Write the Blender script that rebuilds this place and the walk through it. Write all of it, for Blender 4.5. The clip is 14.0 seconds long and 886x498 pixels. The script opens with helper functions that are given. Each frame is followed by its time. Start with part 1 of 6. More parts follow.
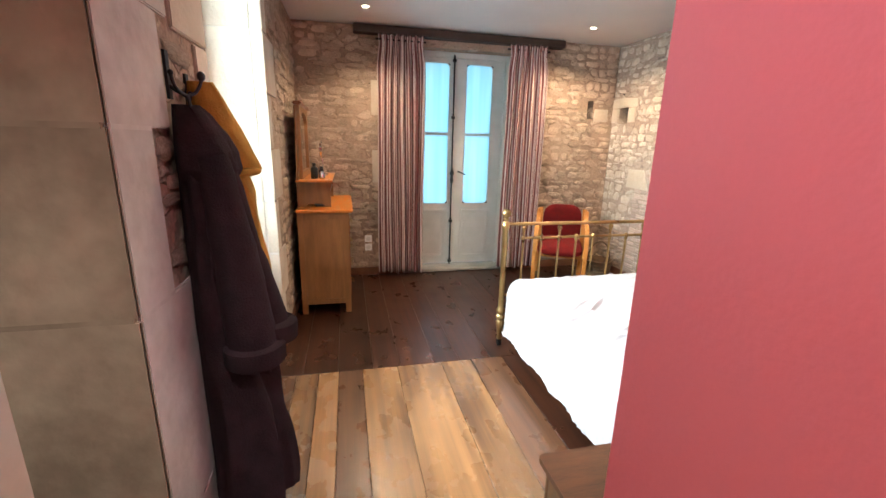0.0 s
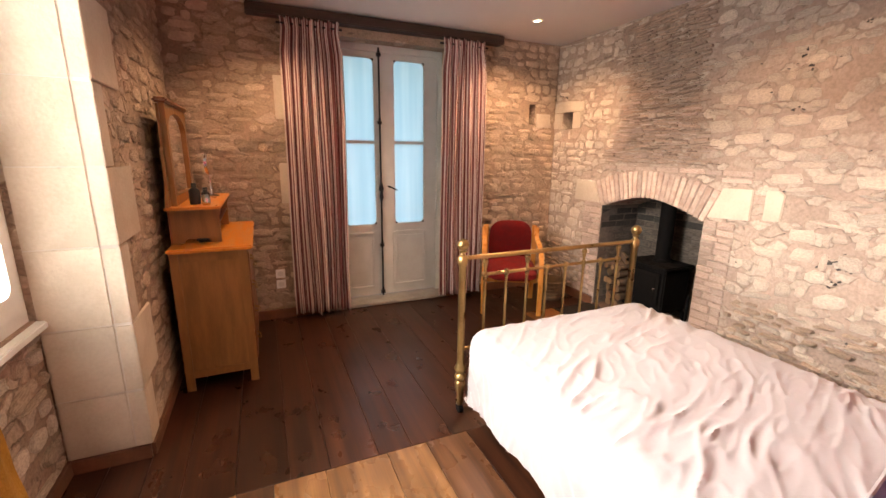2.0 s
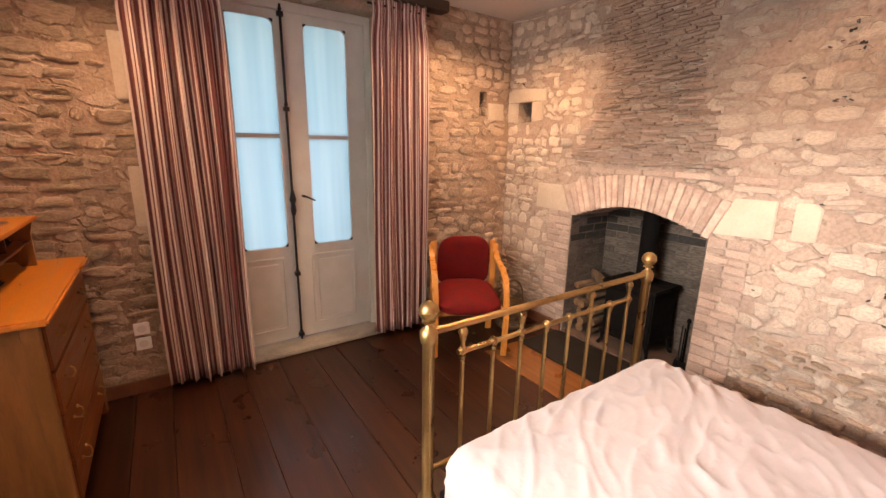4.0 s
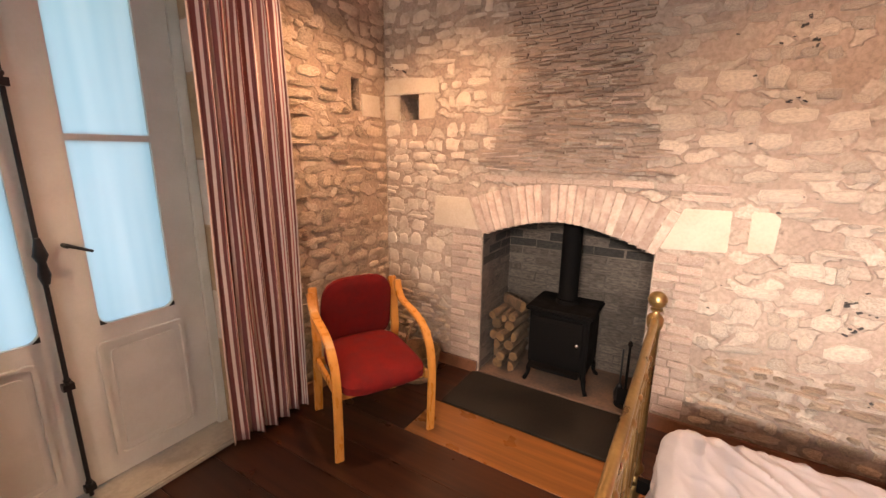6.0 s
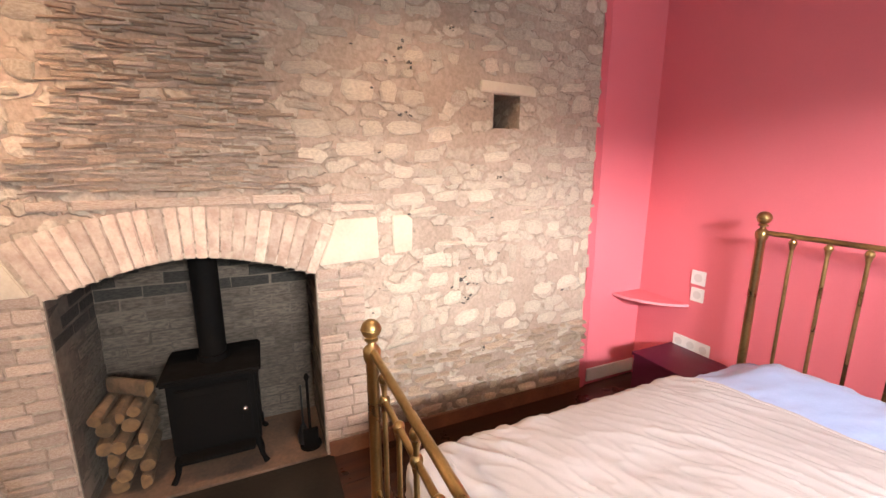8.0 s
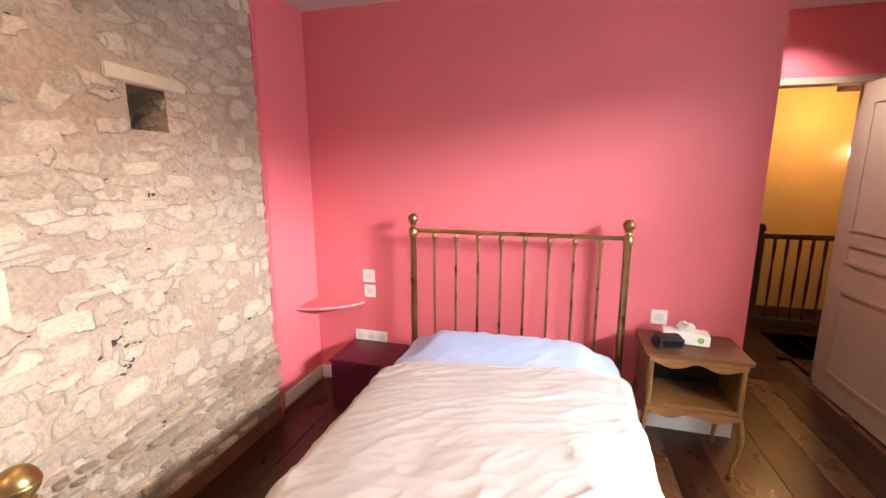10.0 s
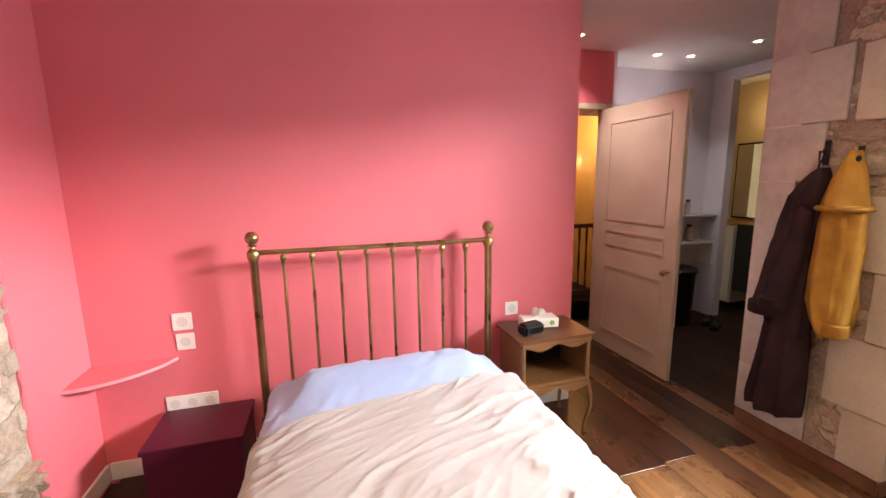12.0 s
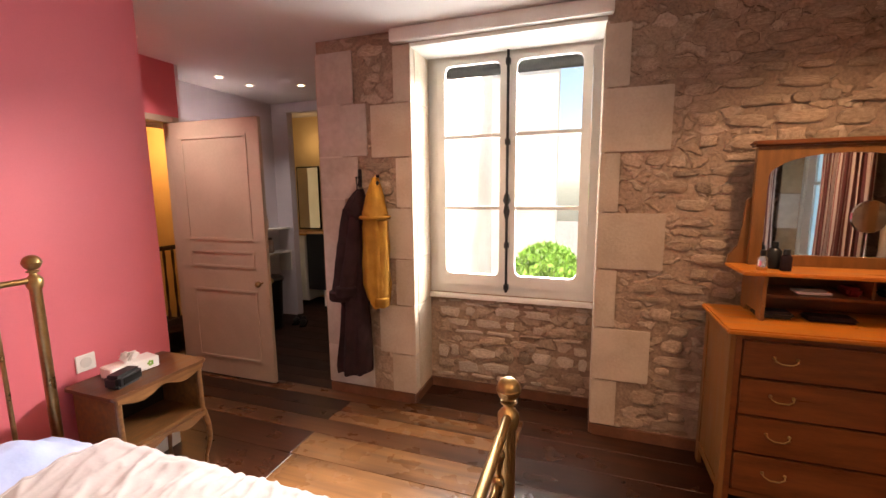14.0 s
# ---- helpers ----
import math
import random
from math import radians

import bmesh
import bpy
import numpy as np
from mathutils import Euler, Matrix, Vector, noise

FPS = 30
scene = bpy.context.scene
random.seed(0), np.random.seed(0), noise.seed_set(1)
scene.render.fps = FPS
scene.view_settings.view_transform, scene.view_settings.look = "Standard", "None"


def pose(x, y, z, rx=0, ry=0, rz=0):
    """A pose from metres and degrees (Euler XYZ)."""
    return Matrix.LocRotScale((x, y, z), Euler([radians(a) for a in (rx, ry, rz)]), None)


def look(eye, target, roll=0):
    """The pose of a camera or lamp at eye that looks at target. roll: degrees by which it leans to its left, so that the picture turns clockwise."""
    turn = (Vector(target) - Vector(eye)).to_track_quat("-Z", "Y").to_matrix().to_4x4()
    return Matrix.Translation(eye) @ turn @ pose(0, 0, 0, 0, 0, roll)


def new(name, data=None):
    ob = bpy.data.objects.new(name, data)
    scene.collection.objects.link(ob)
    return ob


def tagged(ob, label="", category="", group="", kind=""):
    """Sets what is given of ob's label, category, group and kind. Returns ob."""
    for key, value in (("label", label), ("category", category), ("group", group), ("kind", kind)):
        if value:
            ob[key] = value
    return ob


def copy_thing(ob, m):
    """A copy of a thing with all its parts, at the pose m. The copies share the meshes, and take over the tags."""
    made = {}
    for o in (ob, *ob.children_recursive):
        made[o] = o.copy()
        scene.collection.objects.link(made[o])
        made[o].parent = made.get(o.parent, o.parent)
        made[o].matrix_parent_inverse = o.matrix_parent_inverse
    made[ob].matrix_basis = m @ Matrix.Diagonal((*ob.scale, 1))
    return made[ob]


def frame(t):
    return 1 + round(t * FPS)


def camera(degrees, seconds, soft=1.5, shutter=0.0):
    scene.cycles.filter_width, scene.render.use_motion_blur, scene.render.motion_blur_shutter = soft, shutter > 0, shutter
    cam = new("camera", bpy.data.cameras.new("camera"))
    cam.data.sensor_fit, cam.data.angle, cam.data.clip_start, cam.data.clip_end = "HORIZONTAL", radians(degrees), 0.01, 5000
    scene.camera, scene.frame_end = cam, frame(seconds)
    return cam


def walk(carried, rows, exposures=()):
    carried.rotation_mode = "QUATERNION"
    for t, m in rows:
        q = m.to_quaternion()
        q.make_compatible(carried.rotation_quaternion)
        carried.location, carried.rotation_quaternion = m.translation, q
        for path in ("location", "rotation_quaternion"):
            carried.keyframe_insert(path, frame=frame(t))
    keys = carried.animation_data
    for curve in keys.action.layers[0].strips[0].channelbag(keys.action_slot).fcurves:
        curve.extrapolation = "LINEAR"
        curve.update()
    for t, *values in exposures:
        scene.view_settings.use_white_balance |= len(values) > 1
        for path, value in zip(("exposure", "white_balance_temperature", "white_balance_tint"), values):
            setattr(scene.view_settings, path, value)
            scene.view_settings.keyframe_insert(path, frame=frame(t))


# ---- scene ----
cam = camera(94.0, 14.0)
METRES, EYE, TILT, LEAN, TURN = 4.9, 1.54, 0.0, 0.0, -13.9
PATH = [
    (0, (0.085, 0.035, 1.534), (0.525, 1.921, 1.037), 1.4),
    (0.5, (0.103, 0.251, 1.544), (0.587, 2.128, 1.053), 1.1),
    (1, (0.147, 0.445, 1.529), (0.723, 2.298, 1.047), 0.9),
    (1.5, (0.162, 0.652, 1.537), (0.846, 2.472, 1.069), 0.8),
    (2, (0.206, 0.822, 1.543), (0.986, 2.607, 1.09), 0.7),
    (2.5, (0.302, 1.003, 1.554), (1.167, 2.75, 1.109), 0.7),
    (3, (0.397, 1.201, 1.555), (1.329, 2.911, 1.096), 0.8),
    (3.2, (0.431, 1.295, 1.556), (1.397, 2.983, 1.092), 0.9),
    (5.3, (0.657, 2.454, 1.604), (2.047, 3.816, 1.144), 0.8),
    (5.5, (0.693, 2.539, 1.596), (2.156, 3.824, 1.141), 0.8),
    (6, (0.797, 2.751, 1.594), (2.458, 3.767, 1.136), 0.6),
    (6.5, (0.883, 2.898, 1.617), (2.72, 3.543, 1.159), 0.3),
    (7, (0.938, 3.051, 1.601), (2.875, 3.265, 1.15), 0.3),
    (7.5, (1.05, 3.118, 1.594), (2.983, 2.829, 1.169), 0.2),
    (8, (1.218, 3.135, 1.6), (3.009, 2.345, 1.187), 0.0),
    (8.5, (1.311, 3.167, 1.596), (2.843, 1.945, 1.194), -0.3),
    (9, (1.362, 3.245, 1.609), (2.581, 1.712, 1.21), -0.3),
    (9.2, (1.38, 3.26, 1.615), (2.459, 1.623, 1.22), -0.3),
    (11.3, (1.996, 3.17, 1.586), (1.84, 1.205, 1.243), -0.5),
    (11.5, (2.031, 3.142, 1.583), (1.782, 1.186, 1.248), -0.8),
    (12, (2.143, 3.013, 1.597), (1.604, 1.116, 1.264), -0.9),
    (12.5, (2.273, 2.919, 1.597), (1.351, 1.175, 1.268), -0.9),
    (13, (2.338, 2.898, 1.599), (1.034, 1.416, 1.277), -0.9),
    (13.5, (2.331, 2.943, 1.606), (0.685, 1.848, 1.303), -0.9),
    (14, (2.31, 3.019, 1.609), (0.439, 2.37, 1.328), -0.6),
]
walk(cam, [(t, look(eye, target, roll)) for t, eye, target, roll in PATH], exposures=[(0.0, 1.60, 5350, -9), (0.7, 1.30, 5750, -5), (1.5, 1.20, 6500, 6), (2.5, 1.17, 7400, 15), (6.0, 1.10, 7400, 17), (6.8, 1.15, 6500, 8), (7.5, 1.22, 6300, 8), (8.5, 1.27, 6500, 8), (11.5, 1.29, 6400, 5), (12.5, 1.25, 6500, 6), (13.3, 1.08, 6900, 11), (14.0, 1.06, 7200, 14)])

# ---- world, sun and large lamps ----
def make_world():
    w = bpy.data.worlds.new("sky")
    scene.world = w
    w.use_nodes = True
    nt = w.node_tree
    bg = nt.nodes["Background"]
    sky = nt.nodes.new("ShaderNodeTexSky")
    sky.sky_type, sky.sun_disc = "NISHITA", False
    sky.sun_elevation, sky.sun_rotation = radians(60), radians(66)
    nt.links.new(sky.outputs[0], bg.inputs[0])
    bg.inputs[1].default_value = 0.15


def lamp(name, kind, m, energy, color, **more):
    data = bpy.data.lights.new(name, kind)
    data.energy, data.color = energy, color
    for key, value in more.items():
        if key == "size":
            data.shape = "RECTANGLE"
            data.size, data.size_y = value
        elif key == "spread":
            data.spread = radians(value)
        elif key == "cone":
            data.spot_size, data.spot_blend = radians(value), 0.75
        elif key == "radius":
            data.shadow_soft_size = value
        elif key == "angle":
            data.angle = radians(value)
    ob = new(name, data)
    ob.matrix_world = m
    return ob


WARM = (1.0, 0.65, 0.40)
COOL = (1.0, 0.88, 0.86)
DAY = (1.0, 0.96, 0.94)
make_world()
# the sun lies to the east-north-east, high over the roof, and lights the court outside
lamp("sun", "SUN", look((0, 0, 10), (-4.5, -2.0, 10 - 8.7)), 4.0, (1.0, 0.93, 0.84), angle=0.5)
# sky light in the window's opening and behind the frosted door panes
lamp("window_daylight", "AREA", look((-3.0, 2.95, 2.93), (1.4, 1.6, 1.0)), 375, DAY, size=(3.5, 0.32), spread=120)
lamp("window_glow", "AREA", look((-0.96, 2.466, 1.72), (2.0, 2.466, 1.5)), 31, (0.86, 0.97, 1.0), size=(1.0, 1.5), spread=175)
lamp("door_daylight", "AREA", look((1.35, 5.35, 1.6), (1.35, 4.9, 1.6)), 2.0, (0.44, 0.84, 1.0), size=(1.2, 1.9), spread=150)

CEIL = 2.69
# (0.30, 2.35) and (0.15, 0.0) are unseen spots, added to brighten room and passage
LAMPS = [(2.55, 4.17), (0.29, 4.16), (2.55, 2.35), (0.30, 2.35), (-0.86, -0.30), (-1.21, -0.27), (-1.40, 0.21), (0.15, 0.0)]


# ---- materials ----
def mat(name, color, color2=None, rough=0.6, metal=0.0, scale=8.0, fine=60.0, bump=0.15, vary=0.08, stretch=(1, 1, 1), coat=0.0,
        island=False, mid=0.5, bump_scale=None, sheen=0.0, rough_vary=0.1, spec=0.5):
    """Two colours mixed by a coarse and a fine noise, with piece to piece change, roughness change and relief."""
    m = bpy.data.materials.new(name)
    m.use_nodes = True
    nt = m.node_tree
    n, l = nt.nodes, nt.links
    bs = n["Principled BSDF"]
    color2 = color2 or tuple(c * 0.75 for c in color)
    tc = n.new("ShaderNodeTexCoord")
    mp = n.new("ShaderNodeMapping")
    mp.inputs["Scale"].default_value = stretch
    oi = n.new("ShaderNodeObjectInfo")
    shift = n.new("ShaderNodeVectorMath")
    shift.operation = "ADD"
    mul = n.new("ShaderNodeMath")
    mul.operation = "MULTIPLY"
    mul.inputs[1].default_value = 37.0
    l.new(oi.outputs["Random"], mul.inputs[0])
    l.new(tc.outputs["Object"], shift.inputs[0])
    l.new(mul.outputs[0], shift.inputs[1])
    l.new(shift.outputs[0], mp.inputs[0])
    a, b = n.new("ShaderNodeTexNoise"), n.new("ShaderNodeTexNoise")
    a.inputs["Scale"].default_value, b.inputs["Scale"].default_value = scale, fine
    a.inputs["Detail"].default_value, b.inputs["Detail"].default_value = 5, 4
    l.new(mp.outputs[0], a.inputs["Vector"])
    l.new(mp.outputs[0], b.inputs["Vector"])
    add = n.new("ShaderNodeMath")
    add.operation = "MULTIPLY_ADD"
    add.inputs[1].default_value = 0.35
    l.new(b.outputs[0], add.inputs[0])
    l.new(a.outputs[0], add.inputs[2])
    ramp = n.new("ShaderNodeMapRange")
    ramp.inputs[1].default_value, ramp.inputs[2].default_value = mid - 0.15 + 0.17, mid + 0.15 + 0.17
    l.new(add.outputs[0], ramp.inputs[0])
    mix = n.new("ShaderNodeMix")
    mix.data_type = "RGBA"
    mix.inputs[6].default_value, mix.inputs[7].default_value = (*color2, 1), (*color, 1)
    l.new(ramp.outputs[0], mix.inputs[0])
    hsv = n.new("ShaderNodeHueSaturation")
    val = n.new("ShaderNodeMapRange")
    val.inputs[3].default_value, val.inputs[4].default_value = 1 - vary, 1 + vary
    if island:
        geo = n.new("ShaderNodeNewGeometry")
        l.new(geo.outputs["Random Per Island"], val.inputs[0])
    else:
        l.new(oi.outputs["Random"], val.inputs[0])
    l.new(val.outputs[0], hsv.inputs["Value"])
    l.new(mix.outputs[2], hsv.inputs["Color"])
    l.new(hsv.outputs[0], bs.inputs["Base Color"])
    rr = n.new("ShaderNodeMapRange")
    rr.inputs[1].default_value, rr.inputs[2].default_value = 0.3, 0.7
    rr.inputs[3].default_value, rr.inputs[4].default_value = max(0.02, rough - rough_vary), min(1, rough + rough_vary)
    l.new(a.outputs[0], rr.inputs[0])
    l.new(rr.outputs[0], bs.inputs["Roughness"])
    bs.inputs["Metallic"].default_value = metal
    bs.inputs["Coat Weight"].default_value = coat
    bs.inputs["Coat Roughness"].default_value = 0.25
    bs.inputs["Sheen Weight"].default_value = sheen
    bs.inputs["Specular IOR Level"].default_value = spec
    if bump:
        bp = n.new("ShaderNodeBump")
        bp.inputs["Strength"].default_value = bump
        bp.inputs["Distance"].default_value = 0.01
        src = add
        if bump_scale:
            c = n.new("ShaderNodeTexNoise")
            c.inputs["Scale"].default_value = bump_scale
            c.inputs["Detail"].default_value = 6
            l.new(mp.outputs[0], c.inputs["Vector"])
            src = c
        l.new(src.outputs[0], bp.inputs["Height"])
        l.new(bp.outputs[0], bs.inputs["Normal"])
    return m


def masonry(name, mortar, mortar2, stone, stone2, cells=6.5, share=0.55, relief=0.6, stretch=(1, 1, 1.9)):
    """Lime mortar with half-buried stones: worn cells of a warped pattern, each with its own tone and height."""
    m = bpy.data.materials.new(name)
    m.use_nodes = True
    n, l = m.node_tree.nodes, m.node_tree.links
    bs = n["Principled BSDF"]

    def math_node(op, a, b, clamp=False):
        k = n.new("ShaderNodeMath")
        k.operation, k.use_clamp = op, clamp
        for j, v in enumerate((a, b)):
            if isinstance(v, (int, float)):
                k.inputs[j].default_value = v
            else:
                l.new(v, k.inputs[j])
        return k.outputs[0]

    def mapped(v, a, b, c=0.0, d=1.0):
        k = n.new("ShaderNodeMapRange")
        k.interpolation_type = "SMOOTHSTEP"
        for j, x in enumerate((a, b, c, d)):
            k.inputs[j + 1].default_value = x
        l.new(v, k.inputs[0])
        return k.outputs[0]

    def blend(f, a, b):
        k = n.new("ShaderNodeMix")
        k.data_type = "RGBA"
        for j, v in ((0, f), (6, a), (7, b)):
            if isinstance(v, tuple):
                k.inputs[j].default_value = (*v, 1)
            else:
                l.new(v, k.inputs[j])
        return k.outputs[2]

    def noisy(scale, detail=5, vector=None):
        k = n.new("ShaderNodeTexNoise")
        k.inputs["Scale"].default_value, k.inputs["Detail"].default_value = scale, detail
        l.new(vector or tc.outputs["Object"], k.inputs["Vector"])
        return k

    tc = n.new("ShaderNodeTexCoord")
    warp = noisy(9, 4)
    off = n.new("ShaderNodeVectorMath")
    off.operation = "MULTIPLY_ADD"
    off.inputs[1].default_value = (0.10, 0.10, 0.10)
    l.new(warp.outputs["Color"], off.inputs[0])
    l.new(tc.outputs["Object"], off.inputs[2])
    mp = n.new("ShaderNodeMapping")
    mp.inputs["Scale"].default_value = stretch
    l.new(off.outputs[0], mp.inputs[0])
    edge, cell = n.new("ShaderNodeTexVoronoi"), n.new("ShaderNodeTexVoronoi")
    edge.feature = "DISTANCE_TO_EDGE"
    for v in (edge, cell):
        v.inputs["Scale"].default_value = cells
        l.new(mp.outputs[0], v.inputs["Vector"])
    sep = n.new("ShaderNodeSeparateColor")
    l.new(cell.outputs["Color"], sep.inputs[0])
    worn = noisy(26, 5)
    rim = mapped(math_node("ADD", edge.outputs["Distance"], math_node("MULTIPLY", worn.outputs[0], 0.16)), 0.12, 0.22)
    chosen = mapped(sep.outputs[0], 1 - share - 0.04, 1 - share + 0.04)
    mask = math_node("MULTIPLY", rim, chosen)
    broad, grain, pits = noisy(1.6, 4), noisy(60, 5), noisy(17, 3)
    base = blend(mapped(broad.outputs[0], 0.35, 0.65), mortar2, mortar)
    face = blend(sep.outputs[1], stone2, stone)
    col = blend(math_node("MULTIPLY", mask, 0.85), base, face)
    tone = math_node("ADD", mapped(grain.outputs[0], 0.3, 0.7, 0.84, 1.12), mapped(pits.outputs[0], 0.62, 0.76, 0.0, -0.35))
    hsv = n.new("ShaderNodeHueSaturation")
    l.new(tone, hsv.inputs["Value"])
    l.new(col, hsv.inputs["Color"])
    l.new(hsv.outputs[0], bs.inputs["Base Color"])
    bs.inputs["Roughness"].default_value = 0.93
    bs.inputs["Specular IOR Level"].default_value = 0.3
    h = math_node("ADD", math_node("MULTIPLY", mask, math_node("ADD", sep.outputs[2], 0.25)), math_node("MULTIPLY", worn.outputs[0], 1.0))
    h = math_node("ADD", h, math_node("MULTIPLY", grain.outputs[0], 0.35))
    bp = n.new("ShaderNodeBump")
    bp.inputs["Strength"].default_value, bp.inputs["Distance"].default_value = relief, 0.014
    l.new(h, bp.inputs["Height"])
    l.new(bp.outputs[0], bs.inputs["Normal"])
    return m


def timber(name, light, dark, rough=0.35, spec=0.5, knots=0.5, vary=0.25, across=26):
    """Old boards: long grain along y, soft tonal drift, scuffs that dull the varnish; each board shifted and toned by itself."""
    m = bpy.data.materials.new(name)
    m.use_nodes = True
    n, l = m.node_tree.nodes, m.node_tree.links
    bs = n["Principled BSDF"]
    tc, oi = n.new("ShaderNodeTexCoord"), n.new("ShaderNodeObjectInfo")
    mul, shift = n.new("ShaderNodeMath"), n.new("ShaderNodeVectorMath")
    mul.operation, shift.operation = "MULTIPLY", "ADD"
    mul.inputs[1].default_value = 41.0
    l.new(oi.outputs["Random"], mul.inputs[0])
    l.new(tc.outputs["Object"], shift.inputs[0])
    l.new(mul.outputs[0], shift.inputs[1])
    tex = []
    for stretch, scale, detail in (((across, 0.9, 1), 1.0, 6), ((3.0, 0.7, 1), 1.3, 3), ((7, 5, 1), 1.0, 5), ((120, 3, 1), 1.0, 3)):
        mp, no = n.new("ShaderNodeMapping"), n.new("ShaderNodeTexNoise")
        mp.inputs["Scale"].default_value = stretch
        no.inputs["Scale"].default_value, no.inputs["Detail"].default_value = scale, detail
        l.new(shift.outputs[0], mp.inputs[0])
        l.new(mp.outputs[0], no.inputs["Vector"])
        tex.append(no.outputs[0])

    def ranged(v, a, b, c, d):
        k = n.new("ShaderNodeMapRange")
        for j, x in enumerate((a, b, c, d)):
            k.inputs[j + 1].default_value = x
        l.new(v, k.inputs[0])
        return k.outputs[0]

    def total(a, b):
        k = n.new("ShaderNodeMath")
        k.operation = "ADD"
        l.new(a, k.inputs[0])
        l.new(b, k.inputs[1])
        return k.outputs[0]

    f = total(total(ranged(tex[0], 0.3, 0.7, -0.05, 0.55), ranged(tex[1], 0.3, 0.7, -knots * 0.5, knots)), ranged(tex[3], 0.3, 0.7, -0.08, 0.12))
    mix = n.new("ShaderNodeMix")
    mix.data_type, mix.clamp_factor = "RGBA", True
    mix.inputs[6].default_value, mix.inputs[7].default_value = (*dark, 1), (*light, 1)
    l.new(f, mix.inputs[0])
    hsv = n.new("ShaderNodeHueSaturation")
    l.new(ranged(oi.outputs["Random"], 0, 1, 1 - vary, 1 + vary), hsv.inputs["Value"])
    l.new(mix.outputs[2], hsv.inputs["Color"])
    l.new(hsv.outputs[0], bs.inputs["Base Color"])
    l.new(ranged(tex[2], 0.15, 0.85, rough - 0.06, rough + 0.12), bs.inputs["Roughness"])
    bs.inputs["Specular IOR Level"].default_value = spec
    bp = n.new("ShaderNodeBump")
    bp.inputs["Strength"].default_value, bp.inputs["Distance"].default_value = 0.06, 0.002
    l.new(total(tex[0], tex[2]), bp.inputs["Height"])
    l.new(bp.outputs[0], bs.inputs["Normal"])
    return m


def plain(name, color, rough=0.5, metal=0.0, emit=None, strength=1.0, coat=0.0):
    m = bpy.data.materials.new(name)
    m.use_nodes = True
    bs = m.node_tree.nodes["Principled BSDF"]
    bs.inputs["Base Color"].default_value = (*color, 1)
    bs.inputs["Roughness"].default_value, bs.inputs["Metallic"].default_value = rough, metal
    bs.inputs["Coat Weight"].default_value = coat
    if emit:
        bs.inputs["Emission Color"].default_value = (*emit, 1)
        bs.inputs["Emission Strength"].default_value = strength
    return m


M = {}
M["mortar"] = masonry("rough_lime_mortar", (0.40, 0.29, 0.215), (0.29, 0.205, 0.15), (0.55, 0.43, 0.335), (0.37, 0.265, 0.19), 7.5, 0.6, 0.9)
M["mortar_east"] = masonry("pale_lime_mortar", (0.42, 0.32, 0.255), (0.33, 0.245, 0.195), (0.54, 0.45, 0.365), (0.40, 0.315, 0.25), 8.5, 0.6, 0.7)
M["rubble"] = mat("rubble_stone", (0.52, 0.395, 0.29), (0.33, 0.235, 0.17), 0.92, scale=7, fine=50, bump=0.8, bump_scale=30, vary=0.25)
M["rubble_east"] = mat("pale_rubble_stone", (0.64, 0.54, 0.44), (0.46, 0.365, 0.29), 0.92, scale=9, fine=50, bump=0.8, bump_scale=32, vary=0.16)
M["ashlar"] = mat("dressed_limestone", (0.58, 0.49, 0.39), (0.48, 0.39, 0.30), 0.9, scale=4, fine=60, bump=0.25, bump_scale=50, vary=0.07)
# on the wall end these two are shaded and lit tones of one stone
M["ashlar_grey"] = mat("brown_shaded_limestone", (0.42, 0.30, 0.19), (0.25, 0.175, 0.105), 0.9, scale=2.6, fine=18, bump=0.7, bump_scale=12, vary=0.06)
M["limewash"] = mat("lit_limewashed_stone", (0.62, 0.555, 0.50), (0.44, 0.375, 0.325), 0.9, scale=2.4, fine=18, bump=0.7, bump_scale=12, vary=0.05)
M["brick"] = mat("limewashed_brick", (0.58, 0.46, 0.38), (0.42, 0.29, 0.23), 0.92, scale=12, fine=70, bump=0.6, bump_scale=50, vary=0.2)
M["tile"] = mat("thin_weathered_tile", (0.46, 0.325, 0.24), (0.27, 0.19, 0.145), 0.92, scale=9, fine=60, bump=0.6, bump_scale=50, vary=0.35)
# fireplace bricks: soot, plus the recess's shade darkened into the colour
M["soot"] = mat("shaded_sooty_brick", (0.065, 0.056, 0.047), (0.022, 0.019, 0.017), 0.92, scale=9, fine=60, bump=0.5, bump_scale=40, vary=0.25)
M["greywash"] = mat("shaded_smoky_whitewashed_brick", (0.165, 0.130, 0.102), (0.068, 0.053, 0.042), 0.92, scale=5, fine=40, bump=0.7, bump_scale=30, vary=0.25)
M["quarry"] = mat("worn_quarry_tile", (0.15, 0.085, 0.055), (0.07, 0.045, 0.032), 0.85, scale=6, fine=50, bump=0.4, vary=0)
M["soot_dark"] = mat("soot", (0.05, 0.045, 0.04), (0.025, 0.02, 0.02), 0.95, scale=6, fine=50, bump=0.4)
M["pink"] = mat("pink_wall_paint", (0.73, 0.172, 0.213), (0.705, 0.16, 0.20), 0.62, scale=2, fine=120, bump=0.06, vary=0, bump_scale=90)
M["white_wall"] = mat("lilac_white_paint", (0.72, 0.68, 0.72), (0.68, 0.64, 0.68), 0.8, scale=3, fine=80, bump=0.05, vary=0)
M["warm_wall"] = mat("ochre_paint", (0.72, 0.55, 0.30), (0.68, 0.50, 0.26), 0.8, scale=3, fine=80, bump=0.05, vary=0)
M["ceiling"] = mat("ceiling_paint", (0.66, 0.62, 0.60), (0.62, 0.58, 0.56), 0.85, scale=2, fine=60, bump=0.04, vary=0)
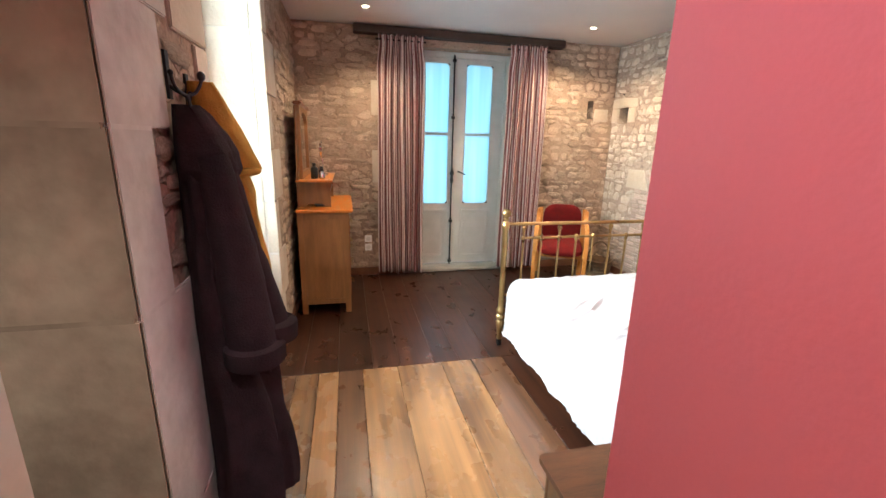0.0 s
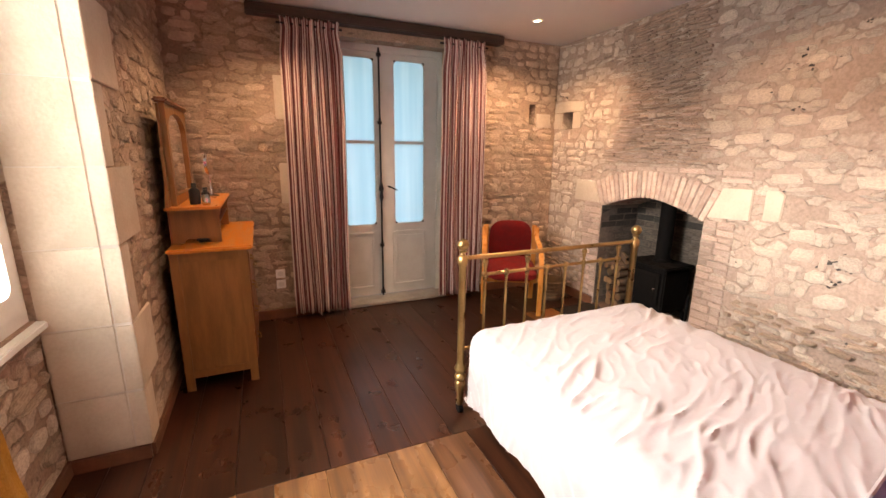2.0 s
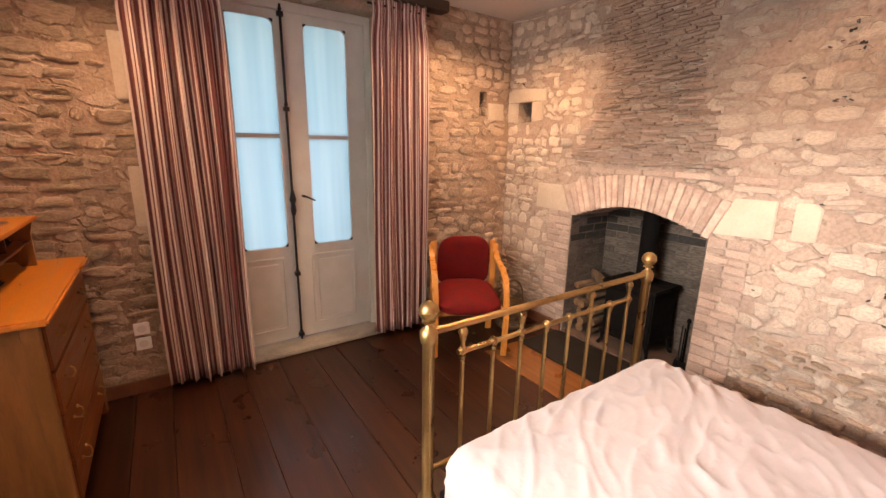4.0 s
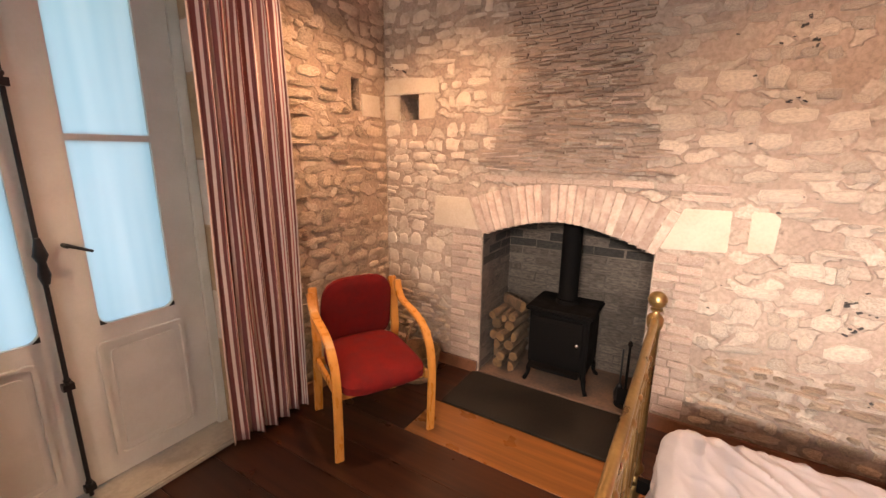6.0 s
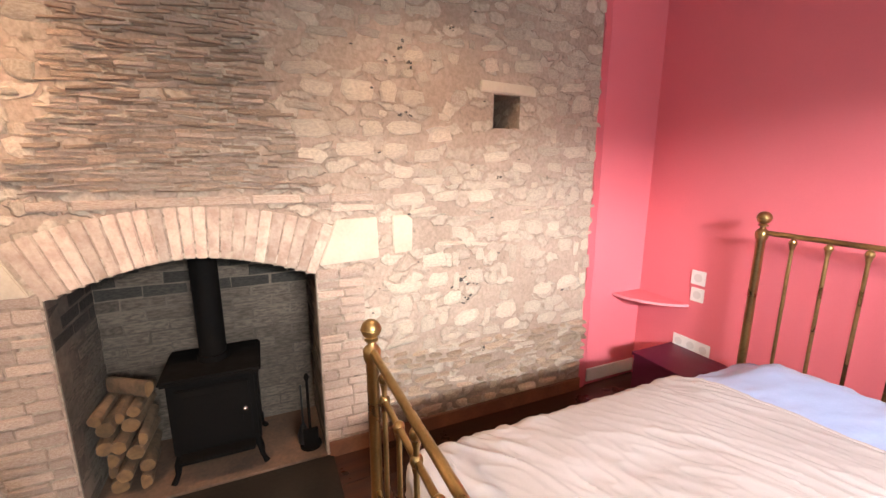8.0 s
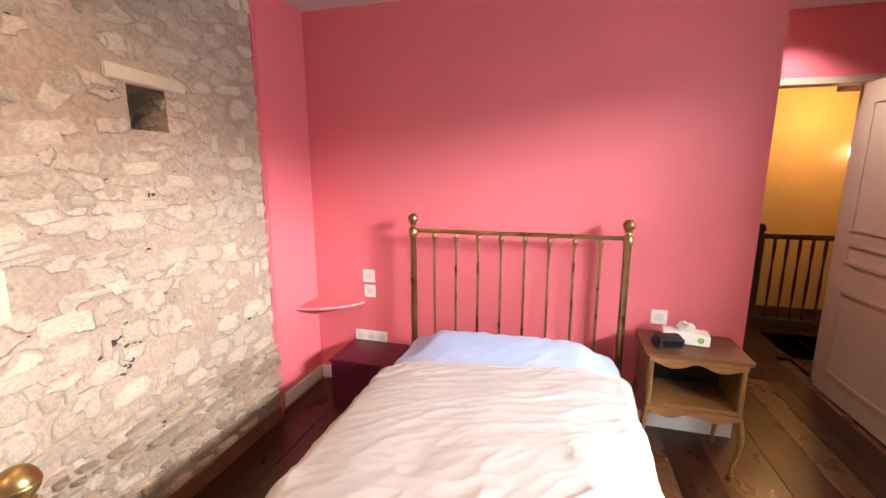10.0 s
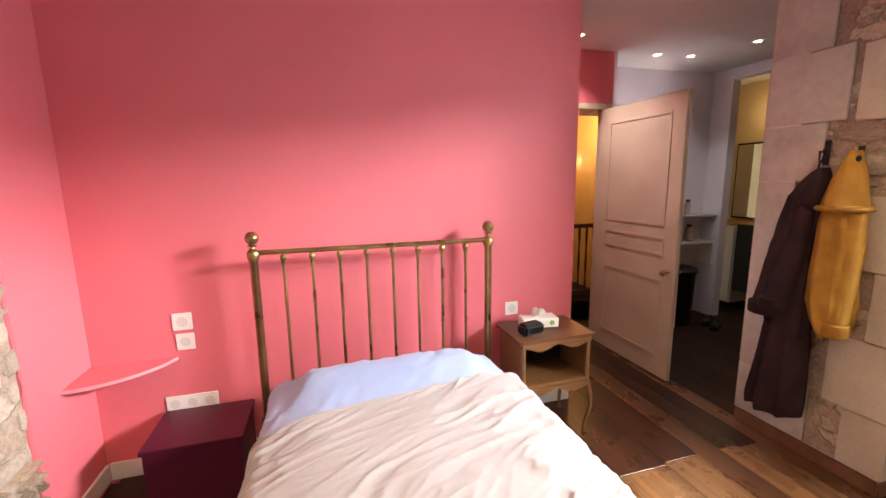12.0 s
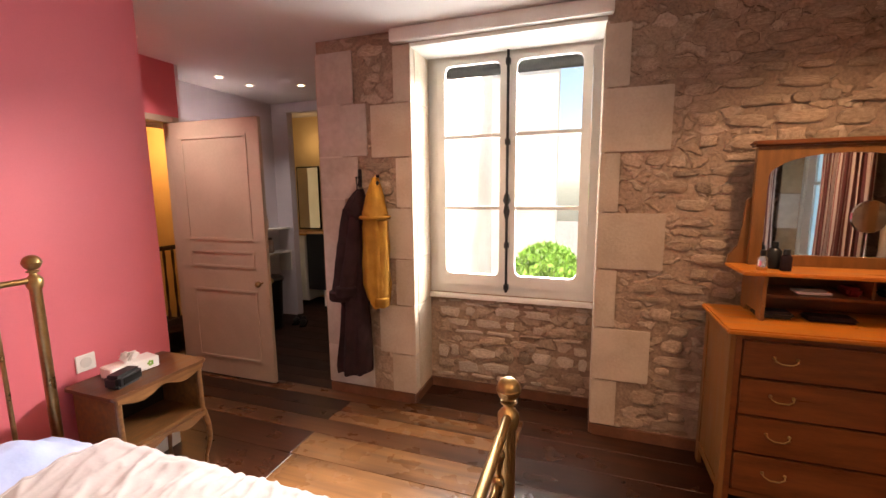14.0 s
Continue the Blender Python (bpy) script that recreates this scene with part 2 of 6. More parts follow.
M["paint"] = mat("grey_white_gloss_paint", (0.60, 0.60, 0.57), (0.54, 0.54, 0.51), 0.38, scale=6, fine=70, bump=0.05, vary=0.02)
M["white"] = mat("white_paint", (0.78, 0.77, 0.73), (0.72, 0.71, 0.67), 0.45, scale=6, fine=70, bump=0.04, vary=0.02)
M["door_leaf"] = mat("cream_door_paint", (0.52, 0.42, 0.32), (0.46, 0.37, 0.28), 0.45, scale=4, fine=60, bump=0.05, vary=0)
M["floor"] = timber("dark_varnished_boards", (0.060, 0.0190, 0.0080), (0.016, 0.0055, 0.0030), 0.28, 0.42, 0.3, 0.30)
# duller copy of the boards, its colour darkened for the dim hall
M["floor_hall"] = timber("shaded_dark_boards", (0.040, 0.0145, 0.0070), (0.014, 0.0050, 0.0030), 0.45, 0.18, 0.3, 0.30)
# lighter boards, with some of the window's sheen put into the colour
M["floor_light"] = timber("honey_boards_with_sheen", (0.31, 0.145, 0.054), (0.085, 0.038, 0.016), 0.25, 0.6, 0.42, 0.25)
M["floor_mid"] = timber("brown_varnished_boards", (0.14, 0.058, 0.025), (0.045, 0.019, 0.009), 0.26, 0.5, 0.35, 0.2)
M["honey"] = timber("honey_pine_board", (0.33, 0.125, 0.033), (0.14, 0.050, 0.015), 0.28, 0.45, 0.2, 0.05)
M["skirt"] = mat("red_brown_skirting", (0.20, 0.085, 0.045), (0.12, 0.05, 0.028), 0.4, scale=6, fine=50, bump=0.1, vary=0.05)
M["slate"] = mat("dark_slate", (0.022, 0.017, 0.013), (0.012, 0.010, 0.008), 0.55, scale=5, fine=60, bump=0.2, vary=0, spec=0.25)
M["beam"] = mat("dark_stained_oak", (0.055, 0.030, 0.020), (0.028, 0.015, 0.010), 0.6, scale=6, fine=60, bump=0.4, stretch=(0.6, 5, 5), vary=0)
# one oak in three tones: top coloured as lit from above, fronts as shaded
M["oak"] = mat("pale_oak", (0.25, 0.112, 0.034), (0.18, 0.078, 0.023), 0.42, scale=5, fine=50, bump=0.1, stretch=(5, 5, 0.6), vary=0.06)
M["oak_top"] = mat("lit_orange_oak_top", (0.60, 0.205, 0.030), (0.46, 0.15, 0.022), 0.36, scale=5, fine=50, bump=0.08, stretch=(5, 0.6, 5), vary=0.03)
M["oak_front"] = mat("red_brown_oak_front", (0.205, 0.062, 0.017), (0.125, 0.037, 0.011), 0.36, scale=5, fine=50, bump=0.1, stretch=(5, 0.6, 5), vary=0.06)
M["walnut"] = mat("brown_varnished_walnut", (0.20, 0.092, 0.033), (0.115, 0.050, 0.018), 0.38, scale=8, fine=60, bump=0.08, stretch=(0.7, 5, 5), vary=0.03)
M["walnut_top"] = mat("red_brown_walnut_top", (0.135, 0.052, 0.021), (0.075, 0.028, 0.012), 0.4, scale=6, fine=50, bump=0.08, stretch=(0.7, 5, 5), vary=0, spec=0.4)
M["beech"] = mat("golden_beech", (0.58, 0.25, 0.055), (0.46, 0.19, 0.04), 0.32, scale=8, fine=60, bump=0.05, stretch=(4, 4, 1), vary=0.03)
M["red"] = mat("red_wool_cloth", (0.165, 0.009, 0.008), (0.12, 0.007, 0.007), 0.95, scale=14, fine=240, bump=0.25, vary=0, spec=0.2, bump_scale=260)
M["brass"] = mat("aged_brass", (0.42, 0.285, 0.12), (0.27, 0.175, 0.075), 0.34, metal=0.95, scale=7, fine=80, bump=0.05, vary=0.05)
M["iron"] = mat("black_cast_iron", (0.0065, 0.0055, 0.005), (0.004, 0.0035, 0.0035), 0.75, metal=0.0, scale=12, fine=90, bump=0.2, vary=0, spec=0.08)
M["wrought"] = mat("black_wrought_iron", (0.03, 0.03, 0.032), (0.018, 0.018, 0.02), 0.45, metal=0.6, scale=12, fine=90, bump=0.15, vary=0)
M["sheet"] = mat("white_pink_cotton", (0.355, 0.32, 0.325), (0.335, 0.302, 0.306), 0.9, scale=4, fine=150, bump=0.14, vary=0, sheen=0.2, bump_scale=45)
M["blue_sheet"] = mat("pale_blue_cotton", (0.33, 0.42, 0.68), (0.30, 0.385, 0.63), 0.9, scale=4, fine=150, bump=0.12, vary=0, sheen=0.2, bump_scale=45)
M["purple"] = mat("plum_lacquer", (0.085, 0.008, 0.030), (0.07, 0.007, 0.025), 0.4, scale=4, fine=60, bump=0.04, vary=0)
M["coat_dark"] = mat("dark_plum_fleece", (0.038, 0.020, 0.023), (0.022, 0.012, 0.014), 0.95, scale=9, fine=200, bump=0.4, vary=0, spec=0.15, bump_scale=180)
M["coat_yellow"] = mat("mustard_fleece", (0.46, 0.25, 0.045), (0.34, 0.17, 0.03), 0.95, scale=9, fine=200, bump=0.4, vary=0, spec=0.15, bump_scale=180)
M["plastic_shaded"] = plain("shaded_white_plastic", (0.66, 0.64, 0.62), 0.4)
M["plastic"] = plain("white_plastic", (0.80, 0.78, 0.76), 0.35)
M["black"] = plain("black_plastic", (0.006, 0.006, 0.007), 0.4)
M["chrome"] = plain("chrome", (0.75, 0.75, 0.75), 0.12, 1.0)
M["mirror"] = plain("mirror_glass", (0.88, 0.89, 0.90), 0.02, 1.0)
M["bulb"] = plain("lit_bulb", (0.9, 0.8, 0.7), 0.4, emit=(1.0, 0.78, 0.52), strength=7)
M["log_bark"] = mat("log_bark", (0.16, 0.10, 0.06), (0.08, 0.05, 0.03), 0.95, scale=14, fine=60, bump=0.8, vary=0.2)
# cut wood and lining are likewise darkened for the fireplace's shade
M["log_wood"] = mat("split_wood", (0.17, 0.095, 0.042), (0.09, 0.048, 0.022), 0.85, scale=14, fine=60, bump=0.3, vary=0.3)
M["lining"] = mat("shaded_smoky_mortar", (0.175, 0.14, 0.112), (0.075, 0.06, 0.049), 0.95, scale=4, fine=40, bump=0.6, vary=0)
M["edge"] = mat("lit_pink_edge", (0.74, 0.30, 0.35), (0.70, 0.27, 0.32), 0.5, scale=8, fine=60, bump=0, vary=0)
M["wicker"] = mat("brown_wicker", (0.20, 0.12, 0.06), (0.10, 0.06, 0.03), 0.7, scale=30, fine=120, bump=0.8, vary=0.1)
M["facade"] = mat("pale_stone_facade", (0.72, 0.69, 0.62), (0.62, 0.58, 0.5), 0.9, scale=1.5, fine=20, bump=0.3, vary=0)
M["leaf"] = mat("bright_foliage", (0.26, 0.48, 0.07), (0.15, 0.34, 0.04), 0.6, scale=3, fine=20, bump=0, vary=0.3, island=True)
M["ground"] = mat("gravel_court", (0.42, 0.38, 0.33), (0.3, 0.27, 0.23), 0.95, scale=3, fine=60, bump=0.4, vary=0)
M["terracotta"] = mat("terracotta", (0.45, 0.16, 0.07), (0.36, 0.12, 0.05), 0.85, scale=6, fine=60, bump=0.2, vary=0.1)
M["tooth"] = mat("grey_stone_sill", (0.34, 0.31, 0.27), (0.24, 0.215, 0.19), 0.8, scale=6, fine=50, bump=0.3, vary=0)


def glass_mat():
    m = bpy.data.materials.new("clear_glass")
    m.use_nodes = True
    n, l = m.node_tree.nodes, m.node_tree.links
    n.remove(n["Principled BSDF"])
    tr, gl, mx, fr = n.new("ShaderNodeBsdfTransparent"), n.new("ShaderNodeBsdfGlossy"), n.new("ShaderNodeMixShader"), n.new("ShaderNodeFresnel")
    gl.inputs["Roughness"].default_value = 0.02
    l.new(fr.outputs[0], mx.inputs[0])
    l.new(tr.outputs[0], mx.inputs[1])
    l.new(gl.outputs[0], mx.inputs[2])
    l.new(mx.outputs[0], n["Material Output"].inputs[0])
    return m


def frosted_mat():
    m = bpy.data.materials.new("frosted_glass")
    m.use_nodes = True
    n, l = m.node_tree.nodes, m.node_tree.links
    n.remove(n["Principled BSDF"])
    tr, gl, mx = n.new("ShaderNodeBsdfTranslucent"), n.new("ShaderNodeBsdfGlossy"), n.new("ShaderNodeMixShader")
    # uneven backlight from outside is put into the tint as soft upright bands
    tc, mp, no, cr = n.new("ShaderNodeTexCoord"), n.new("ShaderNodeMapping"), n.new("ShaderNodeTexNoise"), n.new("ShaderNodeMix")
    mp.inputs["Scale"].default_value = (9, 1, 0.5)
    no.inputs["Scale"].default_value, no.inputs["Detail"].default_value = 1.0, 2
    cr.data_type = "RGBA"
    cr.inputs[6].default_value, cr.inputs[7].default_value = (0.50, 0.68, 0.74, 1), (1.0, 1.0, 1.0, 1)
    l.new(tc.outputs["Object"], mp.inputs[0])
    l.new(mp.outputs[0], no.inputs["Vector"])
    l.new(no.outputs[0], cr.inputs[0])
    l.new(cr.outputs[2], tr.inputs["Color"])
    gl.inputs["Roughness"].default_value = 0.25
    mx.inputs[0].default_value = 0.06
    l.new(tr.outputs[0], mx.inputs[1])
    l.new(gl.outputs[0], mx.inputs[2])
    l.new(mx.outputs[0], n["Material Output"].inputs[0])
    return m


def stripe_mat():
    """Woven stripes along the cloth, from the width of cloth held in the uv map."""
    m = bpy.data.materials.new("striped_cotton")
    m.use_nodes = True
    n, l = m.node_tree.nodes, m.node_tree.links
    bs = n["Principled BSDF"]
    uv, sep = n.new("ShaderNodeTexCoord"), n.new("ShaderNodeSeparateXYZ")
    l.new(uv.outputs["UV"], sep.inputs[0])
    fr = n.new("ShaderNodeMath")
    fr.operation = "FRACT"
    mu = n.new("ShaderNodeMath")
    mu.operation = "MULTIPLY"
    mu.inputs[1].default_value = 1 / 0.084
    l.new(sep.outputs[0], mu.inputs[0])
    l.new(mu.outputs[0], fr.inputs[0])
    ramp = n.new("ShaderNodeValToRGB")
    ramp.color_ramp.interpolation = "CONSTANT"
    steps = [(0, (0.57, 0.46, 0.42)), (0.18, (0.16, 0.05, 0.05)), (0.44, (0.62, 0.52, 0.47)), (0.56, (0.34, 0.12, 0.11)), (0.64, (0.62, 0.52, 0.47)), (0.74, (0.15, 0.042, 0.036))]
    e = ramp.color_ramp.elements
    while len(e) < len(steps):
        e.new(0.5)
    for k, (p, c) in zip(e, steps):
        k.position, k.color = p, (*c, 1)
    l.new(fr.outputs[0], ramp.inputs[0])
    l.new(ramp.outputs[0], bs.inputs["Base Color"])
    bs.inputs["Roughness"].default_value = 0.9
    no, bp = n.new("ShaderNodeTexNoise"), n.new("ShaderNodeBump")
    no.inputs["Scale"].default_value = 300
    bp.inputs["Strength"].default_value, bp.inputs["Distance"].default_value = 0.2, 0.002
    l.new(no.outputs[0], bp.inputs["Height"])
    l.new(bp.outputs[0], bs.inputs["Normal"])
    return m


M["glass"], M["frosted"], M["stripes"] = glass_mat(), frosted_mat(), stripe_mat()


# ---- mesh helpers ----
def box(bm, x0, x1, y0, y1, z0, z1, m=None):
    x0, x1, y0, y1, z0, z1 = min(x0, x1), max(x0, x1), min(y0, y1), max(y0, y1), min(z0, z1), max(z0, z1)
    made = bmesh.ops.create_cube(bm, size=1)["verts"]
    for v in made:
        v.co = Vector((x0 + (v.co.x + 0.5) * (x1 - x0), y0 + (v.co.y + 0.5) * (y1 - y0), z0 + (v.co.z + 0.5) * (z1 - z0)))
        if m:
            v.co = m @ v.co
    return made


def rod(bm, a, b, r, r2=None, seg=12):
    a, b = Vector(a), Vector(b)
    d = b - a
    m = Matrix.Translation((a + b) / 2) @ d.to_track_quat("Z", "Y").to_matrix().to_4x4()
    return bmesh.ops.create_cone(bm, cap_ends=True, segments=seg, radius1=r, radius2=r if r2 is None else r2, depth=d.length, matrix=m)["verts"]


def ball(bm, c, r, seg=16, rings=10, scale=(1, 1, 1)):
    return bmesh.ops.create_uvsphere(bm, u_segments=seg, v_segments=rings, radius=r, matrix=Matrix.Translation(c) @ Matrix.Diagonal((*scale, 1)))["verts"]


def lathe(bm, profile, at=(0, 0, 0), seg=16):
    """Turned shape about z: profile of (radius, height)."""
    rings = []
    for r, z in profile:
        rings.append([bm.verts.new((at[0] + r * math.cos(2 * math.pi * k / seg), at[1] + r * math.sin(2 * math.pi * k / seg), at[2] + z)) for k in range(seg)])
    for p, q in zip(rings, rings[1:]):
        for k in range(seg):
            bm.faces.new((p[k], p[(k + 1) % seg], q[(k + 1) % seg], q[k]))
    bm.faces.new(rings[0][::-1])
    bm.faces.new(rings[-1])


def tube(bm, points, r, seg=8):
    """A round bar along points."""
    pts = [Vector(p) for p in points]
    rings, up = [], Vector((0.123, 0.31, 0.94))
    for k, p in enumerate(pts):
        d = (pts[min(k + 1, len(pts) - 1)] - pts[max(k - 1, 0)]).normalized()
        s = d.cross(up).normalized()
        t = s.cross(d)
        rr = r[k] if isinstance(r, (list, tuple)) else r
        rings.append([bm.verts.new(p + rr * (math.cos(2 * math.pi * j / seg) * s + math.sin(2 * math.pi * j / seg) * t)) for j in range(seg)])
    for p, q in zip(rings, rings[1:]):
        for j in range(seg):
            bm.faces.new((p[j], p[(j + 1) % seg], q[(j + 1) % seg], q[j]))
    bm.faces.new(rings[0][::-1])
    bm.faces.new(rings[-1])


def smooth_path(points, steps=4):
    """Points on a smooth curve through the given ones."""
    p = [Vector(q) for q in points]
    p = [p[0] * 2 - p[1]] + p + [p[-1] * 2 - p[-2]]
    out = []
    for k in range(1, len(p) - 2):
        for j in range(steps):
            t = j / steps
            out.append(0.5 * (2 * p[k] + (p[k + 1] - p[k - 1]) * t + (2 * p[k - 1] - 5 * p[k] + 4 * p[k + 1] - p[k + 2]) * t * t + (3 * p[k] - p[k - 1] - 3 * p[k + 1] + p[k + 2]) * t ** 3))
    return out + [p[-2]]


def strap(bm, points, across, w, t):
    """A flat bent bar: points along its middle, width w along across, thickness t."""
    pts, across = [Vector(p) for p in points], Vector(across).normalized()
    rings = []
    for k, p in enumerate(pts):
        d = (pts[min(k + 1, len(pts) - 1)] - pts[max(k - 1, 0)]).normalized()
        nn = d.cross(across).normalized()
        rings.append([bm.verts.new(p + across * a * w / 2 + nn * b * t / 2) for a, b in ((-1, -1), (1, -1), (1, 1), (-1, 1))])
    for p, q in zip(rings, rings[1:]):
        for j in range(4):
            bm.faces.new((p[j], p[(j + 1) % 4], q[(j + 1) % 4], q[j]))
    bm.faces.new(rings[0][::-1])
    bm.faces.new(rings[-1])


def finish(bm, bevel=0.0, smooth=False, segs=2):
    bmesh.ops.recalc_face_normals(bm, faces=bm.faces)
    if bevel:
        es = [e for e in bm.edges if len(e.link_faces) == 2 and e.calc_face_angle(0) > 0.6]
        bmesh.ops.bevel(bm, geom=es, offset=bevel, segments=segs, affect="EDGES", clamp_overlap=True)
    if smooth:
        for f in bm.faces:
            f.smooth = True
    return bm


def part(name, bm, material, parent=None, label="", bevel=0.0, smooth=False, kind="", m=None):
    finish(bm, bevel, smooth)
    me = bpy.data.meshes.new(name)
    bm.to_mesh(me)
    bm.free()
    me.materials.append(M[material] if isinstance(material, str) else material)
    if smooth:
        me.set_sharp_from_angle(angle=radians(50))
    ob = new(name, me)
    ob.parent = parent
    if m is not None:
        ob.matrix_basis = m
    return tagged(ob, label=label, kind=kind)


def thing(name, m, label, category, group=""):
    ob = new(name)
    ob.empty_display_size = 0.1
    ob.matrix_basis = m if isinstance(m, Matrix) else Matrix.Translation(m)
    return tagged(ob, label=label, category=category, group=group)


def boxes(*args):
    bm = bmesh.new()
    for a in args:
        box(bm, *a)
    return bm


def setting(name, bm, material, label="", bevel=0.0, category=""):
    ob = part(name, bm, material, None, label, bevel, kind="structure")
    return ob


# ---- plan ----
XE, XW, YS, YN = 3.31, -0.42, 0.555, 4.80   # inner faces of the bedroom
PX = 0.51                                  # end of the pink wall
HALL_N = 1.10                              # south face of the west wall's end
DY = -0.33                                 # doorway plane
HALL_S, HALL_W = -0.75, -2.05

# ---- shell ----
setting("floor", boxes((-3.6, 4.2, -3.2, 5.6, -0.12, -0.03)), "beam", "dark gaps beneath the floorboards")
setting("ceiling", boxes((-4.2, 4.2, -3.2, 1.57, CEIL, CEIL + 0.1), (-0.92, 4.2, 1.57, 5.3, CEIL, CEIL + 0.1)), "ceiling", "off-white painted plaster ceiling")
# east wall with the fireplace
FY0, FY1 = 2.91, 3.97
HOLES_E = [(4.50, 4.66, 1.81, 1.985), (1.73, 1.905, 1.785, 1.965)]
def wall_cells(a_cuts, z_cuts, holes, make):
    """A wall in boxes between cuts, leaving the holes open."""
    out = []
    for a0, a1 in zip(a_cuts, a_cuts[1:]):
        z = z_cuts[0]
        for z0, z1 in sorted((h[2], h[3]) for h in holes if h[0] <= a0 + 1e-6 and h[1] >= a1 - 1e-6):
            if z0 > z:
                out.append(make(a0, a1, z, z0))
            z = z1
        if z < z_cuts[1]:
            out.append(make(a0, a1, z, z_cuts[1]))
    return out
east = wall_cells([1.15, 1.73, 1.905, FY0], (-0.03, CEIL), HOLES_E, lambda a, b, z0, z1: (XE, XE + 0.5, a, b, z0, z1))
east += wall_cells([FY1, 4.50, 4.66, YN + 0.5], (-0.03, CEIL), HOLES_E, lambda a, b, z0, z1: (XE, XE + 0.5, a, b, z0, z1))
bm = boxes(*east, (XE + 0.5, XE + 0.62, 1.15, YN + 0.5, -0.03, CEIL))
N = 22
# wall above the arch, following its curve
def arch_z(y, rise=0.13, base=1.055):
    k = (y - (FY0 + FY1) / 2) / ((FY1 - FY0) / 2)
    return base + rise * max(0.0, 1 - abs(k) ** 1.7)
for k in range(N):
    ya, yb = FY0 + (FY1 - FY0) * k / N, FY0 + (FY1 - FY0) * (k + 1) / N
    box(bm, XE, XE + 0.5, ya, yb, min(arch_z(ya), arch_z(yb)), CEIL)
wall_east = setting("wall_east", bm, "mortar_east", "exposed stone chimney wall in pale lime mortar")
# north wall with the french doors
DX0, DX1, DZ = 0.70, 1.98, 2.53
wall_north = setting("wall_north", boxes((XW - 0.5, DX0, YN, YN + 0.5, -0.03, CEIL), (DX1, 2.955, YN, YN + 0.5, -0.03, CEIL), (3.035, XE, YN, YN + 0.5, -0.03, CEIL),
                                         (2.955, 3.035, YN, YN + 0.5, -0.03, 1.86), (2.955, 3.035, YN, YN + 0.5, 2.07, CEIL), (2.955, 3.035, YN + 0.25, YN + 0.5, 1.86, 2.07), (DX0, DX1, YN, YN + 0.5, DZ, CEIL)),
                     "mortar", "exposed rubble stone wall with french doors")
# west wall with the window recess down to the floor
WY0, WY1, WZ = 1.84, 3.10, 2.60
wall_west = setting("wall_west", boxes((XW - 0.5, XW, HALL_N, WY0, -0.03, CEIL), (XW - 0.5, XW, WY1, YN, -0.03, CEIL), (XW - 0.5, XW, WY0, WY1, WZ, CEIL),
                                       (XW - 0.62, XW - 0.34, WY0, WY1, -0.03, 0.80)),
                    "mortar", "stone wall with dressed quoins round the window")
# unseen slab, added only to keep the sun off the frosted door panes
setting("roof_eave", boxes((-0.92, 4.2, 5.3, 5.85, CEIL + 0.1, CEIL + 0.25)), "facade", "added unseen slab keeping sun off the outer door")
# pink partition behind the bed, its end and the doorway beyond
setting("wall_south", boxes((PX, 3.5, YS - 0.12, YS, -0.03, CEIL), (PX, PX + 0.12, DY, YS - 0.12, -0.03, CEIL)), "pink", "smooth wall painted raspberry pink")
XC = 3.365                                  # pink corner strip, set back behind a splayed edge
bm = bmesh.new()
rings = []
for k in range(61):
    z = -0.03 + (CEIL + 0.03) * k / 60
    wob = 0.014 * noise.noise(Vector((3.1, 0, z * 4.0))) + 0.010 * noise.noise(Vector((7.7, 0, z * 15)))
    rings.append([bm.verts.new((x, y, z)) for x, y in ((XC, YS), (XC, 1.035 + wob * 0.5), (XE - 0.004, 1.148 + wob), (XE + 0.6, 1.148), (XE + 0.6, YS))])
bm.faces.new(rings[0])
bm.faces.new(rings[-1][::-1])
for p, q in zip(rings, rings[1:]):
    for k in range(5):
        bm.faces.new((p[k], p[(k + 1) % 5], q[(k + 1) % 5], q[k]))
setting("wall_corner", bm, "pink", "pink painted corner strip with splayed edge")
setting("wall_over_door", boxes((-0.43, PX + 0.12, DY - 0.12, DY, 2.25, CEIL)), "pink", "pink wall over the doorway")
for nm, a in (("wall_hall_return", (-0.46, -0.43, HALL_S, DY, 2.26, CEIL)), ("wall_hall_soffit", (-1.33, -0.43, HALL_S - 0.1, DY - 0.05, 2.22, 2.259)), ("wall_hall_side", (-1.33, -0.43, DY - 0.05, DY - 0.02, -0.03, 2.259)),
              ("wall_hall_corner", (-1.36, -1.33, HALL_S, DY - 0.02, -0.03, 2.259)), ("wall_hall_upper", (-1.33, -0.46, HALL_S - 0.1, HALL_S, 2.26, CEIL)), ("wall_hall_south", (HALL_W, -1.33, HALL_S - 0.1, HALL_S, -0.03, CEIL)),
              ("wall_hall_west", (HALL_W - 0.1, HALL_W, HALL_S - 0.1, -0.52, -0.03, CEIL)), ("wall_hall_lintel", (HALL_W - 0.1, HALL_W, -0.52, HALL_N, 2.58, CEIL))):
    setting(nm, boxes(a), "white_wall", "lilac-white painted hall wall")
setting("wall_end", boxes((-4.0, XW - 0.5, HALL_N, HALL_N + 0.5, -0.03, CEIL), (PX + 0.12, XE + 0.6, YS - 0.42, YS - 0.3, -0.03, CEIL)), "ashlar_grey", "dressed stone end of the wall, darkened for shade")
setting("wall_landing", boxes((-1.6, 1.9, -2.6, -2.5, -1.0, CEIL), (PX + 0.9, PX + 1.0, -2.5, DY - 0.12, -0.03, CEIL), (-1.6, -1.5, -2.5, HALL_S - 0.1, -0.03, CEIL)), "warm_wall", "ochre landing wall")
